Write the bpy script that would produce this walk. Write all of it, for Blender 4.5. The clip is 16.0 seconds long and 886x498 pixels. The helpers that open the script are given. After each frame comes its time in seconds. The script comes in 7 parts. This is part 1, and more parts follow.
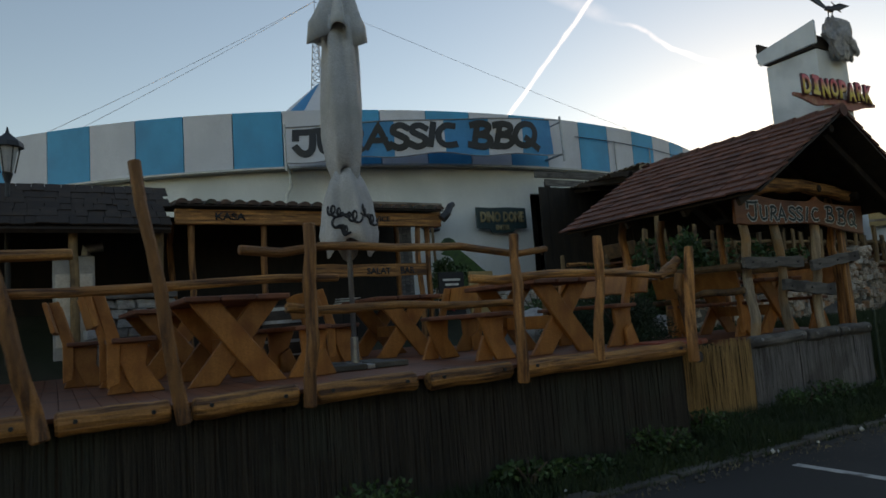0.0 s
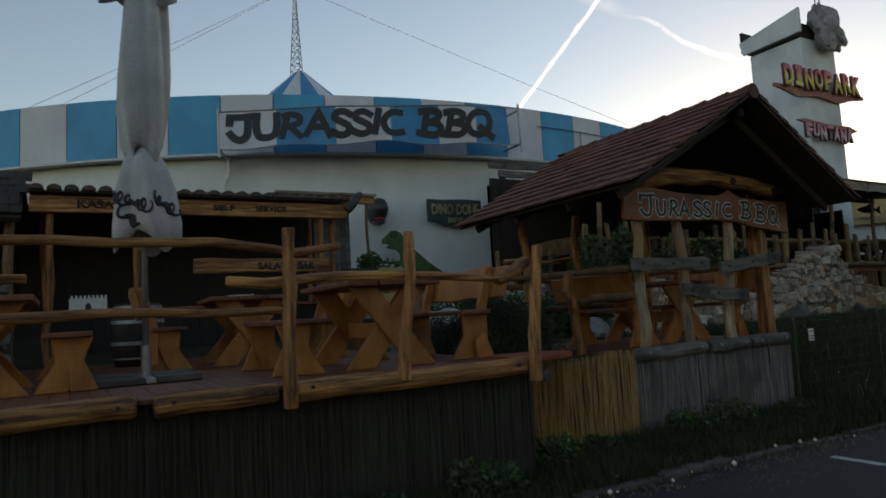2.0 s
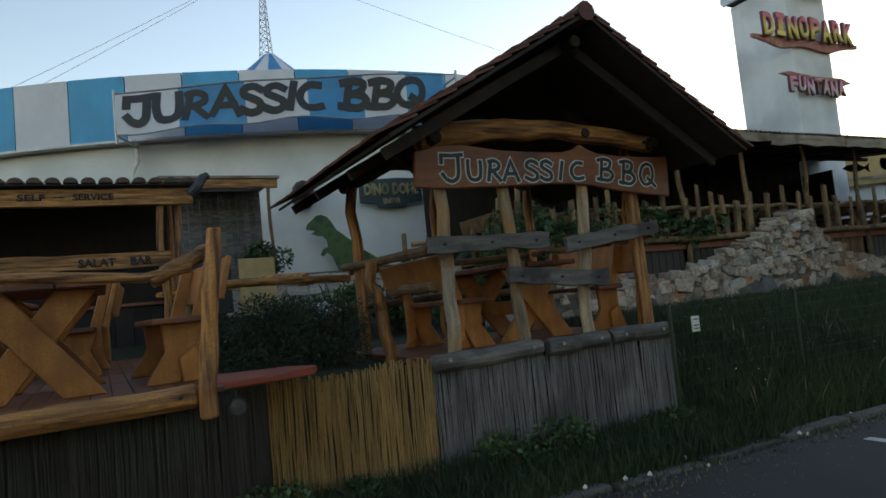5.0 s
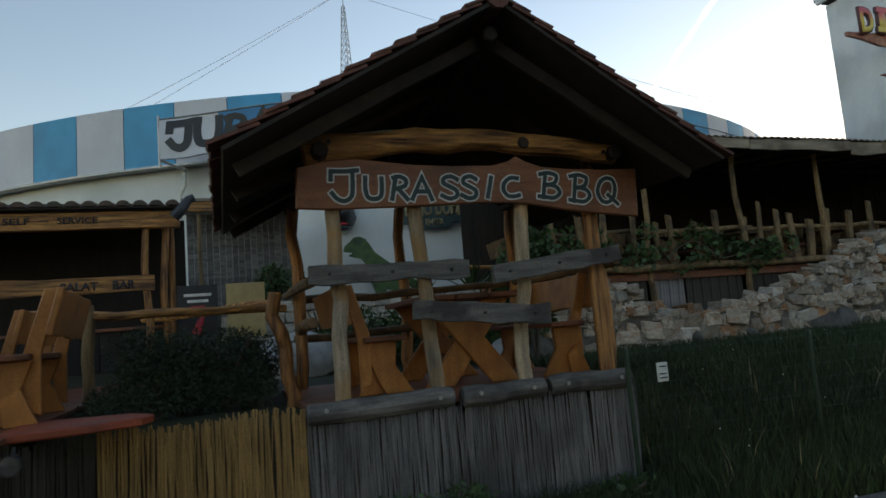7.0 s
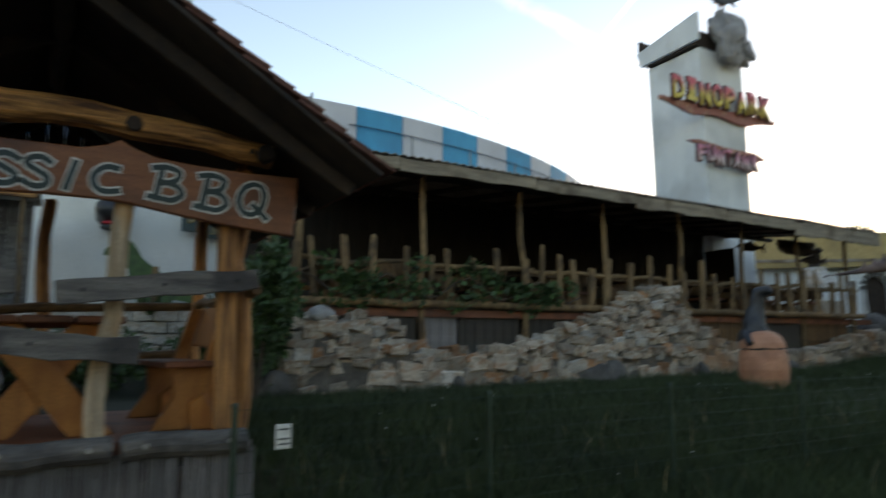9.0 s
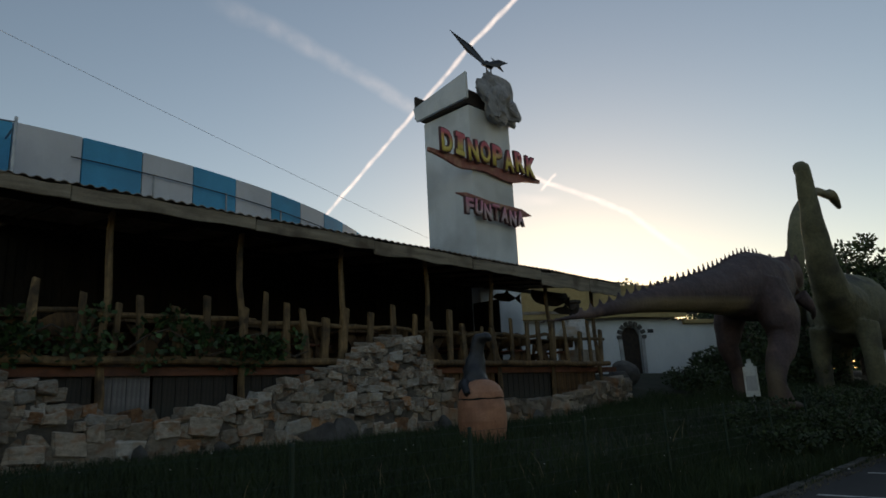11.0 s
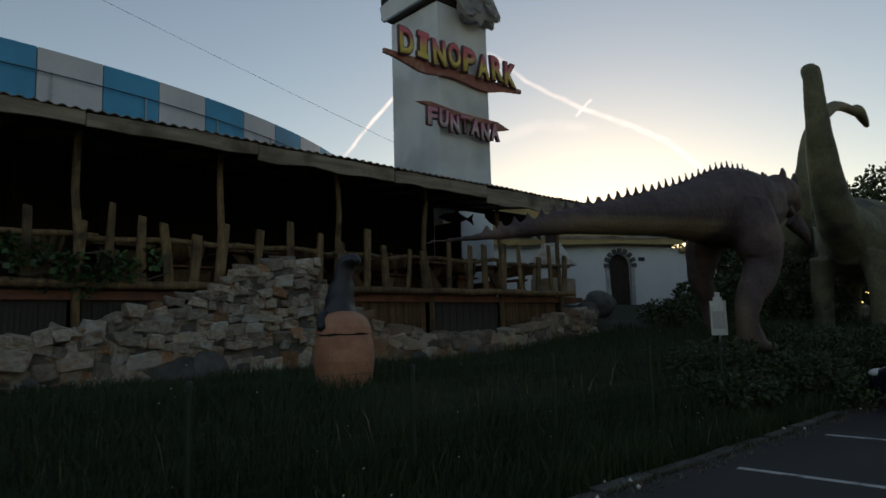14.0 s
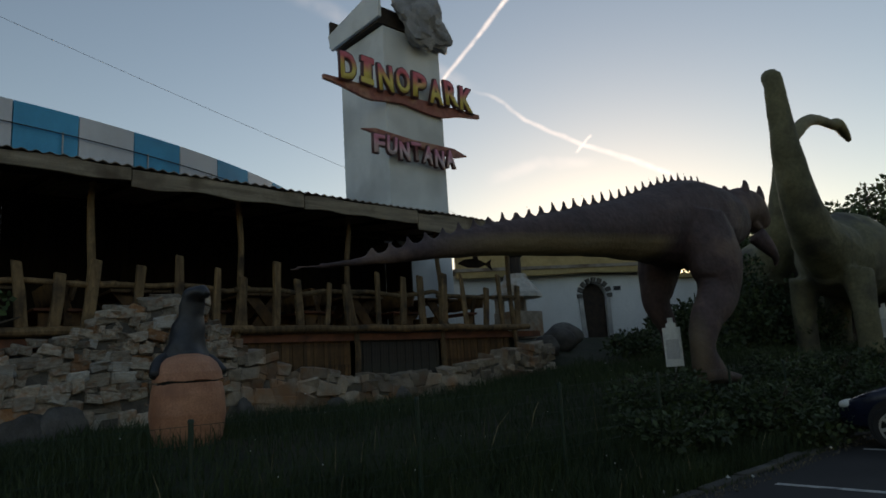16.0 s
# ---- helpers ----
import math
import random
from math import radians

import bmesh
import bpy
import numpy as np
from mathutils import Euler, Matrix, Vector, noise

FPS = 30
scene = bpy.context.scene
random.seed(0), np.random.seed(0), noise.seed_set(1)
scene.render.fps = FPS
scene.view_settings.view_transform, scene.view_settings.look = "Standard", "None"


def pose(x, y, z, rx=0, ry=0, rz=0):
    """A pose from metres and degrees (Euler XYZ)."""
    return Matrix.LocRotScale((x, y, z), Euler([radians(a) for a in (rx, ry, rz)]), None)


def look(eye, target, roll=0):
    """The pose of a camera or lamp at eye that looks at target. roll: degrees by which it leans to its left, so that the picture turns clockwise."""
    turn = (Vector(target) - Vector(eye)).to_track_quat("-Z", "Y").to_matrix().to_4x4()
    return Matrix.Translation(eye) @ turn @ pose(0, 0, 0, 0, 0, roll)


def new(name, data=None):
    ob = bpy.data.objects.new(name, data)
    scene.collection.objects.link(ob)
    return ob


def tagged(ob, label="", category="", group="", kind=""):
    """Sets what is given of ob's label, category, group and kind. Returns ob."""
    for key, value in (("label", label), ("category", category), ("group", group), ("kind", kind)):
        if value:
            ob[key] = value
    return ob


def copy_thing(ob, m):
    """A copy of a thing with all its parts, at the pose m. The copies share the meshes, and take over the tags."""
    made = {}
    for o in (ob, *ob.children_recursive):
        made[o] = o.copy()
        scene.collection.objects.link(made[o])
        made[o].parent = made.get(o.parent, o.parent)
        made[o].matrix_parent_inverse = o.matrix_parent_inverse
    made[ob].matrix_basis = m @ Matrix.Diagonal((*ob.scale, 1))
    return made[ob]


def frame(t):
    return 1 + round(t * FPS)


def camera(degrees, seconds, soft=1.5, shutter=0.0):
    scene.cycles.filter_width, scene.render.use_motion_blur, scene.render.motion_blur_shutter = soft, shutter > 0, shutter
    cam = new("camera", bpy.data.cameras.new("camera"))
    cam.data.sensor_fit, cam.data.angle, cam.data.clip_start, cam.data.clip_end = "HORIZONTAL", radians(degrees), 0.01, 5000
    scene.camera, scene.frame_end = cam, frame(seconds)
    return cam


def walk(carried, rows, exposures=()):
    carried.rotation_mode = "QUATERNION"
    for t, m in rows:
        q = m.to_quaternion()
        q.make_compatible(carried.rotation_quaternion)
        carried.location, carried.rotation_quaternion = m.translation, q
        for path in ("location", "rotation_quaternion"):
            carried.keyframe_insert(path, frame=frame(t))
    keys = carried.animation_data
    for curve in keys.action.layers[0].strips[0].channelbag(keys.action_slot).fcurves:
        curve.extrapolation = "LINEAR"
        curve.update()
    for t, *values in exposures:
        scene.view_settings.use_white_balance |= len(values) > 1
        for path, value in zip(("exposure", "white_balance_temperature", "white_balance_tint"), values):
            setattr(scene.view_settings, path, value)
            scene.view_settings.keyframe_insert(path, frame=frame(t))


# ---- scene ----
# ---------------------------------------------------------------- camera
cam = camera(67.0, 16.0, soft=1.6, shutter=0.3)
METRES, EYE, TILT, LEAN, TURN = 18.0, 1.6, 6.1, 4.1, -30.0
ROWS = [
    (0.0, 0.0, 0.0, 0.0, 0.0, 0.0, -0.0),
    (0.5, 0.0297, 0.012, 0.0027, 0.42, -1.11, -0.23),
    (1.0, 0.053, 0.0337, 0.002, -6.35, -0.35, -3.83),
    (1.5, 0.0781, 0.0508, 0.0012, -3.83, 2.13, -1.33),
    (2.0, 0.1097, 0.0624, 0.003, 0.73, -0.65, -0.8),
    (2.5, 0.1358, 0.0864, 0.0018, -5.63, -1.62, -5.45),
    (3.0, 0.1605, 0.1028, 0.0003, -4.18, -0.54, -0.9),
    (3.5, 0.1872, 0.1156, 0.0021, 4.4, -1.39, -0.74),
    (4.0, 0.2134, 0.1387, 0.0003, 1.18, -1.92, -4.8),
    (4.5, 0.2345, 0.1559, 0.0003, 0.15, -2.2, -0.46),
    (7.0, 0.3518, 0.2355, 0.0004, 11.73, -0.16, 1.8),
    (7.5, 0.3734, 0.2567, 0.0, 9.62, -0.04, -1.97),
    (8.0, 0.398, 0.2759, -0.0026, 11.96, 0.29, 0.9),
    (8.5, 0.4248, 0.2947, 0.0002, 10.4, 0.57, 0.8),
    (9.0, 0.4469, 0.3205, 0.0021, -0.01, 2.11, -3.75),
    (9.5, 0.471, 0.3336, 0.0012, -12.83, 8.89, -3.93),
    (12.0, 0.6148, 0.3972, -0.0001, -15.86, 6.08, -3.16),
    (12.5, 0.6372, 0.4146, 0.0018, -14.05, 2.29, -2.27),
    (13.0, 0.6717, 0.4274, 0.0042, -5.87, 2.77, -3.21),
    (13.5, 0.6984, 0.4402, 0.0014, -7.58, 3.3, -1.16),
    (14.0, 0.7225, 0.4629, 0.0053, -12.53, 1.54, -3.74),
    (14.5, 0.7513, 0.4748, 0.0047, -5.31, 4.43, -1.06),
    (15.0, 0.7788, 0.4903, 0.0033, -7.8, 2.54, -0.9),
    (15.5, 0.8025, 0.5107, 0.0052, -14.25, 4.11, -3.29),
    (16.0, 0.8317, 0.5221, 0.0013, -11.87, 4.95, -1.64),
]
EXPOSURES = [(0.0, 0.8, 7500, 20), (1.5, 0.64, 7500, 20), (2.5, 0.9, 7500, 20), (4.0, 1.5, 7500, 20), (4.5, 1.55, 7500, 20), (7.0, 1.3, 7500, 20), (8.0, 1.8, 7500, 20), (8.6, 2.0, 7500, 20), (8.9, 1.9, 7500, 20), (9.4, 0.5, 7500, 20), (12.0, 0.25, 7500, 20), (16.0, 0.34, 7500, 20)]
walk(cam, [(t, pose(0, 0, EYE, TILT, LEAN, TURN) @ pose(METRES * x, METRES * y, METRES * z, 90 + pitch, roll, yaw)) for t, x, y, z, yaw, pitch, roll in ROWS], EXPOSURES)

# ---------------------------------------------------------------- light
SUN_AZ, SUN_EL = 57.0, 6.0          # degrees clockwise from +y, and above the horizon
world = bpy.data.worlds.new("world")
scene.world = world
world.use_nodes = True
wn, wl = world.node_tree.nodes, world.node_tree.links
wn.clear()
sky = wn.new("ShaderNodeTexSky")
sky.sky_type, sky.sun_disc = "NISHITA", False
sky.sun_elevation, sky.sun_rotation = radians(SUN_EL), radians(SUN_AZ)
sky.air_density, sky.dust_density, sky.ozone_density = 1.0, 0.2, 1.4
bg = wn.new("ShaderNodeBackground")
bg.inputs["Strength"].default_value = 0.15
wo = wn.new("ShaderNodeOutputWorld")
wl.new(sky.outputs[0], bg.inputs[0])
wl.new(bg.outputs[0], wo.inputs[0])
sun_data = bpy.data.lights.new("sun", "SUN")
sun_data.energy, sun_data.angle, sun_data.color = 0.5, radians(16), (1.0, 0.85, 0.68)
sun = new("sun", sun_data)
sd = Vector((math.sin(radians(SUN_AZ)) * math.cos(radians(SUN_EL)), math.cos(radians(SUN_AZ)) * math.cos(radians(SUN_EL)), math.sin(radians(SUN_EL))))
sun.matrix_world = look(sd * 300, (0, 0, 0))

# ---------------------------------------------------------------- materials
def ramp_node(nt, stops):
    n = nt.nodes.new("ShaderNodeValToRGB")
    e = n.color_ramp.elements
    while len(e) < len(stops):
        e.new(0.5)
    for el, (p, c) in zip(e, stops):
        el.position, el.color = p, (*c, 1)
    return n


def material(name, dark, light, scale=(6, 6, 6), detail=6.0, rough=0.7, metal=0.0, bump=0.3, bump_dist=0.01, spots=None,
             spot_scale=1.2, per="none", vary=0.25, lo=0.3, hi=0.7, fine=60.0):
    """Two noises (a broad one and a fine grain) between two colours, with stains, relief and a shift per piece."""
    m = bpy.data.materials.new(name)
    m.use_nodes = True
    nt = m.node_tree
    N, L = nt.nodes, nt.links
    b = N["Principled BSDF"]
    tc = N.new("ShaderNodeTexCoord")
    mp = N.new("ShaderNodeMapping")
    mp.inputs["Scale"].default_value = scale
    L.new(tc.outputs["Object"], mp.inputs[0])
    n1 = N.new("ShaderNodeTexNoise")
    n1.inputs["Scale"].default_value, n1.inputs["Detail"].default_value, n1.inputs["Roughness"].default_value = 1.0, detail, 0.62
    if per == "object":
        oi = N.new("ShaderNodeObjectInfo")
        add = N.new("ShaderNodeVectorMath")
        add.operation = "ADD"
        cmb = N.new("ShaderNodeMath")
        cmb.operation, cmb.inputs[1].default_value = "MULTIPLY", 37.0
        L.new(oi.outputs["Random"], cmb.inputs[0])
        L.new(mp.outputs[0], add.inputs[0])
        L.new(cmb.outputs[0], add.inputs[1])
        L.new(add.outputs[0], n1.inputs[0])
        rnd = oi.outputs["Random"]
    else:
        L.new(mp.outputs[0], n1.inputs[0])
        rnd = None
        if per == "island":
            rnd = N.new("ShaderNodeNewGeometry").outputs["Random Per Island"]
    r1 = ramp_node(nt, [(lo, dark), (hi, light)])
    L.new(n1.outputs[0], r1.inputs[0])
    col = r1.outputs[0]
    n2 = N.new("ShaderNodeTexNoise")
    n2.inputs["Scale"].default_value, n2.inputs["Detail"].default_value = fine, 4.0
    L.new(tc.outputs["Object"], n2.inputs[0])
    fm = N.new("ShaderNodeMapRange")
    fm.inputs[1].default_value, fm.inputs[2].default_value, fm.inputs[3].default_value, fm.inputs[4].default_value = 0.3, 0.7, 0.8, 1.15
    L.new(n2.outputs[0], fm.inputs[0])
    mul = N.new("ShaderNodeVectorMath")
    mul.operation = "SCALE"
    L.new(col, mul.inputs[0])
    L.new(fm.outputs[0], mul.inputs["Scale"])
    col = mul.outputs[0]
    if spots:
        n3 = N.new("ShaderNodeTexNoise")
        n3.inputs["Scale"].default_value, n3.inputs["Detail"].default_value = spot_scale, 5.0
        L.new(tc.outputs["Object"], n3.inputs[0])
        r3 = ramp_node(nt, [(0.5, (0, 0, 0)), (0.68, (1, 1, 1))])
        L.new(n3.outputs[0], r3.inputs[0])
        mx = N.new("ShaderNodeMix")
        mx.data_type = "RGBA"
        L.new(r3.outputs[0], mx.inputs[0])
        L.new(col, mx.inputs[6])
        mx.inputs[7].default_value = (*spots, 1)
        col = mx.outputs[2]
    if rnd is not None:
        vm = N.new("ShaderNodeMapRange")
        vm.inputs[3].default_value, vm.inputs[4].default_value = 1 - vary, 1 + vary
        L.new(rnd, vm.inputs[0])
        m2 = N.new("ShaderNodeVectorMath")
        m2.operation = "SCALE"
        L.new(col, m2.inputs[0])
        L.new(vm.outputs[0], m2.inputs["Scale"])
        col = m2.outputs[0]
    L.new(col, b.inputs["Base Color"])
    rr = N.new("ShaderNodeMapRange")
    rr.inputs[3].default_value, rr.inputs[4].default_value = max(rough - 0.12, 0.02), min(rough + 0.12, 1)
    L.new(n1.outputs[0], rr.inputs[0])
    L.new(rr.outputs[0], b.inputs["Roughness"])
    b.inputs["Metallic"].default_value = metal
    if bump:
        ad = N.new("ShaderNodeMath")
        ad.operation = "MULTIPLY_ADD"
        ad.inputs[1].default_value = 0.3
        L.new(n2.outputs[0], ad.inputs[0])
        L.new(n1.outputs[0], ad.inputs[2])
        bp = N.new("ShaderNodeBump")
        bp.inputs["Strength"].default_value, bp.inputs["Distance"].default_value = bump, bump_dist
        L.new(ad.outputs[0], bp.inputs["Height"])
        L.new(bp.outputs[0], b.inputs["Normal"])
    return m


WOODX = material("log_wood_along_x", (0.085, 0.032, 0.010), (0.56, 0.26, 0.075), scale=(1.3, 20, 20), rough=0.62, bump=1.0, bump_dist=0.02, lo=0.39, hi=0.6, spots=(0.28, 0.12, 0.035), spot_scale=3, per="object", vary=0.25)
WOODZ = material("log_wood_upright", (0.10, 0.036, 0.012), (0.50, 0.22, 0.065), scale=(20, 20, 1.4), rough=0.62, bump=1.0, bump_dist=0.02, lo=0.39, hi=0.6, spots=(0.28, 0.12, 0.035), spot_scale=3, per="object", vary=0.25)
BOARD = material("varnished_board", (0.30, 0.105, 0.022), (0.50, 0.205, 0.05), scale=(9, 9, 1.2), rough=0.45, bump=0.3, lo=0.28, hi=0.72, spots=(0.27, 0.09, 0.02), spot_scale=3, per="object", vary=0.2)
REDWOOD = material("red_brown_wood", (0.13, 0.042, 0.02), (0.27, 0.095, 0.045), scale=(2, 10, 8), rough=0.55, bump=0.3, spots=(0.08, 0.03, 0.018), spot_scale=2, per="object", vary=0.2)
REDPLANK = material("red_stained_plank", (0.26, 0.045, 0.02), (0.42, 0.085, 0.04), scale=(2, 8, 8), rough=0.5, bump=0.2, spots=(0.18, 0.04, 0.02), spot_scale=2)
GREYWOOD = material("weathered_grey_wood", (0.055, 0.052, 0.052), (0.21, 0.195, 0.18), scale=(2, 16, 16), rough=0.8, bump=0.8, bump_dist=0.012, spots=(0.05, 0.045, 0.045), spot_scale=3, per="object", vary=0.2)
GREYWOODZ = material("weathered_post_wood", (0.15, 0.11, 0.075), (0.50, 0.39, 0.27), scale=(18, 18, 1.2), rough=0.75, bump=0.8, bump_dist=0.012, spots=(0.42, 0.23, 0.09), spot_scale=2.2, per="object", vary=0.25)
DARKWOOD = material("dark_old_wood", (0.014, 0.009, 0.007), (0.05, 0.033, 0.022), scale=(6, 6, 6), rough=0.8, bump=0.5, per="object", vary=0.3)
# darker wood for covered insides, their shade put into the colour
SHADEWOOD = material("shade_black_board", (0.008, 0.007, 0.006), (0.028, 0.022, 0.017), scale=(6, 6, 2), rough=0.85, bump=0.4, per="object", vary=0.3)
PICKET = material("brown_picket_wood", (0.10, 0.058, 0.026), (0.31, 0.20, 0.095), scale=(12, 12, 2), rough=0.8, bump=0.8, bump_dist=0.015, spots=(0.06, 0.04, 0.024), spot_scale=3, per="object", vary=0.35)
SIGNWOOD = material("sign_board_wood", (0.19, 0.062, 0.026), (0.34, 0.125, 0.05), scale=(1.2, 9, 12), rough=0.5, bump=0.5, spots=(0.11, 0.04, 0.02), spot_scale=1.6)
TILE = material("red_clay_tile", (0.085, 0.032, 0.021), (0.22, 0.085, 0.055), scale=(7, 7, 7), rough=0.8, bump=0.4, spots=(0.09, 0.06, 0.045), spot_scale=2.5, per="object", vary=0.3)
OLDTILE = material("old_barrel_tile", (0.06, 0.038, 0.03), (0.19, 0.115, 0.085), scale=(7, 7, 7), rough=0.85, bump=0.5, spots=(0.07, 0.07, 0.05), spot_scale=3, per="island", vary=0.3)
REEDY = material("yellow_reed", (0.22, 0.125, 0.045), (0.46, 0.29, 0.115), scale=(30, 30, 2.0), rough=0.6, bump=0.3, per="island", vary=0.24)
REEDG = material("grey_reed", (0.095, 0.092, 0.095), (0.26, 0.25, 0.25), scale=(30, 30, 1.6), rough=0.75, bump=0.3, spots=(0.11, 0.105, 0.105), spot_scale=1.5, per="island", vary=0.24)
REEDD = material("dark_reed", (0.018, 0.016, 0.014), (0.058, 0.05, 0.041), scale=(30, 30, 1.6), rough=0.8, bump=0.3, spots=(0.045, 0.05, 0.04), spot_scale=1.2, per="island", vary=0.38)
WHITEWALL = material("white_plaster", (0.66, 0.69, 0.70), (0.80, 0.82, 0.82), scale=(0.7, 0.7, 0.35), rough=0.75, bump=0.1, spots=(0.60, 0.63, 0.63), spot_scale=0.4)
BAND_W = material("white_tent_panel", (0.50, 0.52, 0.58), (0.63, 0.65, 0.71), scale=(1, 1, 0.6), rough=0.5, bump=0.05, spots=(0.52, 0.54, 0.60), spot_scale=0.5)
BAND_B = material("blue_tent_panel", (0.012, 0.28, 0.52), (0.03, 0.37, 0.66), scale=(1, 1, 0.6), rough=0.5, bump=0.05, spots=(0.03, 0.25, 0.46), spot_scale=0.5)
BAN_B = material("blue_banner_cloth", (0.012, 0.18, 0.40), (0.025, 0.25, 0.52), scale=(1, 1, 0.6), rough=0.5, bump=0.1, spots=(0.05, 0.29, 0.52), spot_scale=0.6)
ROOFTENT = material("tent_roof_cloth", (0.5, 0.53, 0.58), (0.66, 0.68, 0.72), rough=0.5, bump=0.1)
FABRIC = material("grey_white_cloth", (0.42, 0.42, 0.42), (0.60, 0.60, 0.60), scale=(3, 3, 1.2), rough=0.85, bump=0.1, spots=(0.36, 0.36, 0.34), spot_scale=1.2)
BLACK = material("black_paint", (0.010, 0.012, 0.016), (0.022, 0.025, 0.03), rough=0.5, bump=0.1)
WHITEPAINT = material("white_paint", (0.62, 0.64, 0.62), (0.78, 0.78, 0.74), rough=0.6, bump=0.1, spots=(0.5, 0.5, 0.47), spot_scale=4)
INK = material("dark_green_paint", (0.010, 0.030, 0.032), (0.02, 0.05, 0.055), rough=0.5, bump=0.1)
STEEL = material("galvanised_steel", (0.28, 0.29, 0.30), (0.45, 0.46, 0.47), rough=0.45, metal=0.8, bump=0.1)
CORR = material("corrugated_sheet", (0.20, 0.17, 0.14), (0.36, 0.31, 0.26), scale=(1, 3, 3), rough=0.7, bump=0.3, spots=(0.13, 0.09, 0.06), spot_scale=1.0)
FASCIA = material("bark_edge_board", (0.17, 0.13, 0.09), (0.40, 0.33, 0.24), scale=(0.8, 8, 10), rough=0.8, bump=0.6, spots=(0.12, 0.085, 0.055), spot_scale=1.4, per="object")
STONE = material("field_stone", (0.24, 0.20, 0.155), (0.52, 0.45, 0.365), scale=(4, 4, 4), rough=0.85, bump=0.8, bump_dist=0.03, spots=(0.30, 0.15, 0.075), spot_scale=1.7, per="object", vary=0.42)
STONEG = material("field_stone_far", (0.20, 0.165, 0.128), (0.42, 0.36, 0.29), scale=(4, 4, 4), rough=0.85, bump=0.8, bump_dist=0.03, spots=(0.28, 0.15, 0.08), spot_scale=1.7, per="island", vary=0.42)
MORTAR = material("mortar", (0.075, 0.067, 0.057), (0.17, 0.155, 0.135), rough=0.95, bump=0.6, bump_dist=0.03)
DARKROCK = material("dark_boulder", (0.05, 0.047, 0.043), (0.15, 0.14, 0.13), scale=(3, 3, 3), rough=0.9, bump=0.8, bump_dist=0.04, per="object")
OLDBOARD = material("old_brown_board", (0.07, 0.036, 0.013), (0.20, 0.11, 0.045), scale=(5, 5, 1.6), rough=0.7, bump=0.4, spots=(0.06, 0.03, 0.015), spot_scale=6, per="object", vary=0.3)
ROCK = material("pale_boulder", (0.22, 0.22, 0.22), (0.44, 0.44, 0.43), scale=(3, 3, 3), rough=0.9, bump=0.8, bump_dist=0.04, per="object")
ASPHALT = material("asphalt", (0.021, 0.021, 0.021), (0.040, 0.039, 0.039), scale=(0.5, 0.5, 0.5), rough=0.9, bump=0.5, bump_dist=0.006, spots=(0.021, 0.021, 0.022), spot_scale=0.35, fine=220)
SOIL = material("grassy_soil", (0.012, 0.018, 0.007), (0.032, 0.038, 0.016), scale=(1.5, 1.5, 1.5), rough=0.95, bump=0.7, bump_dist=0.04, spots=(0.05, 0.042, 0.028), spot_scale=0.8)
GRASS = material("grass_blades", (0.014, 0.030, 0.008), (0.042, 0.068, 0.020), scale=(0.7, 0.7, 0.7), rough=0.75, bump=0, per="island", vary=0.28)
STRAW = material("dry_straw", (0.16, 0.13, 0.07), (0.30, 0.25, 0.14), rough=0.8, bump=0, per="island", vary=0.35)
LEAF = material("broad_leaves", (0.020, 0.052, 0.014), (0.060, 0.12, 0.034), scale=(2, 2, 2), rough=0.55, bump=0, per="island", vary=0.45)
NEEDLE = material("juniper_needles", (0.014, 0.032, 0.016), (0.04, 0.07, 0.035), scale=(2, 2, 2), rough=0.7, bump=0, per="island", vary=0.45)
TREELEAF = material("tree_leaves", (0.018, 0.036, 0.012), (0.055, 0.085, 0.028), scale=(0.6, 0.6, 0.6), rough=0.65, bump=0, per="island", vary=0.5)
BARK = material("bark", (0.05, 0.038, 0.028), (0.13, 0.10, 0.075), scale=(8, 8, 2), rough=0.9, bump=0.8)
TSKIN = material("purple_brown_hide", (0.045, 0.028, 0.030), (0.125, 0.08, 0.078), scale=(1.6, 1.6, 1.6), rough=0.75, bump=0.9, bump_dist=0.05, spots=(0.20, 0.13, 0.10), spot_scale=0.8, fine=14)
# the hide's painted tan underside: below a line that climbs along the tail and belly
tnt = TSKIN.node_tree
t_b = tnt.nodes["Principled BSDF"]
t_old = t_b.inputs["Base Color"].links[0].from_socket
t_co, t_xyz = tnt.nodes.new("ShaderNodeTexCoord"), tnt.nodes.new("ShaderNodeSeparateXYZ")
tnt.links.new(t_co.outputs["Object"], t_xyz.inputs[0])
t_ln = tnt.nodes.new("ShaderNodeMath")
t_ln.operation, t_ln.inputs[1].default_value = "MULTIPLY_ADD", -0.06
tnt.links.new(t_xyz.outputs["X"], t_ln.inputs[0])
tnt.links.new(t_xyz.outputs["Z"], t_ln.inputs[2])
t_m1, t_m2, t_mm, TAN = tnt.nodes.new("ShaderNodeMapRange"), tnt.nodes.new("ShaderNodeMapRange"), tnt.nodes.new("ShaderNodeMath"), tnt.nodes.new("ShaderNodeMix")
t_m1.inputs[1].default_value, t_m1.inputs[2].default_value, t_m1.inputs[3].default_value, t_m1.inputs[4].default_value = 1.84, 1.98, 1.0, 0.0
t_m2.inputs[1].default_value, t_m2.inputs[2].default_value, t_m2.inputs[3].default_value, t_m2.inputs[4].default_value = 28.6, 29.2, 1.0, 0.0
tnt.links.new(t_ln.outputs[0], t_m1.inputs[0])
tnt.links.new(t_xyz.outputs["X"], t_m2.inputs[0])
t_mm.operation = "MULTIPLY"
tnt.links.new(t_m1.outputs[0], t_mm.inputs[0])
tnt.links.new(t_m2.outputs[0], t_mm.inputs[1])
t_m3, t_m4 = tnt.nodes.new("ShaderNodeMapRange"), tnt.nodes.new("ShaderNodeMath")
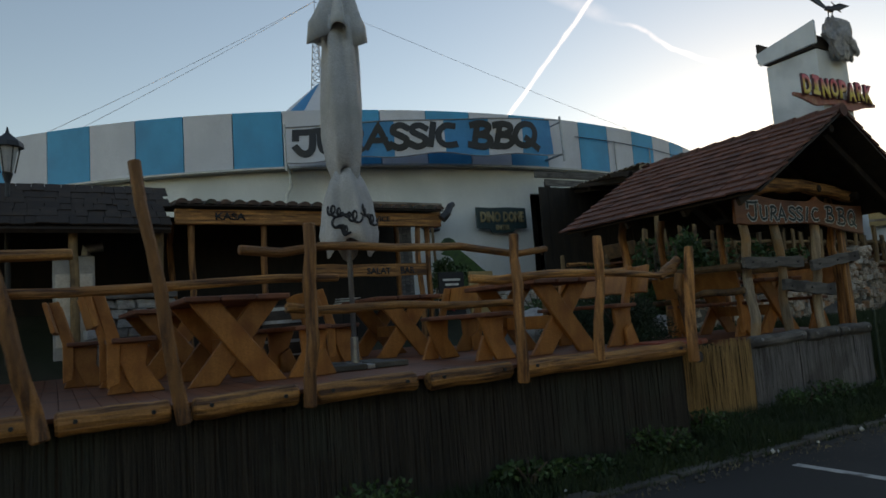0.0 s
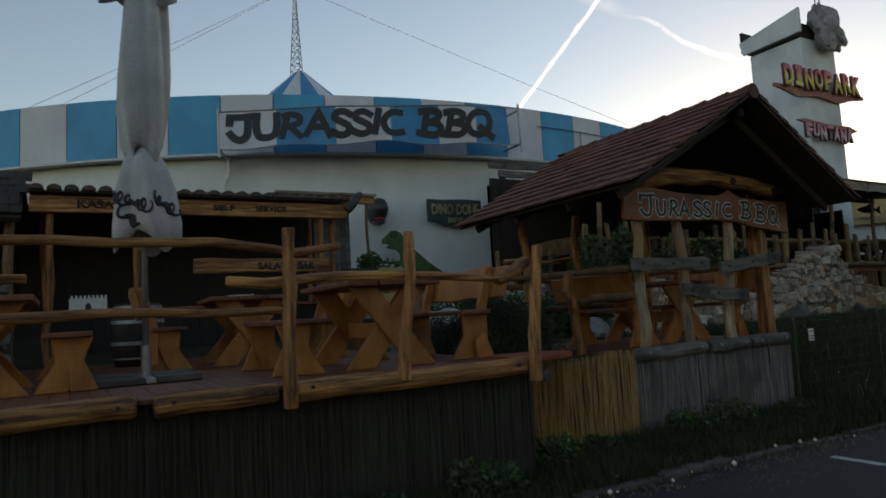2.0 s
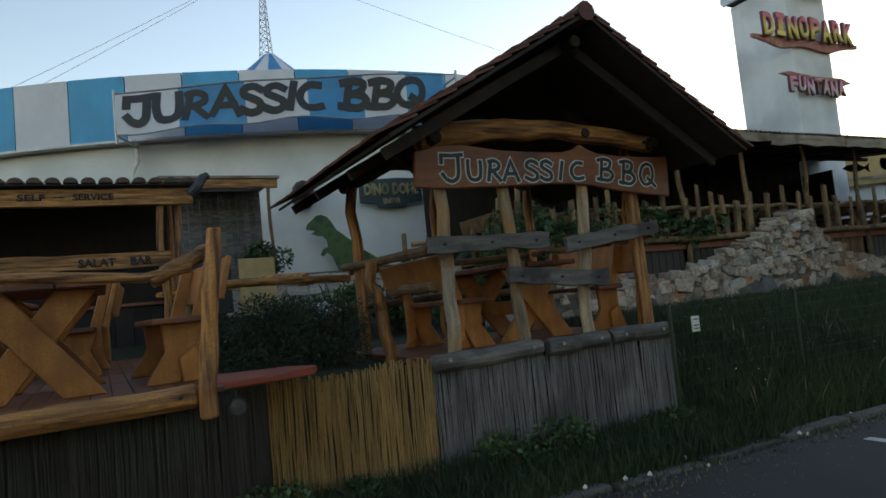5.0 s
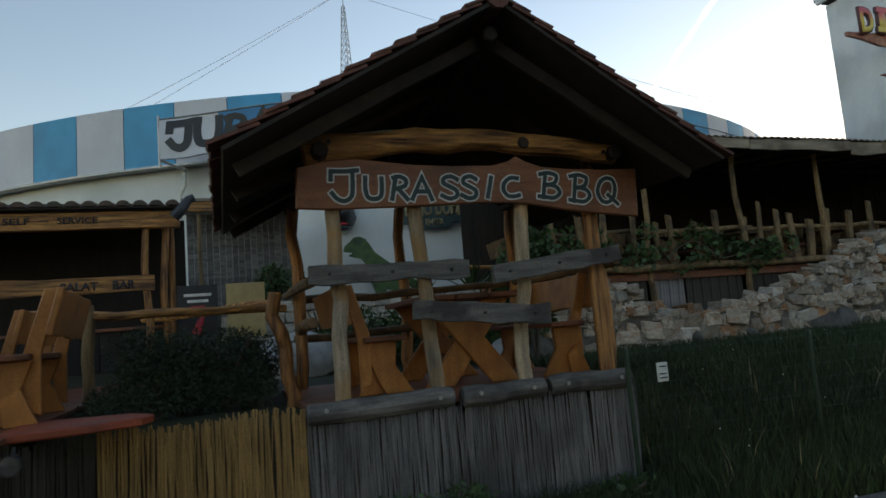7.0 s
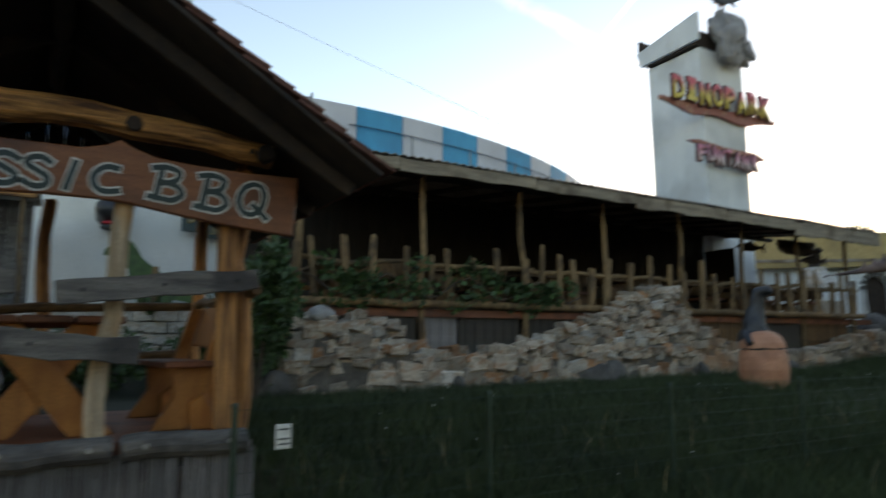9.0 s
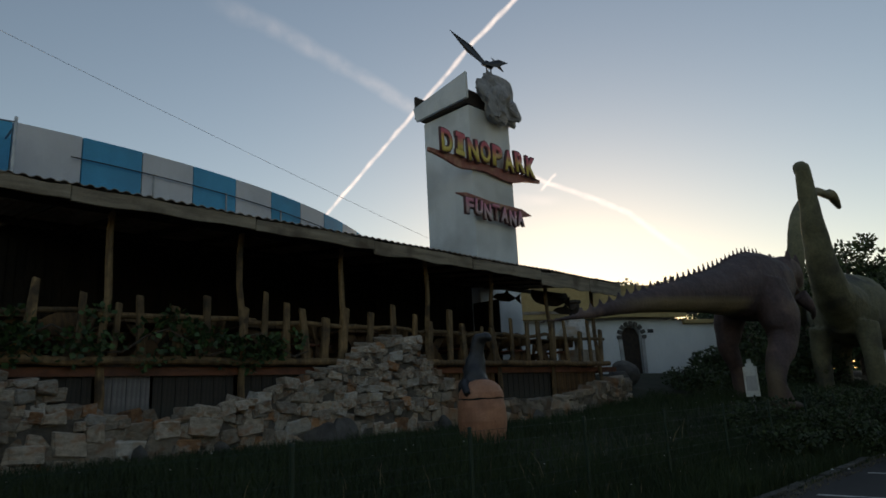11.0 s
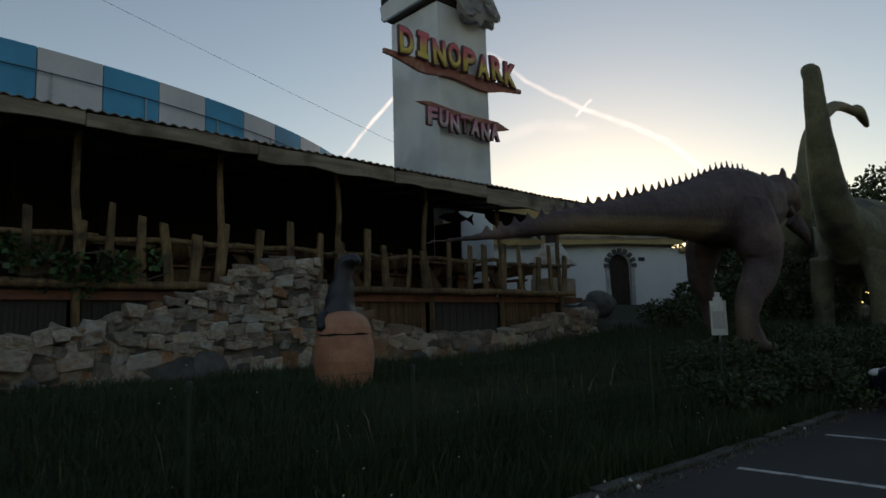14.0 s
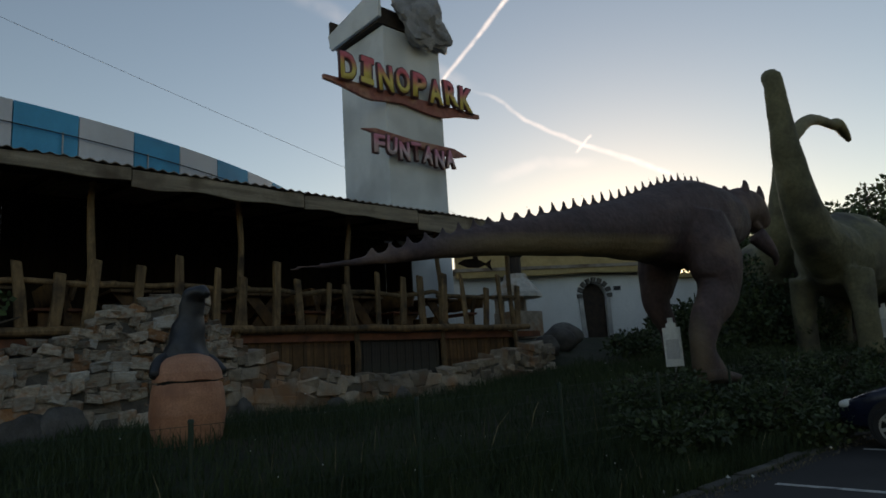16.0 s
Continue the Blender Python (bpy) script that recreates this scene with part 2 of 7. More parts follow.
t_m3.inputs[1].default_value, t_m3.inputs[2].default_value = 23.6, 25.2
tnt.links.new(t_xyz.outputs["X"], t_m3.inputs[0])
t_m4.operation = "MULTIPLY"
tnt.links.new(t_mm.outputs[0], t_m4.inputs[0])
tnt.links.new(t_m3.outputs[0], t_m4.inputs[1])
TAN.data_type = "RGBA"
TAN.inputs[7].default_value = (0.27, 0.20, 0.11, 1)
tnt.links.new(t_m4.outputs[0], TAN.inputs[0])
tnt.links.new(t_old, TAN.inputs[6])
tnt.links.new(TAN.outputs[2], t_b.inputs["Base Color"])
SSKIN = material("olive_hide", (0.085, 0.082, 0.045), (0.20, 0.185, 0.105), scale=(1.2, 1.2, 1.2), rough=0.8, bump=0.8, bump_dist=0.05, spots=(0.06, 0.055, 0.04), spot_scale=0.9, fine=12)
EGG = material("terracotta_egg", (0.40, 0.17, 0.095), (0.56, 0.27, 0.16), scale=(3, 3, 3), rough=0.6, bump=0.2, spots=(0.33, 0.14, 0.08), spot_scale=2.5)
HATCH = material("dark_hide", (0.014, 0.016, 0.020), (0.042, 0.045, 0.052), rough=0.45, bump=0.5)
CAPGREY = material("grey_rock_cast", (0.18, 0.19, 0.21), (0.38, 0.39, 0.42), scale=(1.5, 1.5, 1.5), rough=0.5, bump=0.9, bump_dist=0.12)
TOWERW = material("tower_render", (0.55, 0.59, 0.62), (0.70, 0.73, 0.75), scale=(1.0, 1.0, 0.25), rough=0.75, bump=0.1, spots=(0.46, 0.49, 0.51), spot_scale=0.5)
OCHRE = material("ochre_render", (0.36, 0.26, 0.11), (0.48, 0.36, 0.17), rough=0.8, bump=0.2, spots=(0.30, 0.22, 0.10))
RED = material("red_paint", (0.42, 0.02, 0.03), (0.58, 0.04, 0.06), rough=0.5, bump=0.05)
GREENCUT = material("green_painted_board", (0.014, 0.055, 0.012), (0.075, 0.17, 0.04), scale=(3, 3, 3), rough=0.5, bump=0.1, spots=(0.02, 0.05, 0.02), spot_scale=3)
NAVY = material("navy_car_paint", (0.006, 0.009, 0.022), (0.012, 0.017, 0.04), rough=0.16, bump=0)
GLASSY = material("dark_car_glass", (0.01, 0.011, 0.013), (0.016, 0.017, 0.02), rough=0.08, bump=0)
RUBBER = material("tyre_rubber", (0.012, 0.012, 0.013), (0.025, 0.025, 0.026), rough=0.85, bump=0.2)
ALLOY = material("alloy_wheel", (0.42, 0.43, 0.45), (0.58, 0.59, 0.6), rough=0.35, metal=0.9, bump=0)
GREENMETAL = material("green_fence_metal", (0.008, 0.025, 0.014), (0.016, 0.045, 0.026), rough=0.5, bump=0)
LINEPAINT = material("worn_road_paint", (0.16, 0.16, 0.155), (0.52, 0.52, 0.50), scale=(5, 5, 5), rough=0.8, bump=0.2, lo=0.35, hi=0.5)
KERB = material("kerb_concrete", (0.05, 0.047, 0.04), (0.12, 0.112, 0.10), scale=(4, 4, 4), rough=0.9, bump=0.6, per="object")


# ---------------------------------------------------------------- builders
def thing(name, label, category, at=(0, 0, 0), group="", rz=0.0):
    e = new(name)
    e.empty_display_size = 0.1
    e.matrix_basis = pose(*at, 0, 0, rz)
    return tagged(e, label, category, group)


def mesh_of(bm, name, mat, smooth=False):
    me = bpy.data.meshes.new(name)
    bm.normal_update()
    bm.to_mesh(me)
    bm.free()
    me.materials.append(mat)
    if smooth:
        for p in me.polygons:
            p.use_smooth = True
    return me


def part(name, bm, mat, parent=None, label="", smooth=False):
    ob = new(name, mesh_of(bm, name, mat, smooth))
    if parent is not None:
        ob.parent = parent
    if label:
        ob["label"] = label
    return ob


def solo(name, bm, mat, label, category, group="", kind="", smooth=False):
    return tagged(part(name, bm, mat, None, "", smooth), label, category, group, kind)


def box(bm, c, s, rz=0.0, bevel=0.0, rx=0.0, ry=0.0):
    g = bmesh.ops.create_cube(bm, size=1.0, matrix=pose(*c, rx, ry, rz) @ Matrix.Diagonal((*s, 1)))
    if bevel:
        es = {e for v in g["verts"] for e in v.link_edges}
        bmesh.ops.bevel(bm, geom=list(es), offset=bevel, segments=2, affect="EDGES", profile=0.6)
    return bm


def B():
    return bmesh.new()


def loft(bm, pts, radii, seg=12, squash=None, cap=True, rough=0.0, seed=0.0, freq=4.0, up=(0, 0, 1)):
    """A tube through pts; radii: one number or (side, upright) a ring. rough: uneven bark, as a share of the radius."""
    pts = [Vector(p) for p in pts]
    rings = []
    last = None
    for i, p in enumerate(pts):
        d = (pts[min(i + 1, len(pts) - 1)] - pts[max(i - 1, 0)]).normalized()
        u = Vector(up)
        if abs(d.dot(u)) > 0.93:
            u = Vector((1, 0, 0)) if abs(d.x) < 0.8 else Vector((0, 1, 0))
        s = d.cross(u).normalized()
        if last is not None:
            s = (last - d * last.dot(d)).normalized()
        last = s
        w = s.cross(d).normalized()
        r = radii[i]
        ra, rb = (r, r) if not isinstance(r, tuple) else r
        ring = []
        for k in range(seg):
            a = 2 * math.pi * k / seg
            o = s * (math.cos(a) * ra) + w * (math.sin(a) * rb)
            q = p + o
            if rough:
                q = p + o * (1 + rough * noise.noise(Vector((q.x * freq + seed, q.y * freq + seed * 1.7, q.z * freq))))
            ring.append(bm.verts.new(q))
        rings.append(ring)
    for a, b in zip(rings, rings[1:]):
        for k in range(seg):
            bm.faces.new((a[k], a[(k + 1) % seg], b[(k + 1) % seg], b[k]))
    if cap:
        bm.faces.new(list(reversed(rings[0])))
        bm.faces.new(rings[-1])
    return bm


def log(bm, a, b, r0, r1=None, seg=10, bend=0.02, rough=0.16, seed=0.0, n=7):
    """A peeled, slightly crooked round log from a to b."""
    a, b = Vector(a), Vector(b)
    r1 = r0 if r1 is None else r1
    pts, rad = [], []
    for i in range(n):
        f = i / (n - 1)
        p = a.lerp(b, f)
        if 0 < i < n - 1:
            p += Vector((noise.noise((f * 3 + seed, seed, 1)), noise.noise((f * 3 + seed, seed, 7)), noise.noise((f * 3 + seed, seed, 13)))) * bend * 2
        pts.append(p)
        rad.append(r0 + (r1 - r0) * f)
    e0 = (pts[1] - pts[0]).normalized() * min(r0, r1) * 0.25
    pts = [pts[0], pts[0] + e0] + pts[1:-1] + [pts[-1] - e0, pts[-1]]
    rad = [rad[0] * 0.82, rad[0]] + rad[1:-1] + [rad[-1], rad[-1] * 0.82]
    return loft(bm, pts, rad, seg, rough=rough, seed=seed)


def slab(bm, outline, thick, axis="y", at=0.0, bevel=0.008):
    """A board cut to an outline of (across, up), thick along axis."""
    vs = []
    for u, v in outline:
        vs.append(bm.verts.new((u, at, v) if axis == "y" else (at, u, v) if axis == "x" else (u, v, at)))
    f = bm.faces.new(vs)
    r = bmesh.ops.extrude_face_region(bm, geom=[f])
    ex = [g for g in r["geom"] if isinstance(g, bmesh.types.BMVert)]
    d = {"y": (0, thick, 0), "x": (thick, 0, 0), "z": (0, 0, thick)}[axis]
    bmesh.ops.translate(bm, verts=ex, vec=d)
    bmesh.ops.recalc_face_normals(bm, faces=bm.faces)
    if bevel:
        es = [e for e in bm.edges if e.calc_length() > bevel * 3]
        bmesh.ops.bevel(bm, geom=es, offset=bevel, segments=1, affect="EDGES")
    return bm


def wavy(x0, x1, lo, hi, amp, seed, n=14):
    """The outline of a live-edge plank between x0 and x1."""
    o = []
    for i in range(n + 1):
        f = i / n
        o.append((x0 + (x1 - x0) * f, lo + amp * noise.noise((f * 4 + seed, seed, 0))))
    for i in range(n, -1, -1):
        f = i / n
        z = hi + amp * noise.noise((f * 4 + seed, seed, 9))
        o.append((x0 + (x1 - x0) * f, z))
    return o


def plank(bm, a, b, w, t, seed=0.0, amp=0.012):
    """A rough-sawn board from a to b, w wide upright, t thick."""
    a, b = Vector(a), Vector(b)
    d = b - a
    ln = d.length
    tmp = B()
    slab(tmp, wavy(0, ln, -w / 2, w / 2, amp, seed, 10), t, "y", -t / 2, 0.006)
    ang = math.atan2(d.y, d.x)
    el = math.asin(d.z / ln)
    m = Matrix.Translation(a) @ Matrix.Rotation(ang, 4, "Z") @ Matrix.Rotation(-el, 4, "Y")
    tmp.transform(m)
    me = bpy.data.meshes.new("tmp")
    tmp.to_mesh(me)
    tmp.free()
    bm.from_mesh(me)
    bpy.data.meshes.remove(me)
    return bm


def text_mesh(body, width, height, deep, grow=0.0, shear=0.0):
    """Upright letters in the x-z plane, centred on 0, facing -y."""
    def raw(off):
        cu = bpy.data.curves.new("letters", "FONT")
        cu.body, cu.extrude, cu.offset, cu.shear, cu.resolution_u = body, 0.0, off, shear, 3
        cu.align_x = "CENTER"
        ob = bpy.data.objects.new("letters", cu)
        me = bpy.data.meshes.new_from_object(ob)
        bpy.data.objects.remove(ob)
        return me
    base = raw(0.02)
    co = np.array([v.co[:] for v in base.vertices])
    lo, hi = co.min(0), co.max(0)
    sx, sz = width / (hi[0] - lo[0]), height / (hi[1] - lo[1])
    me = raw(0.02 + grow) if grow else base
    bm = B()
    bm.from_mesh(me)
    for v in bm.verts:
        v.co = ((v.co.x - (lo[0] + hi[0]) / 2) * sx, 0.0, (v.co.y - (lo[1] + hi[1]) / 2) * sz)
    bmesh.ops.remove_doubles(bm, verts=bm.verts, dist=1e-4)
    r = bmesh.ops.extrude_face_region(bm, geom=list(bm.faces))
    bmesh.ops.translate(bm, verts=[g for g in r["geom"] if isinstance(g, bmesh.types.BMVert)], vec=(0, -deep, 0))
    bmesh.ops.recalc_face_normals(bm, faces=bm.faces)
    return bm


def letters(name, body, mat, parent, m, width, height, deep=0.01, grow=0.0, shear=0.0, label=""):
    bm = text_mesh(body, width, height, deep, grow, shear)
    bm.transform(m)
    return part(name, bm, mat, parent, label)


def raw_mesh(name, verts, faces, mat, parent=None):
    me = bpy.data.meshes.new(name)
    me.from_pydata(verts, [], faces)
    me.materials.append(mat)
    me.update()
    ob = new(name, me)
    if parent is not None:
        ob.parent = parent
    return ob


def smooth01(a, b, v):
    f = min(max((v - a) / (b - a), 0.0), 1.0)
    return f * f * (3 - 2 * f)


# ---------------------------------------------------------------- ground
def gz(x, y):
    """Height of the ground: a flat car park, a grass bank, a raised terrace by the big tent."""
    bank = 0.88 * smooth01(4.7, 8.2, y)
    left = 1 - smooth01(10.6, 12.4, x)
    bank = bank * (1 - left) + left * (0.95 * smooth01(5.95, 6.5, y) + 0.04 * smooth01(4.6, 5.4, y))
    bank += 0.35 * smooth01(25, 31, x) * smooth01(5.0, 8.0, y)
    back = smooth01(12.3, 12.8, y) if x > 12.6 else smooth01(11.2, 15.0, y)
    far = smooth01(31.0, 32.0, x)
    back = back * (1 - far) + far * smooth01(9.0, 15.5, y)
    return bank + (2.3 - bank) * back


def build_ground():
    def coarse(lo, hi, step):
        return list(np.arange(lo, hi, step))
    xs = [-900, -300, -100, -40, -20] + coarse(-10, 52, 0.5) + [55, 60, 70, 100, 200, 500, 900]
    ys = [4.55] + coarse(4.75, 16.5, 0.25) + [18, 24, 40, 70, 150, 400, 1200]
    vs, fs = [], []
    for y in ys:
        for x in xs:
            j = 0.035 * noise.noise((x * 1.7, y * 1.7, 3)) if 4.6 < y < 12 else 0
            vs.append((x, y, gz(x, y) + j))
    w = len(xs)
    for j in range(len(ys) - 1):
        for i in range(w - 1):
            fs.append((j * w + i, j * w + i + 1, (j + 1) * w + i + 1, (j + 1) * w + i))
    g = raw_mesh("ground", vs, fs, SOIL)
    for p in g.data.polygons:
        p.use_smooth = True
    tagged(g, "dark green grassy bank of soil", "ground", kind="structure")
    bm = B()
    box(bm, (0, -447.75, -0.1), (1800, 904.7, 0.2))
    solo("car_park", bm, ASPHALT, "dark grey asphalt car park", "road", kind="structure")


build_ground()

# worn bay lines, every two and a half metres
line_bm = B()
box(line_bm, (0, 0, 0.004), (0.1, 4.6, 0.004))
line_me = mesh_of(line_bm, "bay_line", LINEPAINT)
for x in (1.0, 3.6, 6.08, 8.9, 11.5, 13.4, 15.6, 18.0, 20.5, 22.98, 25.8, 28.9, 31.4):
    ob = new("bay_line", line_me)
    ob.matrix_basis = pose(x, 1.75, 0)
    tagged(ob, "worn white painted parking bay line on the asphalt", "road marking", "parking bay lines", "structure")

# kerb stones, half overgrown
kerb = thing("kerb", "low rough concrete kerb stones along the grass bank", "kerb")
kerb["kind"] = "structure"
kmeshes = []
for k in range(4):
    bm = B()
    box(bm, (0, 0, 0), (0.96, 0.16, 0.16), bevel=0.02)
    for v in bm.verts:
        v.co += Vector((noise.noise(v.co * 3 + Vector((k * 9, 0, 0))), noise.noise(v.co * 3 + Vector((k * 9, 5, 0))), noise.noise(v.co * 3 + Vector((k * 9, 0, 5))))) * 0.03
    kmeshes.append(mesh_of(bm, "kerb_stone", KERB))
for i in range(46):
    ob = new("kerb_stone", kmeshes[i % 4])
    ob.parent = kerb
    ob.matrix_basis = pose(-3.5 + i * 1.0, 4.56 + 0.02 * math.sin(i * 2.3), -0.035 + 0.014 * math.sin(i * 1.3), 0, 0, 1.5 * math.sin(i * 3.1))

# ---------------------------------------------------------------- big round tent
DC, DR = Vector((16.4, 43.2, 0)), 24.0


def rim(ang, r, z):
    return (DC.x + r * math.cos(ang), DC.y + r * math.sin(ang), z)


def ring_piece(bm, a0, a1, r0, r1, z0, z1, n=3):
    """A curved block between two angles, radii and heights."""
    cols = []
    for i in range(n + 1):
        a = a0 + (a1 - a0) * i / n
        cols.append([bm.verts.new(rim(a, r, z)) for r, z in ((r1, z0), (r1, z1), (r0, z1), (r0, z0))])
    for p, q in zip(cols, cols[1:]):
        for k in range(4):
            bm.faces.new((p[k], q[k], q[(k + 1) % 4], p[(k + 1) % 4]))
    bm.faces.new(cols[0][::-1])
    bm.faces.new(cols[-1])
    bmesh.ops.recalc_face_normals(bm, faces=bm.faces)
    return bm


tent = thing("round_tent_hall", "huge round white hall with blue and white striped top band", "building", (DC.x, DC.y, 0))


def under(ob, parent):
    """Hang an object that is built in world places under a parent that stands elsewhere."""
    ob.parent = parent
    ob.matrix_parent_inverse = Matrix.Translation(parent.matrix_basis.translation).inverted()
    return ob


A5 = math.atan2(20.86 - DC.y, 6.51 - DC.x)
STEP = 2 * math.pi / 96
# the wall, with a doorway left open towards the canopy
DOOR0, DOOR1 = math.atan2(19.23 - DC.y, 15.15 - DC.x), math.atan2(19.2 - DC.y, 15.85 - DC.x)
bm = B()
ring_piece(bm, DOOR1, DOOR0 + 2 * math.pi, DR - 0.25, DR, 0.0, 7.0, n=150)
under(part("wall", bm, WHITEWALL), tent)
bm = B()
ring_piece(bm, DOOR0, DOOR1, DR - 0.25, DR, 6.0, 7.0, n=2)
under(part("wall_over_door", bm, WHITEWALL), tent)
# near-black sheet set back in the opening, standing in for the dark inside
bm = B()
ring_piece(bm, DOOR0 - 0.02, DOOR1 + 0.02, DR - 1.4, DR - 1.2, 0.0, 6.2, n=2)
under(part("inner_door", bm, SHADEWOOD), tent)
for i in range(96):
    a = A5 + i * STEP
    bm = B()
    lift = 0.02 * math.sin(i * 1.7)
    ring_piece(bm, a + 0.0006, a + STEP - 0.0006, DR + 0.12, DR + 0.42, 6.92 + lift, 8.78, n=3)
    under(part("band_panel", bm, BAND_W if i % 2 == 0 else BAND_B), tent)
bm = B()
ring_piece(bm, A5, A5 + 2 * math.pi, DR + 0.1, DR + 0.46, 6.86, 6.92, n=192)
under(part("band_edge_rail", bm, STEEL), tent)
# hanging roof cloth, steep towards the mast, in alternating gores
prof = [(24.3, 8.75), (18, 9.6), (12, 11.0), (7, 13.0), (4, 15.2), (2.2, 16.9), (0.35, 18.6)]
for i in range(16):
    bm = B()
    rows_ = []
    for r, z in prof:
        rows_.append([bm.verts.new(rim(A5 + 0.1 + 2 * math.pi * (i + f / 4) / 16, r, z)) for f in range(5)])
    for p, q in zip(rows_, rows_[1:]):
        for k in range(4):
            bm.faces.new((p[k], p[k + 1], q[k + 1], q[k]))
    under(part("roof_gore", bm, ROOFTENT if i % 2 else BAN_B), tent)


def lattice_mast():
    mast = thing("lattice_mast", "tall grey steel lattice mast above the striped tent roof", "mast", (16.3, 43.4, 18.3))
    h, w0, w1 = 5.6, 0.52, 0.12
    legs = [(math.cos(a), math.sin(a)) for a in (0.5, 2.6, 4.7)]
    for cx, cy in legs:
        bm = B()
        loft(bm, [(cx * w0, cy * w0, 0), (cx * w1, cy * w1, h)], [0.035, 0.03], 6)
        part("leg", bm, STEEL, mast)
    n = 12
    for i in range(n):
        z0, z1 = h * i / n, h * (i + 1) / n
        for k in range(3):
            a, b = legs[k], legs[(k + 1) % 3]
            ra, rb = w0 + (w1 - w0) * z0 / h, w0 + (w1 - w0) * z1 / h
            bm = B()
            loft(bm, [(a[0] * ra, a[1] * ra, z0), (b[0] * rb, b[1] * rb, z1)], [0.02, 0.02], 5)
            loft(bm, [(b[0] * ra, b[1] * ra, z0), (a[0] * ra, a[1] * ra, z0)], [0.018, 0.018], 5)
            part("brace", bm, STEEL, mast)
    bm = B()
    loft(bm, [(0, 0, h), (0, 0, h + 1.15)], [0.03, 0.025], 6)
    loft(bm, [(-0.12, 0, h + 0.95), (0.12, 0, h + 0.95)], [0.02, 0.02], 5)
    part("top_pole", bm, STEEL, mast)


lattice_mast()
MT = Vector((16.3, 43.4, 24.9))
for k, (end, sag) in enumerate((((62, 41, 13.4), 0.3), ((-5.9, 38.4, 8.0), 0.25), ((-6.9, 37.0, 8.0), 0.3))):
    bm = B()
    e = Vector(end)
    loft(bm, [MT.lerp(e, f / 12) - Vector((0, 0, sag * 4 * (f / 12) * (1 - f / 12))) for f in range(13)], [0.014] * 13, 5)
    solo("guy_wire", bm, STEEL, "thin steel guy wire from the lattice mast", "cable", "mast guy wires")
bm = B()
loft(bm, [(62, 41, 0), (62, 41, 13.5)], [0.12, 0.09], 8)
solo("wire_pole", bm, STEEL, "grey steel pole that holds a guy wire", "pole")


# brush strokes of each painted letter in a unit square, (curved, points)
STROKES = {
    "J": [(0, ((0.0, 0.70), (0.02, 0.97), (0.5, 0.96), (1.0, 1.0))), (1, ((0.82, 0.97), (0.80, 0.5), (0.74, 0.16), (0.5, 0.0), (0.22, 0.06), (0.02, 0.26)))],
    "U": [(1, ((0.06, 1.0), (0.02, 0.5), (0.14, 0.1), (0.5, 0.0), (0.84, 0.12), (0.95, 0.5), (0.96, 0.96)))],
    "R": [(0, ((0.3, 0.98), (0.02, 0.02))), (1, ((0.16, 0.95), (0.5, 1.0), (0.86, 0.86), (0.8, 0.6), (0.26, 0.46))), (0, ((0.4, 0.46), (0.9, 0.0)))],
    "A": [(0, ((0.0, 0.04), (0.55, 1.0), (1.0, 0.0))), (0, ((0.24, 0.36), (0.86, 0.36)))],
    "S": [(1, ((0.98, 0.86), (0.62, 1.0), (0.2, 0.92), (0.14, 0.7), (0.5, 0.54), (0.9, 0.34), (0.84, 0.08), (0.42, 0.0), (0.0, 0.14)))],
    "I": [(0, ((0.85, 1.0), (0.1, 0.0)))],
    "C": [(1, ((0.96, 0.94), (0.5, 0.96), (0.1, 0.68), (0.04, 0.32), (0.28, 0.04), (0.66, 0.0), (1.0, 0.06)))],
    "B": [(0, ((0.36, 0.96), (0.16, 0.02))), (1, ((0.1, 0.95), (0.5, 1.0), (0.9, 0.88), (0.78, 0.6), (0.34, 0.5))), (1, ((0.44, 0.53), (0.84, 0.44), (1.0, 0.2), (0.7, 0.0), (0.3, 0.03), (-0.04, 0.07)))],
    "Q": [(1, ((0.55, 1.0), (0.2, 0.84), (0.0, 0.45), (0.16, 0.08), (0.5, 0.0), (0.84, 0.2), (0.98, 0.6), (0.86, 0.92), (0.52, 1.0))), (0, ((0.55, 0.3), (1.04, -0.08)))],
}


def stroke(bm, pts, curved, wide, y):
    """A flat painted stroke of even width along points (across, up)."""
    p = [Vector((u, v, 0)) for u, v in pts]
    if curved:
        q = []
        for k in range(len(p) - 1):
            a, b, c, d = p[max(k - 1, 0)], p[k], p[k + 1], p[min(k + 2, len(p) - 1)]
            for f in (0, 0.25, 0.5, 0.75):
                q.append(0.5 * (2 * b + (c - a) * f + (2 * a - 5 * b + 4 * c - d) * f * f + (3 * b - a - 3 * c + d) * f ** 3))
        p = q + [p[-1]]
    if (p[0] - p[-1]).length > wide:
        p[0] = p[0] + (p[0] - p[1]).normalized() * wide * 0.45
        p[-1] = p[-1] + (p[-1] - p[-2]).normalized() * wide * 0.45
    rows_ = []
    for k in range(len(p)):
        a = (p[k] - p[k - 1]).normalized() if k else (p[1] - p[0]).normalized()
        b = (p[k + 1] - p[k]).normalized() if k < len(p) - 1 else a
        t = (a + b).normalized()
        n = Vector((-t.y, t.x, 0)) * (wide / 2 / max(0.5, t.dot(b)))
        rows_.append([bm.verts.new((c.x, yy, c.y)) for c, yy in ((p[k] + n, y), (p[k] - n, y), (p[k] - n, y + 0.004), (p[k] + n, y + 0.004))])
    for a, b in zip(rows_, rows_[1:]):
        for e in range(4):
            bm.faces.new((a[e], a[(e + 1) % 4], b[(e + 1) % 4], b[e]))
    bm.faces.new(rows_[0])
    bm.faces.new(rows_[-1])
    bmesh.ops.recalc_face_normals(bm, faces=bm.faces)


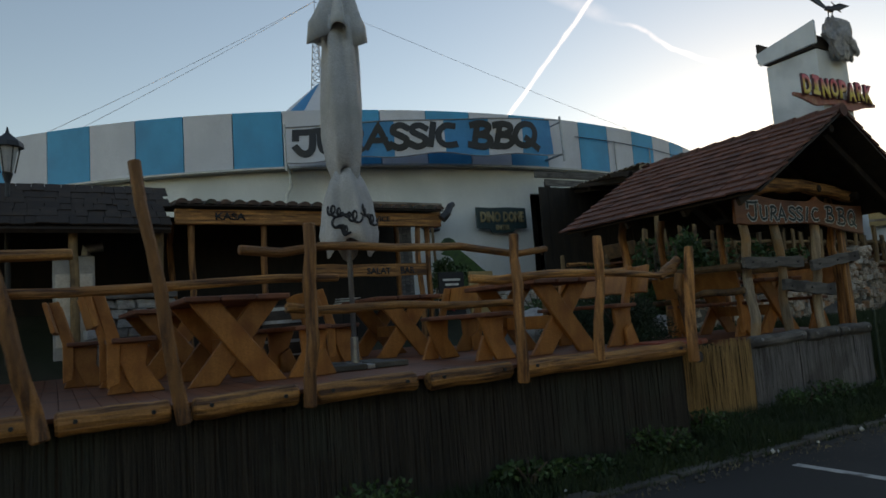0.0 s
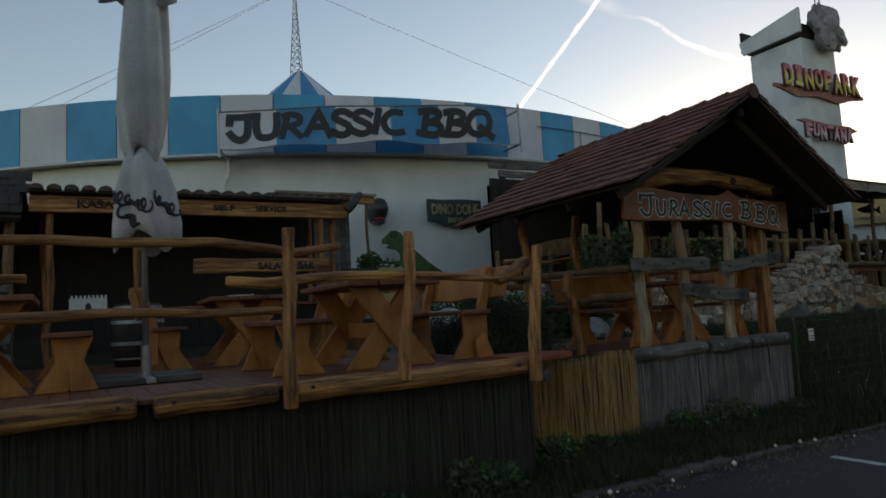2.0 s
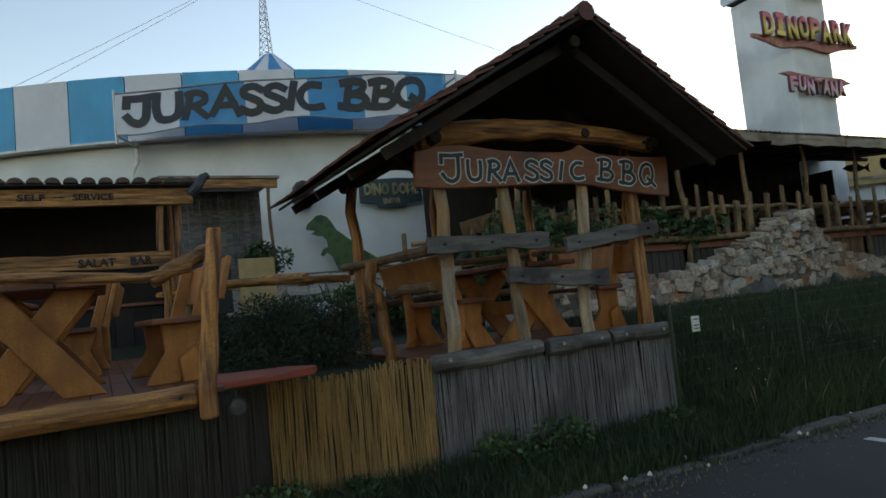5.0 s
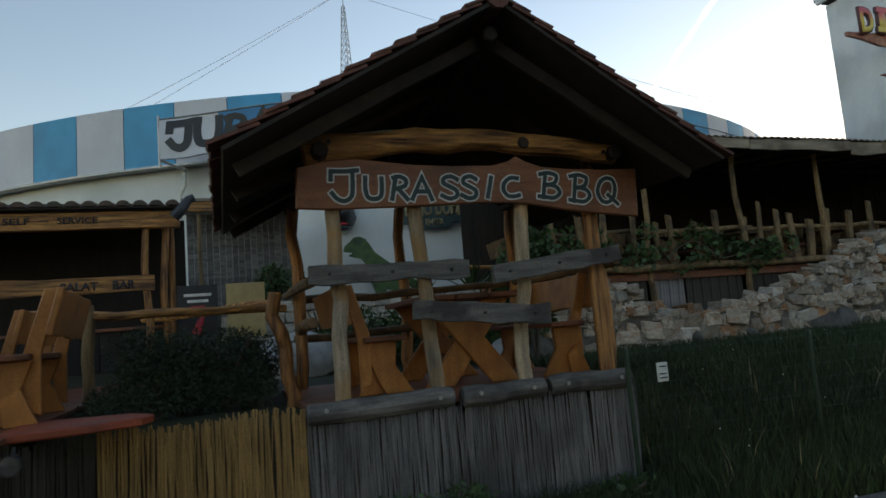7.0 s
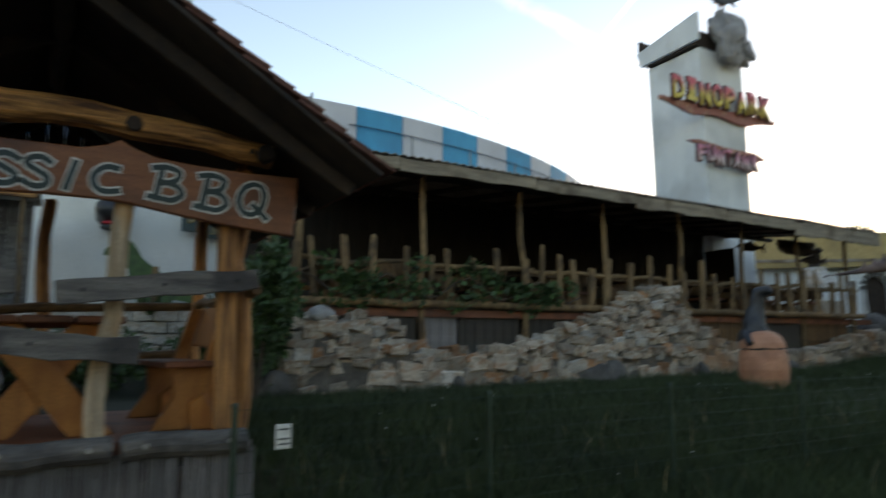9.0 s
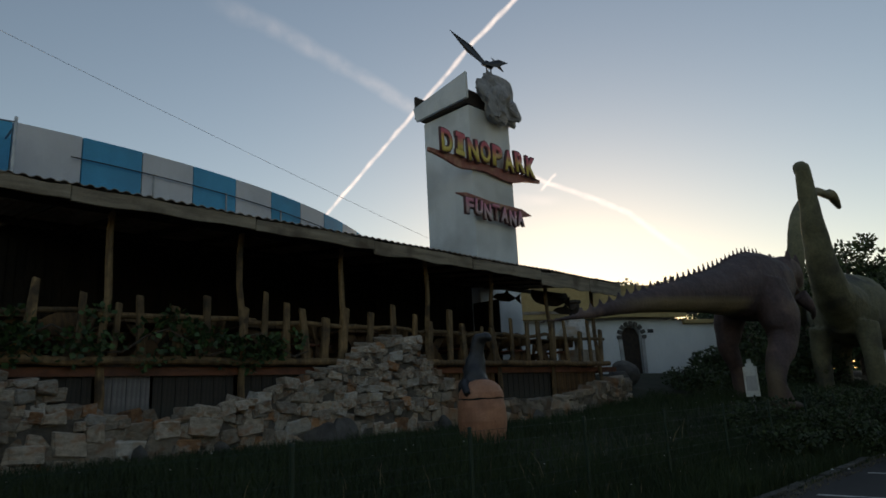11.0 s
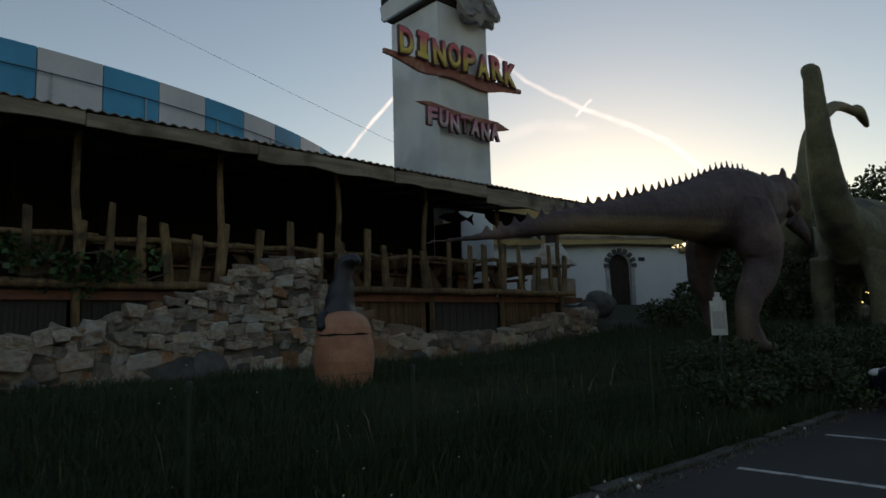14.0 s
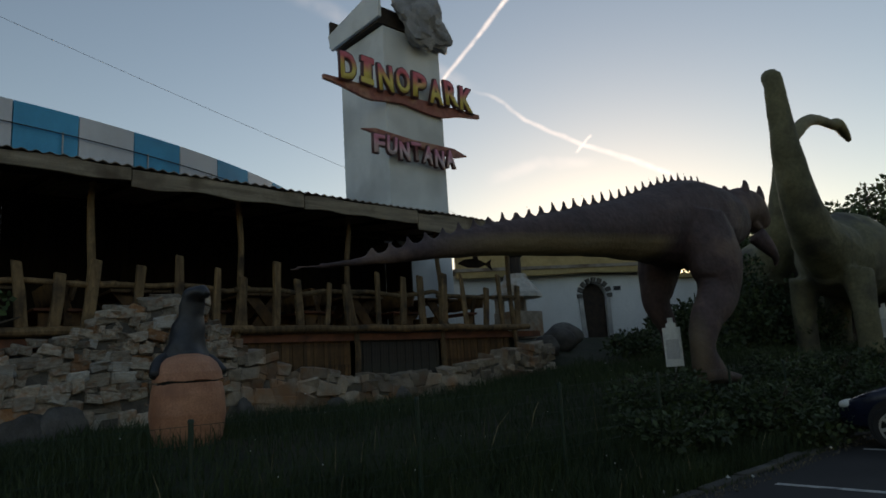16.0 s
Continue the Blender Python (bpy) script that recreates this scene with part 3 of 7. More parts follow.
def tent_banner():
    """A printed banner on ropes, a metre before the band, a little lower at its first end."""
    ban = thing("tent_banner", "printed striped banner with large black letters before the tent band", "banner", (DC.x, DC.y, 0))
    a0, a1 = math.atan2(19.55 - DC.y, 6.2 - DC.x), math.atan2(17.8 - DC.y, 15.66 - DC.x)

    def at(f, g, out=0.0):
        """A place on the banner: f along it, g from its foot to its head."""
        lo, hi = 6.74 + 0.40 * f, 7.80 + 0.58 * f
        sag = 0.05 * math.sin(f * 22) * (1 - g) + 0.03 * math.sin(f * 9 + 1)
        return rim(a0 + (a1 - a0) * f, 25.72 - 0.3 * f + 0.05 * math.sin(f * 15 + g * 3) + out, lo + (hi - lo) * g - sag * (1 - g))
    cuts = (0.0, 0.165, 0.345, 0.52, 0.685, 0.82, 0.95)
    for i, (p, q) in enumerate(zip(cuts, cuts[1:])):
        bm = B()
        n = 8
        rows_ = [[bm.verts.new(at(p + (q - p) * c / n, g / 4, o)) for g in range(5) for o in (0, 0.02)] for c in range(n + 1)]
        for ra, rb in zip(rows_, rows_[1:]):
            for g in range(4):
                k = g * 2
                bm.faces.new((ra[k + 1], rb[k + 1], rb[k + 3], ra[k + 3]))
                bm.faces.new((ra[k], ra[k + 2], rb[k + 2], rb[k]))
            bm.faces.new((ra[0], rb[0], rb[1], ra[1]))
            bm.faces.new((ra[8], ra[9], rb[9], rb[8]))
        bmesh.ops.recalc_face_normals(bm, faces=bm.faces)
        under(part("banner_panel", bm, BAN_B if i % 2 else BAND_W), ban)
    widths = {"I": 0.28, "J": 0.86, "U": 0.86, "R": 0.84, "A": 0.95, "S": 0.72, "C": 0.8, "B": 1.0, "Q": 1.15, " ": 0.55}
    total = sum(widths[ch] + 0.13 for ch in "JURASSIC BBQ")
    x = 0.03
    for n, ch in enumerate("JURASSIC BBQ"):
        w = widths[ch]
        span = w / total * 0.855
        if ch != " ":
            bm = B()
            for k, (curved, pts) in enumerate(STROKES[ch]):
                if not curved:
                    pts = [(a[0] + (b[0] - a[0]) * e / 5, a[1] + (b[1] - a[1]) * e / 5) for a, b in zip(pts, pts[1:]) for e in range(5)] + [pts[-1]]
                stroke(bm, [(u * w, v) for u, v in pts], curved, 0.30 if ch not in "AR" else 0.26, -0.004 * k)
            for v in bm.verts:
                v.co = at(x + v.co.x / w * span, 0.23 + 0.63 * v.co.z + 0.015 * math.sin(n * 2.3), 0.034 - v.co.y)
            under(part("letter", bm, BLACK, None, "bold black capital letter"), ban)
        x += span + 0.13 / total * 0.855
    for g in (0.0, 1.0):
        bm = B()
        loft(bm, [at(f / 24, g * 1.02 - 0.01, 0.03) for f in range(25)], [0.02] * 25, 6)
        under(part("rope", bm, STEEL), ban)
    for f in (-0.004, 1.0):
        bm = B()
        loft(bm, [at(f, -0.22, 0.0), at(f, 1.12, 0.0)], [0.04, 0.04], 6)
        loft(bm, [at(f, 0.0, 0.0), at(f, 0.0, -1.5)], [0.04, 0.04], 6)
        loft(bm, [at(f, 0.95, 0.0), at(f, 0.95, -1.4)], [0.03, 0.03], 6)
        under(part("post", bm, STEEL), ban)


tent_banner()
# thin cable run on the band, right of the banner
bm = B()
loft(bm, [rim(-math.pi / 2 + 0.03 + f * 0.02, DR + 0.5, 8.15) for f in range(40)], [0.018] * 40, 5)
under(part("cable", bm, BLACK), tent)
for f in (0.12, 0.22, 0.32, 0.42, 0.52):
    bm = B()
    loft(bm, [rim(-math.pi / 2 + f, DR + 0.48, 7.0), rim(-math.pi / 2 + f, DR + 0.48, 8.2)], [0.025] * 2, 5)
    under(part("cable_bracket", bm, STEEL), tent)
# rain pipe under the banner
bm = B()
loft(bm, [(6.75, 21.0, 6.9), (6.75, 20.95, 6.3), (6.6, 21.0, 6.0), (6.62, 21.05, 2.6)], [0.06] * 4, 8)
under(part("rain_pipe", bm, WHITEPAINT, None, "white plastic rain pipe"), tent)

# ---------------------------------------------------------------- tower with the park name
def tower():
    tw = thing("sign_tower", "tall white rendered sign tower with a grey cast rock on top", "tower", (31.5, 17.9, 0))
    bm = B()
    box(bm, (31.62, 17.9, 6.4), (2.46, 2.5, 12.8), bevel=0.04)
    under(part("shaft", bm, TOWERW), tw)
    bm = B()
    # overhanging slanted cap panels
    slab(bm, [(16.45, 12.95), (19.3, 12.88), (19.45, 13.5), (16.45, 14.05)], 0.14, "x", 30.08, 0.02)
    under(part("cap_side", bm, TOWERW), tw)
    bm = B()
    slab(bm, [(30.1, 13.0), (33.0, 13.0), (33.0, 13.9), (30.1, 14.0)], 0.14, "y", 19.25, 0.02)
    box(bm, (31.55, 17.9, 13.15), (2.7, 2.5, 0.6))
    under(part("cap_core", bm, DARKWOOD), tw)
    bm = B()
    bmesh.ops.create_icosphere(bm, subdivisions=4, radius=1.0)
    for v in bm.verts:
        k = 1 + 0.5 * noise.noise(v.co * 1.5 + Vector((3, 1, 7))) - 0.35 * abs(noise.noise(v.co * 2.7)) + 0.10 * noise.noise(v.co * 7.3)
        v.co = Vector((v.co.x * 1.22 * k, v.co.y * 0.5 * k, v.co.z * 0.98 * k))
        v.co.z -= 0.22 * v.co.x
    bm.transform(Matrix.Translation((31.95, 16.35, 13.3)))
    under(part("cast_rock", bm, CAPGREY, None, "crumpled grey cast rock"), tw)
    return tw


tower()


def tower_sign(body, x0, x1, z0, z1, drop, face, edge, edge_label, cat_label, h, over=False):
    """Thick raised letters on a ragged backing board, falling towards one end."""
    s = thing("raised_letter_sign", cat_label, "sign", ((x0 + x1) / 2, 16.3, z0), "tower signs")
    cx, y = (x0 + x1) / 2, 16.45
    slope = -drop / (x1 - x0)
    n = 18
    out = []
    for i in range(n + 1):
        f = i / n
        taper = min(1, 4 * f, 4 * (1 - f))
        out.append((x0 - 0.45 + (x1 - x0 + 0.9) * f, z0 + slope * (x0 + (x1 - x0) * f - cx) - 0.05 - 0.30 * taper * (0.6 + 0.5 * math.sin(f * 7) ** 2)))
    for i in range(n, -1, -1):
        f = i / n
        out.append((x0 - 0.45 + (x1 - x0 + 0.9) * f, z0 + slope * (x0 + (x1 - x0) * f - cx) + 0.10))
    if over:
        out = [(x0 - 0.3, z1 + 0.12 + slope * (x0 - cx)), (x0 + 0.5, z1 + 0.02 + slope * (x0 - cx)), (cx, z1 - 0.1), (x1 - 0.3, z1 - 0.12 + slope * (x1 - cx)), (x1 + 0.2, z1 - 0.12 + slope * (x1 - cx)), (x1 + 0.75, z1 + 0.02 + slope * (x1 - cx)), (x1 + 0.1, z1 + 0.2 + slope * (x1 - cx)), (cx, z1 + 0.16), (x0 + 0.3, z1 + 0.24 + slope * (x0 - cx))]
    bm = B()
    slab(bm, out, 0.12, "y", y + 0.05, 0.02)
    under(part("backing_board", bm, edge, None, edge_label), s)
    step = (x1 - x0) / len(body)
    for i, ch in enumerate(body):
        if ch == " ":
            continue
        px = x0 + step * (i + 0.5)
        pz = (z0 + z1) / 2 + slope * (px - cx) + 0.05 * math.sin(i * 2.3)
        for nm, mt, gr, dy, dp in (("letter_side", LETTEREDGE, 0.05, 0.0, 0.10), ("letter_face", face, 0.012, -0.10, 0.02)):
            bm = text_mesh(ch, step * 0.78 if ch != "I" else step * 0.34, h, dp, grow=gr)
            if ch == "I":
                for e in (-1, 1):
                    box(bm, (0, -dp / 2, e * h * 0.42), (step * 0.66 + gr, dp + 0.004, h * 0.2 + gr))
            bm.transform(Matrix.Translation((px, y + dy, pz)) @ Matrix.Rotation(radians(4 * math.sin(i * 1.9)), 4, "Y") @ Matrix.Rotation(math.atan(slope) * -0.9, 4, "Y"))
            under(part(nm, bm, mt), s)
    bm = B()
    for bx in (31.0, 32.2):
        loft(bm, [(bx, y + 0.2, z0 + 0.1), (bx, 16.7, z0 + 0.1)], [0.04, 0.04], 6)
    under(part("bracket", bm, STEEL), s)


def two_tone(name, low, high, z0, z1):
    """Painted fade from one colour at the foot of the letters to another at their head."""
    m = bpy.data.materials.new(name)
    m.use_nodes = True
    nt = m.node_tree
    b = nt.nodes["Principled BSDF"]
    tc, sx, mr = nt.nodes.new("ShaderNodeTexCoord"), nt.nodes.new("ShaderNodeSeparateXYZ"), nt.nodes.new("ShaderNodeMapRange")
    nz, ad = nt.nodes.new("ShaderNodeTexNoise"), nt.nodes.new("ShaderNodeMath")
    nz.inputs["Scale"].default_value = 3.0
    nt.links.new(tc.outputs["Object"], sx.inputs[0])
    nt.links.new(tc.outputs["Object"], nz.inputs[0])
    mr.inputs[1].default_value, mr.inputs[2].default_value = z0, z1
    nt.links.new(sx.outputs["Z"], mr.inputs[0])
    ad.operation, ad.inputs[1].default_value = "MULTIPLY_ADD", 0.5
    nt.links.new(nz.outputs[0], ad.inputs[0])
    nt.links.new(mr.outputs[0], ad.inputs[2])
    r = ramp_node(nt, [(0.45, low), (0.95, high)])
    nt.links.new(ad.outputs[0], r.inputs[0])
    nt.links.new(r.outputs[0], b.inputs["Base Color"])
    b.inputs["Roughness"].default_value = 0.55
    return m


FADE_RED = two_tone("yellow_to_red_paint", (0.62, 0.50, 0.12), (0.58, 0.12, 0.15), 10.6, 11.25)
FADE_PINK = two_tone("white_to_pink_paint", (0.62, 0.50, 0.54), (0.55, 0.20, 0.28), 8.2, 8.8)
DARKRED = material("dull_red_board", (0.20, 0.06, 0.05), (0.36, 0.13, 0.10), rough=0.6, bump=0.1, spots=(0.42, 0.24, 0.16), spot_scale=1.5)
LETTEREDGE = material("dark_letter_edge", (0.07, 0.03, 0.035), (0.14, 0.06, 0.06), rough=0.6, bump=0.1)
tower_sign("DINOPARK", 28.4, 34.1, 10.35, 11.3, -0.1, FADE_RED, DARKRED, "deep red board with a ragged edge", "yellow and red raised letters on a ragged red board", 0.84)
tower_sign("FUNTANA", 29.55, 33.05, 8.15, 8.8, 0.05, FADE_PINK, DARKRED, "dark red pointed board", "pink raised letters under a pointed dark red board", 0.58, True)


def pterosaur():
    bm = B()
    loft(bm, [(0, 0, 0), (0.25, 0, 0.12), (0.55, 0, 0.1), (0.8, 0, 0.28), (1.0, 0, 0.3), (1.35, 0, 0.12)], [0.04, 0.13, 0.14, 0.07, 0.09, 0.015], 8)
    loft(bm, [(0.95, 0, 0.34), (0.6, 0, 0.52)], [0.05, 0.01], 6)
    for sgn, tip in ((1, Vector((-1.15, 0.6, 1.35))), (-1, Vector((0.75, -0.7, 0.0)))):
        a = Vector((0.35, 0.08 * sgn, 0.14))
        mid = a.lerp(tip, 0.45) + Vector((0.1, 0, 0.16))
        loft(bm, [a, mid, tip], [0.05, 0.04, 0.012], 6)
        vs = [bm.verts.new(p) for p in (a, mid, tip, a.lerp(tip, 0.5) - Vector((0.12, 0, 0.22)), Vector((0.0, 0, 0.02)))]
        f = bm.faces.new(vs)
        r = bmesh.ops.extrude_face_region(bm, geom=[f])
        bmesh.ops.translate(bm, verts=[g for g in r["geom"] if isinstance(g, bmesh.types.BMVert)], vec=(0.02, 0, 0.02))
    loft(bm, [(0.35, 0.05, 0.1), (0.3, 0.05, -0.5)], [0.03, 0.025], 6)
    loft(bm, [(0.5, -0.05, 0.1), (0.45, -0.05, -0.5)], [0.03, 0.025], 6)
    bm.transform(pose(31.1, 16.4, 14.65))
    solo("pterosaur_statue", bm, HATCH, "dark flying reptile statue perched on the grey rock", "statue")


pterosaur()

# ---------------------------------------------------------------- deck
deck = thing("deck_floor", "raised reddish wooden terrace deck behind a log railing", "floor")
deck["kind"] = "structure"
dm = []
for k in range(3):
    bm = B()
    box(bm, (0, 0, 0), (0.138, 6.6, 0.035), bevel=0.004)
    dm.append(mesh_of(bm, "deck_board", REDWOOD))
for i in range(84):
    ob = new("deck_board", dm[i % 3])
    ob.parent = deck
    ob.matrix_basis = pose(-5.6 + i * 0.1425, 8.62, 1.115)
bm = B()
box(bm, (0.35, 8.65, 1.04), (11.9, 6.4, 0.11))
part("deck_frame", bm, DARKWOOD, deck)


def reeds(name, path, z0f, z1f, mat, label, width=0.016, lean=0.03, seed=1):
    """A mat of thin upright canes along a path, ragged at the top."""
    rng = random.Random(seed)
    vs, fs = [], []
    pts = [Vector((x, y)) for x, y in path]
    total = sum((b - a).length for a, b in zip(pts, pts[1:]))
    n = int(total / (width * 0.6))
    for i in range(n):
        s = total * (i + 0.5) / n
        for a, b in zip(pts, pts[1:]):
            ln = (b - a).length
            if s <= ln:
                break
            s -= ln
        p = a.lerp(b, min(s / ln, 1))
        d = (b - a).normalized()
        nrm = Vector((d.y, -d.x))
        w = width * rng.uniform(0.35, 0.62)
        dep = rng.uniform(0.0, 0.014)
        lo, hi = z0f(p.x), z1f(p.x) + rng.uniform(-0.05, 0.02) - (0.12 if rng.random() < 0.03 else 0)
        sh = rng.uniform(-lean, lean)
        k = len(vs)
        nz = 4
        for j in range(nz):
            f = j / (nz - 1)
            z = lo + (hi - lo) * f
            off = sh * f + 0.006 * math.sin(f * 5 + i)
            c = p + d * off + nrm * dep
            for q in (c - d * w, c + nrm * w, c + d * w):
                vs.append((q.x, q.y, z))
            if j:
                o = k + (j - 1) * 3
                fs += [(o, o + 1, o + 4, o + 3), (o + 1, o + 2, o + 5, o + 4)]
        o = k + (nz - 1) * 3
        fs.append((o, o + 1, o + 2))
    bmk = B()
    for a, b in zip(pts, pts[1:]):
        d = (b - a).normalized()
        nn = Vector((-d.y, d.x)) * 0.05
        q = [(a + nn * 0.3), (b + nn * 0.3), (b + nn * 1.6), (a + nn * 1.6)]
        lo = [bmk.verts.new((v.x, v.y, z0f(v.x))) for v in q]
        hi = [bmk.verts.new((v.x, v.y, z1f(v.x) - 0.1)) for v in q]
        bmk.faces.new(hi)
        for e in range(4):
            bmk.faces.new((lo[e], lo[(e + 1) % 4], hi[(e + 1) % 4], hi[e]))
    ob = raw_mesh(name, vs, fs, mat)
    tagged(ob, label, "reed screen", "reed screens", "stuff")
    solo("screen_backing", bmk, DARKWOOD, "dark boards behind the reed screen", "panel", kind="structure")
    return ob


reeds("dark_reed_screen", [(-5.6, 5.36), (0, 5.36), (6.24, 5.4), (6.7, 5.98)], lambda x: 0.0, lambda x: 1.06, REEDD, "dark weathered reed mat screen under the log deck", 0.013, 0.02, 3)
reeds("yellow_reed_screen", [(6.71, 5.99), (7.4, 5.93), (8.2, 5.9)], lambda x: 0.0, lambda x: 1.06 + 0.02 * math.sin(x * 5), REEDY, "yellow reed mat screen with a ragged top edge", 0.012, 0.035, 5)
reeds("grey_reed_screen", [(8.21, 5.9), (11.16, 5.9)], lambda x: 0.0, lambda x: 0.97, REEDG, "silver grey weathered reed mat under the kiosk", 0.0115, 0.03, 7)
reeds("side_reed_screen", [(11.17, 5.92), (11.19, 8.8)], lambda x: 0.0, lambda x: 0.99, REEDG, "grey weathered reed mat on the side of the kiosk", 0.02, 0.03, 8)


def railing():
    r = thing("log_railing", "rustic honey-coloured log railing with crooked posts and rails", "railing", (0.7, 5.25, 1.0))
    Y = 5.24
    sills = [(-3.9, -2.4), (-2.35, -0.95), (-0.9, -0.12), (0.0, 0.72), (0.87, 1.66), (1.8, 2.71), (2.83, 3.72), (3.86, 6.1)]
    for i, (a, b) in enumerate(sills):
        bm = B()
        log(bm, (a, Y, 1.105 - 0.004 * i), (b, Y + 0.01, 1.10), 0.085, 0.082, 12, 0.01, 0.1, i * 3.3)
        under(part("sill_log", bm, WOODX, None, "split honey-brown log"), r)
        for bx in (a + 0.12, b - 0.12):
            bm = B()
            bmesh.ops.create_cone(bm, segments=8, radius1=0.016, radius2=0.016, depth=0.02, cap_ends=True, matrix=pose(bx, Y - 0.085, 1.11, 90))
            under(part("bolt", bm, BLACK), r)
    posts = [((-2.0, 1.0), (-2.1, 2.4), 0.05), ((-0.08, 1.0), (-0.36, 2.2), 0.062), ((0.80, 1.0), (0.51, 2.9), 0.05), ((1.73, 1.0), (1.79, 2.46), 0.055),
             ((3.80, 0.97), (3.82, 2.38), 0.06), ((4.80, 1.08), (4.88, 2.36), 0.055), ((6.16, 0.95), (6.27, 2.24), 0.062)]
    for i, (p, q, rad) in enumerate(posts):
        bm = B()
        log(bm, (p[0], Y - 0.09 if i != 5 else Y - 0.05, p[1]), (q[0], Y - 0.09, q[1]), rad, rad * 0.85, 10, 0.02, 0.2, i * 5.1 + 40)
        under(part("post", bm, WOODZ), r)
    rails = [((-4.0, 2.22), (0.12, 2.24), 0.05), ((-2.6, 1.98), (2.05, 2.02), 0.042), ((1.25, 2.26), (4.28, 2.24), 0.04), ((1.6, 1.79), (3.88, 1.72), 0.04),
             ((3.35, 1.97), (6.12, 1.98), 0.045)]
    for i, (p, q, rad) in enumerate(rails):
        bm = B()
        log(bm, (p[0], Y + 0.01, p[1]), (q[0], Y + 0.01, q[1]), rad, rad * 0.85, 10, 0.05, 0.22, i * 7.7 + 90, n=10)
        under(part("rail", bm, WOODX), r)
    bm = B()
    log(bm, (5.85, Y + 0.02, 1.9), (6.24, Y + 0.06, 2.1), 0.05, 0.06, 10, 0.01, 0.2, 3.3)
    under(part("brace", bm, WOODX), r)


railing()


def picnic_table(length=1.5, board=None, top=None):
    """Thick plank top on crossed plank trestles, ends facing y."""
    t = thing("picnic_table", "heavy varnished plank table on crossed trestle legs", "table", group="terrace tables")
    board, top = board or BOARD, top or REDWOOD
    for i, x in enumerate((-0.34, 0.0, 0.34)):
        bm = B()
        slab(bm, [(-0.165, -length / 2), (0.165, -length / 2 + 0.03), (0.165, length / 2), (-0.165, length / 2 - 0.02)], 0.055, "z", 0.80, 0.01)
        bm.transform(Matrix.Translation((x, 0, 0)))
        part("top_board", bm, top, t, "red-brown thick plank")
    for y in (-length / 2 + 0.16, length / 2 - 0.22):
        for sgn in (-1, 1):
            bm = B()
            w = 0.145
            slab(bm, [(-0.325 * sgn - w, 0.0), (-0.325 * sgn + w, 0.0), (0.30 * sgn + w, 0.80), (0.30 * sgn - w, 0.80)], 0.055, "y", y + (0.03 if sgn > 0 else -0.03), 0.008)
            part("crossed_leg", bm, board, t)
    bm = B()
    box(bm, (0, -0.03, 0.36), (0.06, length - 0.36, 0.16), bevel=0.01)
    part("stretcher", bm, board, t)
    return t


def bench(length=1.5, back=True, board=None):
    """Plank seat on shaped board ends with a tilted back board; the back is on +x."""
    b = thing("plank_bench", "rustic varnished plank bench with board ends", "bench", group="terrace benches")
    board = board or BOARD
    bm = B()
    slab(bm, [(-0.2, -length / 2), (0.19, -length / 2 + 0.02), (0.2, length / 2), (-0.19, length / 2 - 0.03)], 0.05, "z", 0.47, 0.01)
    part("seat", bm, REDWOOD, b, "red-brown thick plank seat")
    for y in (-length / 2 + 0.12, length / 2 - 0.18):
        bm = B()
        slab(bm, [(-0.26, 0.0), (0.0, 0.0), (0.06, 0.10), (0.20, 0.47), (-0.12, 0.47), (-0.1, 0.25)], 0.05, "y", y, 0.008)
        part("leg", bm, board, b)
        bm = B()
        slab(bm, [(0.02, 0.0), (0.24, 0.0), (0.12, 0.28), (0.0, 0.20)], 0.05, "y", y - 0.055, 0.008)
        part("leg", bm, board, b)
        if back:
            bm = B()
            slab(bm, [(0.14, 0.1), (0.24, 0.06), (0.24, 0.5), (0.37, 0.98), (0.27, 1.0), (0.12, 0.5)], 0.055, "y", y + 0.055, 0.008)
            part("back_post", bm, board, b)
    if back:
        bm = B()
        slab(bm, wavy(-length / 2 - 0.04, length / 2 + 0.04, 0.66, 1.02, 0.03, 3.0), 0.05, "x", 0, 0.008)
        bm.transform(Matrix.Translation((0.14, 0, 0)) @ Matrix.Rotation(radians(14), 4, "Y"))
        part("backrest", bm, board, b, "wide live-edge back board")
    return b


DZ = 1.134
table0 = picnic_table()
table0.matrix_basis = pose(5.09, 6.62, DZ)
bench0 = bench()
bench0.matrix_basis = pose(6.05, 6.75, DZ, 0, 0, 3)
bench_plain = bench(back=False)
bench_plain.matrix_basis = pose(4.16, 6.7, DZ, 0, 0, 180)
tagged(bench_plain, "low varnished plank bench without a back")
for m in (pose(1.55, 7.3, DZ), pose(1.3, 9.5, DZ, 0, 0, 2), pose(4.35, 9.1, DZ, 0, 0, -3), pose(-1.7, 7.2, DZ), pose(-1.6, 9.5, DZ)):
    copy_thing(table0, m)
for m in (pose(0.66, 7.6, DZ, 0, 0, 180), pose(5.35, 9.05, DZ, 0, 0, -4), pose(0.35, 9.5, DZ, 0, 0, 178), pose(-2.6, 7.2, DZ, 0, 0, 180), pose(3.4, 9.1, DZ, 0, 0, 176)):
    copy_thing(bench0, m)
for m in (pose(2.3, 7.35, DZ), pose(2.25, 9.5, DZ), pose(-0.75, 7.2, DZ)):
    copy_thing(bench_plain, m)


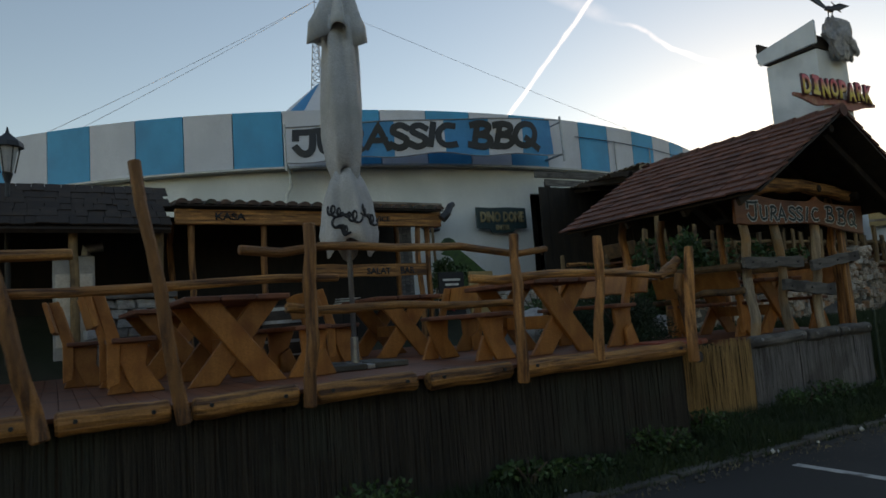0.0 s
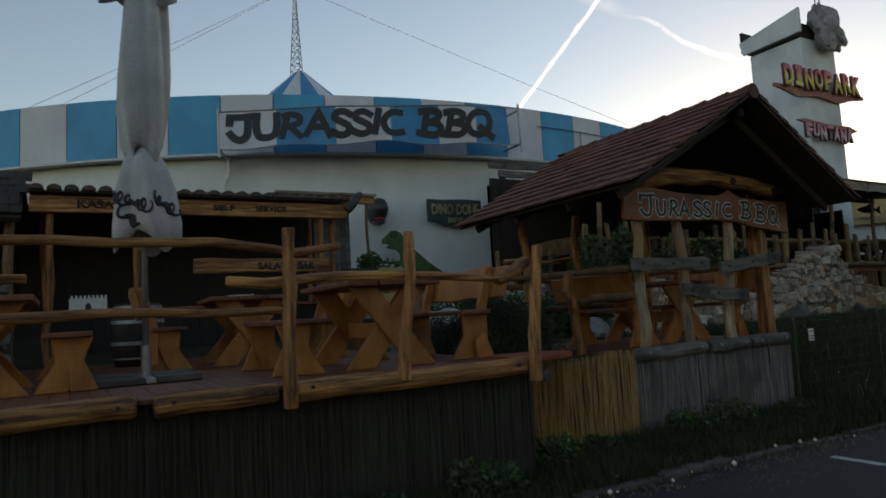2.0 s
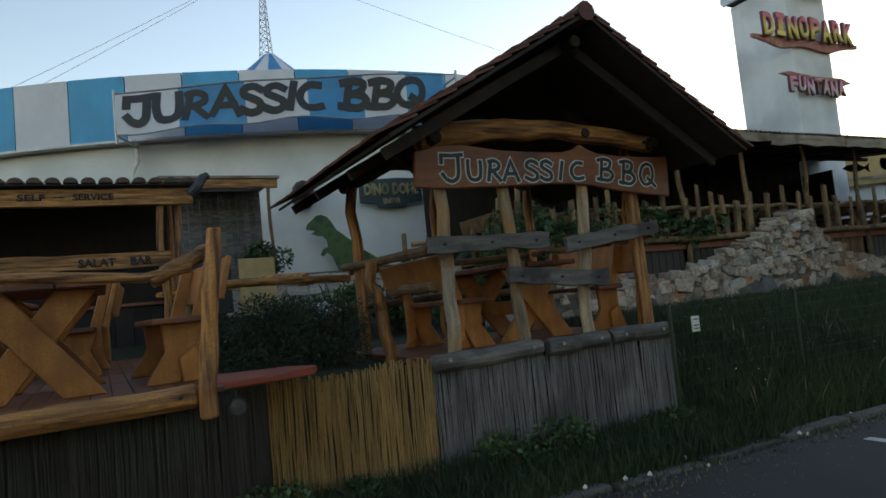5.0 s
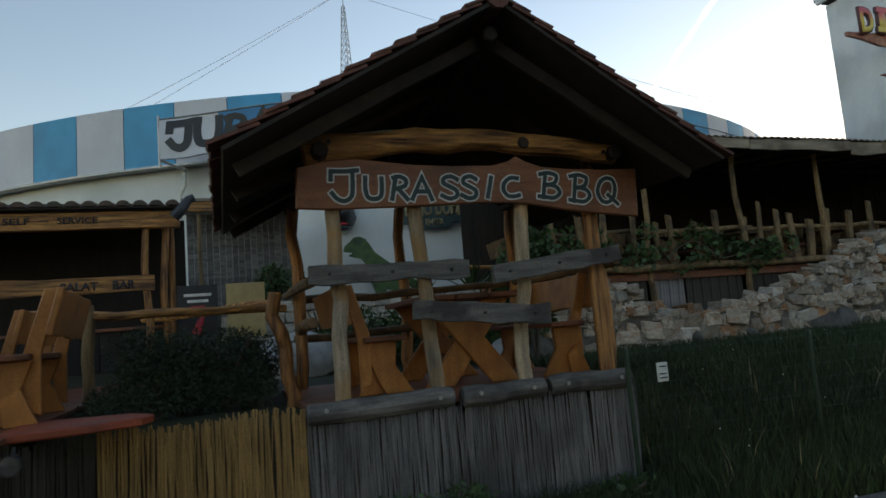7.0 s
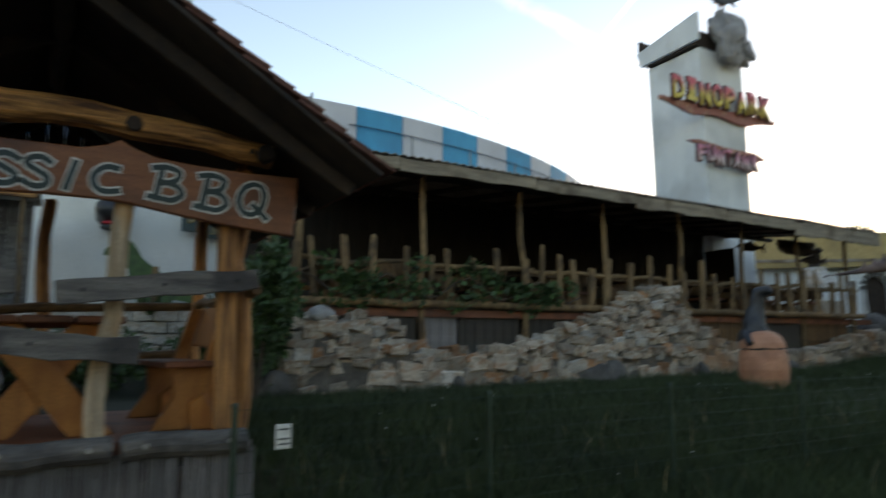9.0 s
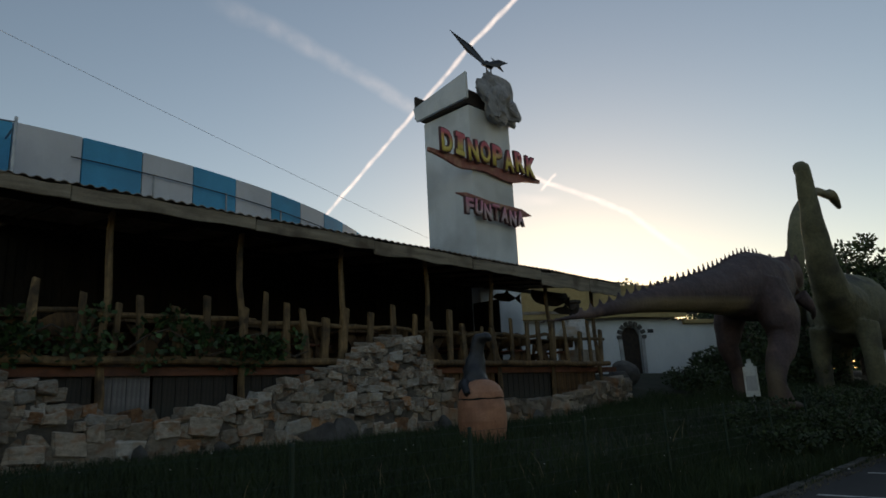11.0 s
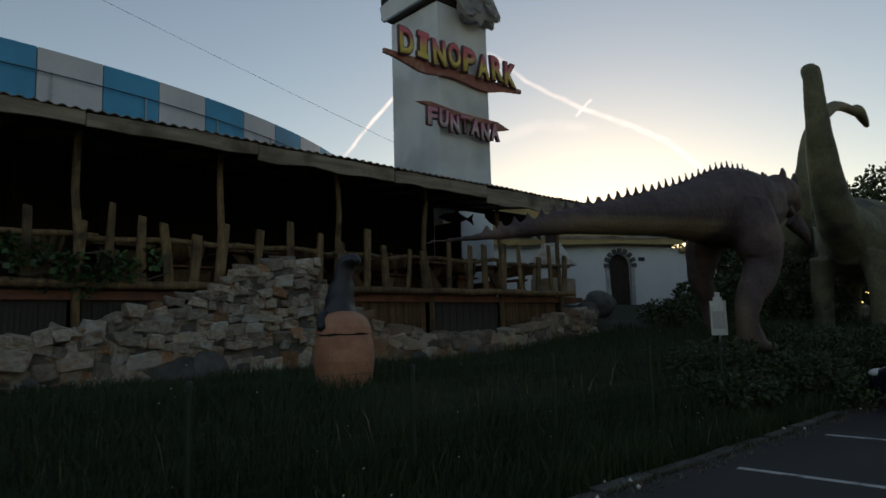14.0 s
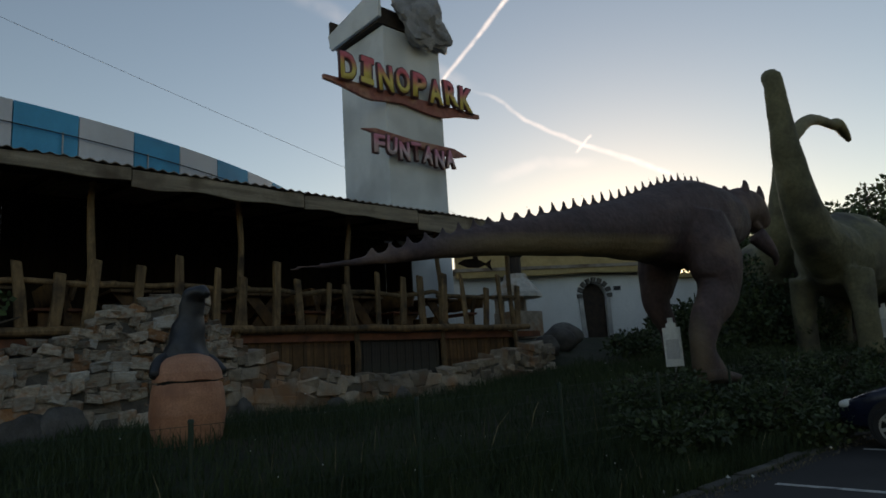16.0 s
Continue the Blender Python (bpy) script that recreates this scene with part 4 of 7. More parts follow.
# ---------------------------------------------------------------- kiosk
def kiosk():
    k = thing("kiosk_shelter", "open rustic log shelter with a red clay tile gable roof", "shelter", (9.7, 7.2, 0))
    posts = [((8.52, 1.05), (8.52, 2.72), 6.03, 0.068, 0), ((9.35, 1.0), (9.24, 2.70), 6.03, 0.066, 0), ((10.17, 1.0), (10.27, 2.74), 6.03, 0.066, 0), ((11.0, 1.02), (10.98, 2.70), 6.03, 0.075, 1)]
    for i, (p, q, y, rad, sq) in enumerate(posts):
        bm = B()
        if sq:
            slab(bm, [(p[0] - 0.075, p[1]), (p[0] + 0.075, p[1]), (q[0] + 0.065, q[1]), (q[0] - 0.075, q[1])], 0.06, "y", y - 0.03, 0.01)
        else:
            log(bm, (p[0], y, p[1]), (q[0], y, q[1]), rad, rad * 0.95, 10, 0.035, 0.16, i * 4.4 + 7)
        under(part("front_post", bm, GREYWOODZ if not sq else WOODZ), k)
    for i, (x, y, dx) in enumerate(((8.2, 6.86, -0.12), (11.14, 6.25, 0.0), (8.4, 8.2, 0.04), (11.2, 8.45, 0.05), (9.8, 8.6, 0.0))):
        bm = B()
        log(bm, (x, y, 0.9), (x + dx, y, 3.15 if i else 2.05), 0.07, 0.065, 10, 0.05, 0.2, i * 3.7 + 70)
        under(part("side_post", bm, WOODZ), k)
    for i, (a, b) in enumerate(((8.21, 9.42), (9.5, 10.27), (10.32, 11.14))):
        bm = B()
        log(bm, (a, 5.9, 1.0 + 0.005 * i), (b, 5.9, 1.02), 0.088, 0.085, 12, 0.015, 0.12, i * 8.8 + 15)
        under(part("sill_log", bm, GREYWOOD, None, "weathered grey log"), k)
        for bx in (a + 0.14, b - 0.14):
            bm = B()
            bmesh.ops.create_cone(bm, segments=8, radius1=0.018, radius2=0.018, depth=0.03, cap_ends=True, matrix=pose(bx, 5.812, 1.03, 90))
            under(part("bolt", bm, STEEL), k)
    for i, (a, za, b, zb, w) in enumerate(((8.28, 2.10, 9.66, 2.09, 0.15), (9.88, 2.03, 11.18, 2.17, 0.15), (9.13, 1.75, 10.4, 1.65, 0.17))):
        bm = B()
        plank(bm, (a, 5.91, za), (b, 5.91, zb), w, 0.06, i * 3.1 + 2, 0.045)
        under(part("rail_board", bm, GREYWOOD, None, "weathered grey live-edge board"), k)
        for bx in (0.12, 0.5, 0.88):
            bm = B()
            bmesh.ops.create_cone(bm, segments=8, radius1=0.014, radius2=0.014, depth=0.02, cap_ends=True, matrix=pose(a + (b - a) * bx, 5.872, za + (zb - za) * bx, 90))
            under(part("bolt", bm, BLACK), k)
    for i, (p, q) in enumerate((((8.3, 5.95, 2.05), (8.32, 8.45, 2.1)), ((8.3, 5.95, 1.72), (8.3, 7.0, 1.7)), ((11.2, 6.0, 2.1), (11.22, 8.5, 2.1)), ((8.4, 8.5, 2.05), (11.2, 8.5, 2.1)), ((8.4, 8.5, 1.6), (11.2, 8.5, 1.62)))):
        bm = B()
        log(bm, p, q, 0.05, 0.045, 8, 0.04, 0.2, i * 2.9 + 33)
        under(part("side_rail", bm, OLDBOARD), k)
    bm = B()
    box(bm, (9.68, 7.28, 1.0), (2.9, 2.5, 0.09))
    under(part("floor_slab", bm, REDWOOD), k)
    # beams under the roof
    bm = B()
    arch = [(8.30 + 2.97 * f / 12, 5.97, 3.13 + 0.13 * math.sin(math.pi * f / 12) + 0.012 * math.sin(f * 2.1)) for f in range(13)]
    loft(bm, arch, [(0.10, 0.125 - 0.003 * f + 0.008 * math.sin(f * 1.7)) for f in range(13)], 12, rough=0.14, seed=60)
    under(part("tie_beam", bm, WOODX, None, "thick arched knotty honey-coloured log"), k)
    bm = B()
    loft(bm, [(10.28, 5.88, 3.215), (10.28, 5.862, 3.215)], [0.055, 0.045], 10, rough=0.3)
    under(part("knot", bm, DARKWOOD, None, "dark knot in the log"), k)
    for bx, bz in ((8.5, 3.2), (11.1, 3.13)):
        bm = B()
        bmesh.ops.create_cone(bm, segments=8, radius1=0.02, radius2=0.02, depth=0.03, cap_ends=True, matrix=pose(bx, 5.865, bz, 90))
        under(part("bolt", bm, BLACK), k)
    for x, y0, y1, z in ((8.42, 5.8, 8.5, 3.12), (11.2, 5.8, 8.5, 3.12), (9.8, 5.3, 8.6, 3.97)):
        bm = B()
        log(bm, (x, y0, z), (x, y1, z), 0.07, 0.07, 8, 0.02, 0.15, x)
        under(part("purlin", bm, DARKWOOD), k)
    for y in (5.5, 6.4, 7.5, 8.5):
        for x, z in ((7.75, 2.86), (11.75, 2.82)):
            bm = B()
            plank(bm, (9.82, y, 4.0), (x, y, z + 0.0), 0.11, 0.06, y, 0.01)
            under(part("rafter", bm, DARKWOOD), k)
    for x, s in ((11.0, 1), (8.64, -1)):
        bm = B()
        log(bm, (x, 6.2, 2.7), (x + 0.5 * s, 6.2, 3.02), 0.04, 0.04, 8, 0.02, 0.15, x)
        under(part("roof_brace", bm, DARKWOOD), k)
    # boards that close the rear gable, coloured near black for the shade under the roof
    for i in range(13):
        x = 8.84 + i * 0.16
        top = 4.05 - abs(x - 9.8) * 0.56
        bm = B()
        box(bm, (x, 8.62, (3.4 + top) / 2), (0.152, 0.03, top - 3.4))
        under(part("gable_board", bm, SHADEWOOD), k)
    # boards under the tiles, and tiles in courses
    REAR = 8.85
    tb = B()
    slab(tb, [(-0.105, -0.02), (0.105, -0.02), (0.105, 0.36), (-0.105, 0.36)], 0.024, "z", 0, 0)
    for v in tb.verts:
        v.co.z += 0.03 * math.cos(v.co.x / 0.105 * math.pi / 2) - 0.12 * v.co.y
    tile_me = mesh_of(tb, "roof_tile", TILE)
    rng = random.Random(4)
    for side in (-1, 1):
        ex, ez = (7.66, 2.91) if side < 0 else (11.82, 2.86)
        run, rise = abs(ex - 9.8), 4.15 - ez
        ln = math.hypot(run, rise)
        pitch = math.atan2(rise, run)
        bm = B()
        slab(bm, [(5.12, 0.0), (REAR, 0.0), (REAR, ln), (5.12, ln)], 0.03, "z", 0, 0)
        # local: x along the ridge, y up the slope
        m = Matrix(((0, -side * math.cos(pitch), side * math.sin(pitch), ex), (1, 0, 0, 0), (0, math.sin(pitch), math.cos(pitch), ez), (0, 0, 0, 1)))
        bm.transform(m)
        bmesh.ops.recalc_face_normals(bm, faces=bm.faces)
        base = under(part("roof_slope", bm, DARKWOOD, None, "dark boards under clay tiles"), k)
        rows_n = 11
        cols = 17
        for r_ in range(rows_n):
            for c in range(cols):
                t = new("roof_tile", tile_me)
                t.parent = base
                yy = 5.1 + (c + 0.5) * (REAR + 0.05 - 5.1) / cols + rng.uniform(-0.008, 0.008)
                t.matrix_basis = m @ pose(yy, ln * r_ / rows_n - 0.04 + rng.uniform(-0.012, 0.012), 0.075 + rng.uniform(0, 0.008), 0, rng.uniform(-1.5, 1.5), rng.uniform(-1.5, 1.5)) @ Matrix.Diagonal((1.02, 1, 1, 1))
    bm = B()
    for i in range(10):
        loft(bm, [(9.8, 5.1 + i * 0.355, 4.19), (9.8, 5.1 + i * 0.355 + 0.38, 4.175)], [0.10, 0.085], 10)
    under(part("ridge_tiles", bm, TILE), k)
    return k


kiosk()


def kiosk_sign():
    s = thing("hanging_board_sign", "live-edge wooden board sign with white outlined dark letters", "sign", (9.83, 5.97, 2.8))
    low = ((8.2, 2.63), (8.45, 2.615), (9.2, 2.63), (9.67, 2.65), (9.97, 2.65), (10.17, 2.635), (10.42, 2.59), (10.69, 2.55), (10.96, 2.52), (11.27, 2.49))
    high = ((11.3, 2.96), (10.92, 2.95), (10.59, 2.96), (10.33, 2.98), (10.18, 3.03), (10.1, 3.08), (10.02, 3.03), (9.87, 2.99), (9.44, 2.99), (9.12, 3.0), (8.86, 3.03), (8.69, 3.05), (8.44, 3.03), (8.22, 2.97))
    bm = B()
    wide = [(8.21 + (u - 8.2) * 1.052, v + 0.02) for u, v in low + high]
    slab(bm, wide, 0.05, "y", 5.905, 0.01)
    under(part("board", bm, SIGNWOOD), s)
    for ch, cx, cz, w, h in (("J", 8.56, 2.815, 0.22, 0.25), ("U", 8.79, 2.79, 0.15, 0.18), ("R", 9.0, 2.79, 0.15, 0.19), ("A", 9.18, 2.785, 0.17, 0.19), ("S", 9.42, 2.79, 0.15, 0.19), ("S", 9.59, 2.79, 0.14, 0.19), ("I", 9.77, 2.79, 0.06, 0.17), ("C", 9.96, 2.79, 0.15, 0.17), ("B", 10.32, 2.80, 0.20, 0.225), ("B", 10.61, 2.77, 0.20, 0.245), ("Q", 10.88, 2.75, 0.19, 0.225)):
        for nm, mt, wide_, yy in (("letter_outline", WHITEPAINT, 0.064, 5.9022), ("letter", INK, 0.038, 5.8985)):
            bm = B()
            for k, (curved, pts) in enumerate(STROKES[ch]):
                stroke(bm, [(8.5 + (cx - 8.45) * 1.077 + (u - 0.5) * w * 1.03, cz + 0.02 + (v - 0.5) * h * 1.04) for u, v in pts], curved, wide_, yy - 0.0006 * k)
            under(part(nm, bm, mt), s)


kiosk_sign()
rt = thing("rolled_sheet", "pale rolled plastic sheet lying over the arched log", "sheet", (9.3, 6.2, 3.33))
bm = B()
loft(bm, [(-0.62, 0, 0), (-0.2, 0, 0.035), (0.25, 0, 0.05), (0.68, 0, 0.03)], [0.035, 0.05, 0.05, 0.03], 10, rough=0.2)
part("roll", bm, FABRIC, rt)
KZ = 1.047
kt = copy_thing(table0, pose(9.85, 7.1, KZ))
copy_thing(bench0, pose(10.80, 7.1, KZ, 0, 0, 2))
copy_thing(bench0, pose(8.98, 7.05, KZ, 0, 0, 180))

# ---------------------------------------------------------------- long canopy terrace
def canopy():
    c = thing("canopy_roof", "long corrugated canopy roof on log posts with a rough plank edge", "roof", (22, 12, 2.3))
    # corrugated sheet
    x0, x1, y0, y1 = 12.4, 31.1, 11.3, 18.6
    n = int((x1 - x0) / 0.045)
    vs, fs = [], []
    for i in range(n + 1):
        x = x0 + (x1 - x0) * i / n
        w = 0.022 * math.sin(2 * math.pi * x / 0.18)
        for y in (y0, min(y1, y0 + 0.05 + (x - x0) * 2.1)):
            z = 5.07 + (y - y0) * 0.12 + w + 0.03 * noise.noise((x * 0.6, y, 0)) - 0.008 * (x - x0)
            vs += [(x, y, z), (x, y, z - 0.012)]
    for i in range(n):
        a, b = i * 4, i * 4 + 4
        fs += [(a, b, b + 2, a + 2), (a + 1, a + 3, b + 3, b + 1), (a, a + 1, b + 1, b)]
    under(raw_mesh("corrugated_sheet", vs, fs, CORR), c)
    # rough plank edge in lengths
    xs = [12.4, 15.1, 18.2, 21.0, 24.1, 26.9, 29.3, 31.1]
    for i, (a, b) in enumerate(zip(xs, xs[1:])):
        bm = B()
        slab(bm, wavy(a, b - 0.01, 4.80 - 0.008 * (a - 12.4) - (0.16 if a > 26 else 0.05 if a > 20 else 0), 5.03 - 0.008 * (a - 12.4), 0.05, i * 2.7 + 1, 18), 0.05, "y", 11.33 + 0.008 * (i % 2), 0.008)
        under(part("edge_plank", bm, FASCIA), c)
    for i, x in enumerate((13.5, 15.88, 18.34, 20.6, 23.02, 25.57, 27.98, 30.42)):
        bm = B()
        log(bm, (x, 12.0, 0.9), (x + 0.06 * math.sin(i * 2.2), 12.0, 5.0), 0.068, 0.055, 10, 0.06, 0.2, i * 6.1 + 11, n=9)
        under(part("post", bm, PICKET), c)
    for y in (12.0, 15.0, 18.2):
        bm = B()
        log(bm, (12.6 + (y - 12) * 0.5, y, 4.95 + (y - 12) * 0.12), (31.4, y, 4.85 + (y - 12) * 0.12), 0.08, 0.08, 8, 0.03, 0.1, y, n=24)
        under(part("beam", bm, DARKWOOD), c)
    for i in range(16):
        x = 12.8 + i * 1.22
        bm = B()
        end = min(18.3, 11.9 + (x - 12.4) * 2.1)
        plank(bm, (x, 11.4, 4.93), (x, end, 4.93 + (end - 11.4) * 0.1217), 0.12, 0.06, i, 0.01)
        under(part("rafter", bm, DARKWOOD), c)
    bm = B()
    box(bm, (22, 15.1, 2.28), (18.9, 6.2, 0.14))
    under(part("terrace_floor", bm, REDWOOD), c)


canopy()


def picket_fence():
    f = thing("picket_railing", "railing of rough split brown wooden pickets and log rails", "railing", (22, 11.95, 2.4))
    rng = random.Random(11)
    x = 12.9
    i = 0
    while x < 30.9:
        bm = B()
        h = rng.uniform(3.35, 3.8)
        w = rng.uniform(0.06, 0.1)
        dx = rng.uniform(-0.14, 0.14)
        z0 = rng.uniform(2.42, 2.5)
        slab(bm, [(x - w, z0), (x + w * rng.uniform(0.7, 1.2), z0), (x + dx * 0.5 + w * rng.uniform(0.7, 1.1), (z0 + h) / 2), (x + dx + w * rng.uniform(0.6, 1), h - 0.03), (x + dx - w * rng.uniform(0.6, 1.0), h), (x + dx * 0.5 - w * rng.uniform(0.6, 1), (z0 + h) / 2)], rng.uniform(0.05, 0.1), "y", 11.93, 0.012)
        under(part("picket", bm, PICKET), f)
        x += rng.uniform(0.42, 0.74)
        i += 1
    for k, (a, b) in enumerate(((12.8, 16.0), (15.8, 18.6), (18.4, 21.0), (20.7, 23.3), (23.0, 25.8), (25.5, 28.2), (27.9, 30.9))):
        bm = B()
        log(bm, (a, 11.9, 2.44), (b, 11.9, 2.46), 0.075, 0.07, 10, 0.03, 0.16, k * 3 + 5)
        under(part("lower_rail", bm, PICKET), f)
        bm = B()
        log(bm, (a, 12.02, 3.18), (b, 12.02, 3.22), 0.05, 0.045, 8, 0.06, 0.18, k * 3 + 25)
        under(part("upper_rail", bm, PICKET), f)


picket_fence()
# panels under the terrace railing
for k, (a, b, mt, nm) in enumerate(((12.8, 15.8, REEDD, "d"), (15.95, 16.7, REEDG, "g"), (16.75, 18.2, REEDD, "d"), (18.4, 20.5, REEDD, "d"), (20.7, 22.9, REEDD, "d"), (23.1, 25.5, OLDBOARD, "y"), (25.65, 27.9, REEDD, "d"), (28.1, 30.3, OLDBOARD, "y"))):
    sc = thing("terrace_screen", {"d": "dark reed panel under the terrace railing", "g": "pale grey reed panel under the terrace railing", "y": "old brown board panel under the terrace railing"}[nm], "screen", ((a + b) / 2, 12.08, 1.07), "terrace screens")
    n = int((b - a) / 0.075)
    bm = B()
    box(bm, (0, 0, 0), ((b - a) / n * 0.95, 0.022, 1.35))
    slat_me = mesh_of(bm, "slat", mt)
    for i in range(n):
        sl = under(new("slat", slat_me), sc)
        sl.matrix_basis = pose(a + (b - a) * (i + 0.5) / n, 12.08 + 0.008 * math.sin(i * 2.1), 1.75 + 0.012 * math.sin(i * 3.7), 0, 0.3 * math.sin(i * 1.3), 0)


# ---------------------------------------------------------------- parasol on the deck
def closed_parasol():
    p = thing("closed_parasol", "tall closed grey-white parasol with dark script marks on its skirt", "parasol", (2.97, 7.2, DZ))
    bm = B()
    loft(bm, [(0, 0, 0.05), (0, 0, 1.9), (0, 0, 4.55)], [0.03, 0.03, 0.025], 10)
    part("pole", bm, STEEL, p, "pale blue-grey pole", smooth=True)
    bm = B()
    for rz in (0, 90):
        box(bm, (0, 0, 0.03), (0.9, 0.09, 0.05), rz, 0.01)
    loft(bm, [(0, 0, 0.03), (0, 0, 0.35)], [0.05, 0.045], 10)
    part("foot", bm, STEEL, p)
    for sx in (-1, 1):
        for sy in (-1, 1):
            bm = B()
            box(bm, (sx * 0.25, sy * 0.25, 0.035), (0.4, 0.4, 0.06), 0, 0.012)
            part("ballast_slab", bm, KERB, p)

    def cloth(prof, seg, pleat, seed, name):
        bm = B()
        rings = []
        for z, r, dx in prof:
            ring = []
            for k in range(seg):
                a = 2 * math.pi * k / seg
                rr = r * (1 + pleat * math.sin(a * 5 + z * 1.4 + seed) + 0.10 * math.sin(a * 2 + z * 2.0) + 0.05 * math.sin(a * 11 + z * 3))
                zz = z + (0.11 * math.sin(a * 3 + 1) if z == prof[0][0] else 0)
                ring.append(bm.verts.new((dx + rr * math.cos(a), rr * math.sin(a), zz)))
            rings.append(ring)
        for a, b in zip(rings, rings[1:]):
            for k in range(seg):
                bm.faces.new((a[k], a[(k + 1) % seg], b[(k + 1) % seg], b[k]))
        ob = part(name, bm, FABRIC, p, smooth=True)
        md = ob.modifiers.new("thick", "SOLIDIFY")
        md.thickness = 0.006
    cloth([(1.36, 0.275, 0.0), (1.55, 0.285, 0.0), (1.9, 0.255, 0.0), (2.15, 0.19, 0.0), (2.3, 0.12, 0.0)], 60, 0.17, 0.5, "skirt")
    cloth([(2.2, 0.13, 0.0), (2.34, 0.19, 0.0), (2.7, 0.24, 0.01), (3.1, 0.235, 0.02), (3.6, 0.205, 0.03), (4.0, 0.18, 0.04), (4.15, 0.17, 0.04)], 60, 0.15, 2.5, "canopy_cloth")
    cloth([(3.88, 0.27, -0.03), (4.05, 0.25, -0.02), (4.2, 0.2, 0.0), (4.4, 0.15, 0.02), (4.6, 0.08, 0.03), (4.68, 0.02, 0.03)], 60, 0.34, 4.5, "top_flap")
    # illegible script: looping strokes laid on the skirt
    def skirt_r(a, z):
        prof = [(1.36, 0.275), (1.55, 0.285), (1.9, 0.255), (2.15, 0.19), (2.3, 0.12)]
        for (z0, r0), (z1, r1) in zip(prof, prof[1:]):
            if z <= z1:
                break
        r = r0 + (r1 - r0) * (z - z0) / (z1 - z0)
        return r * (1 + 0.17 * math.sin(a * 5 + z * 1.4 + 0.5) + 0.10 * math.sin(a * 2 + z * 2.0) + 0.05 * math.sin(a * 11 + z * 3)) + 0.008
    for j, (a0, z0, span, loops) in enumerate(((-2.75, 1.78, 1.25, 7), (-1.3, 1.76, 0.9, 5), (-2.5, 1.62, 0.6, 4))):
        bm = B()
        pts, rad = [], []
        for i in range(110):
            f = i / 109
            th = 2 * math.pi * loops * f
            z = z0 - 0.12 * f + (0.035 + 0.03 * math.sin(f * 9 + j)) * math.cos(th) + 0.02
            a = a0 + span * f - 0.10 * math.sin(th)
            r = skirt_r(a, z)
            pts.append((r * math.cos(a), r * math.sin(a), z))
            rad.append(0.008 + 0.008 * abs(math.sin(th * 0.5 + 0.6)))
        loft(bm, pts, rad, 6)
        part("script_mark", bm, BLACK, p, "black looping script stroke")


closed_parasol()

# ---------------------------------------------------------------- serving sheds
def barrel_roof(parent, x0, x1, y0, y1, z0, z1, mat):
    n = int((x1 - x0) / 0.23)
    for i in range(n):
        bm = B()
        x = x0 + (x1 - x0) * (i + 0.5) / n
        rows_ = 4
        for r_ in range(rows_):
            f0, f1 = r_ / rows_, (r_ + 1.12) / rows_
            a, b = Vector((x, y0 + (y1 - y0) * f0, z0 + (z1 - z0) * f0 + 0.03)), Vector((x, y0 + (y1 - y0) * f1, z0 + (z1 - z0) * f1))
            g = 10
            ra, rb = [], []
            for k in range(g + 1):
                an = math.pi * k / g
                ra.append(bm.verts.new(a + Vector((0.105 * math.cos(an), 0, 0.085 * math.sin(an)))))
                rb.append(bm.verts.new(b + Vector((0.09 * math.cos(an), 0, 0.07 * math.sin(an)))))
            for k in range(g):
                bm.faces.new((ra[k], ra[k + 1], rb[k + 1], rb[k]))
            bm.faces.new(ra[::-1])
        under(part("barrel_tile", bm, mat, smooth=False), parent)
    bm = B()
    slab(bm, [(x0, y0 + 0.02), (x1, y0 + 0.02), (x1, y1), (x0, y1)], 0.02, "z", 0, 0)
    for v in bm.verts:
        v.co.z += z0 + (z1 - z0) * (v.co.y - y0) / (y1 - y0) - 0.01
    under(part("roof_deck", bm, DARKWOOD), parent)


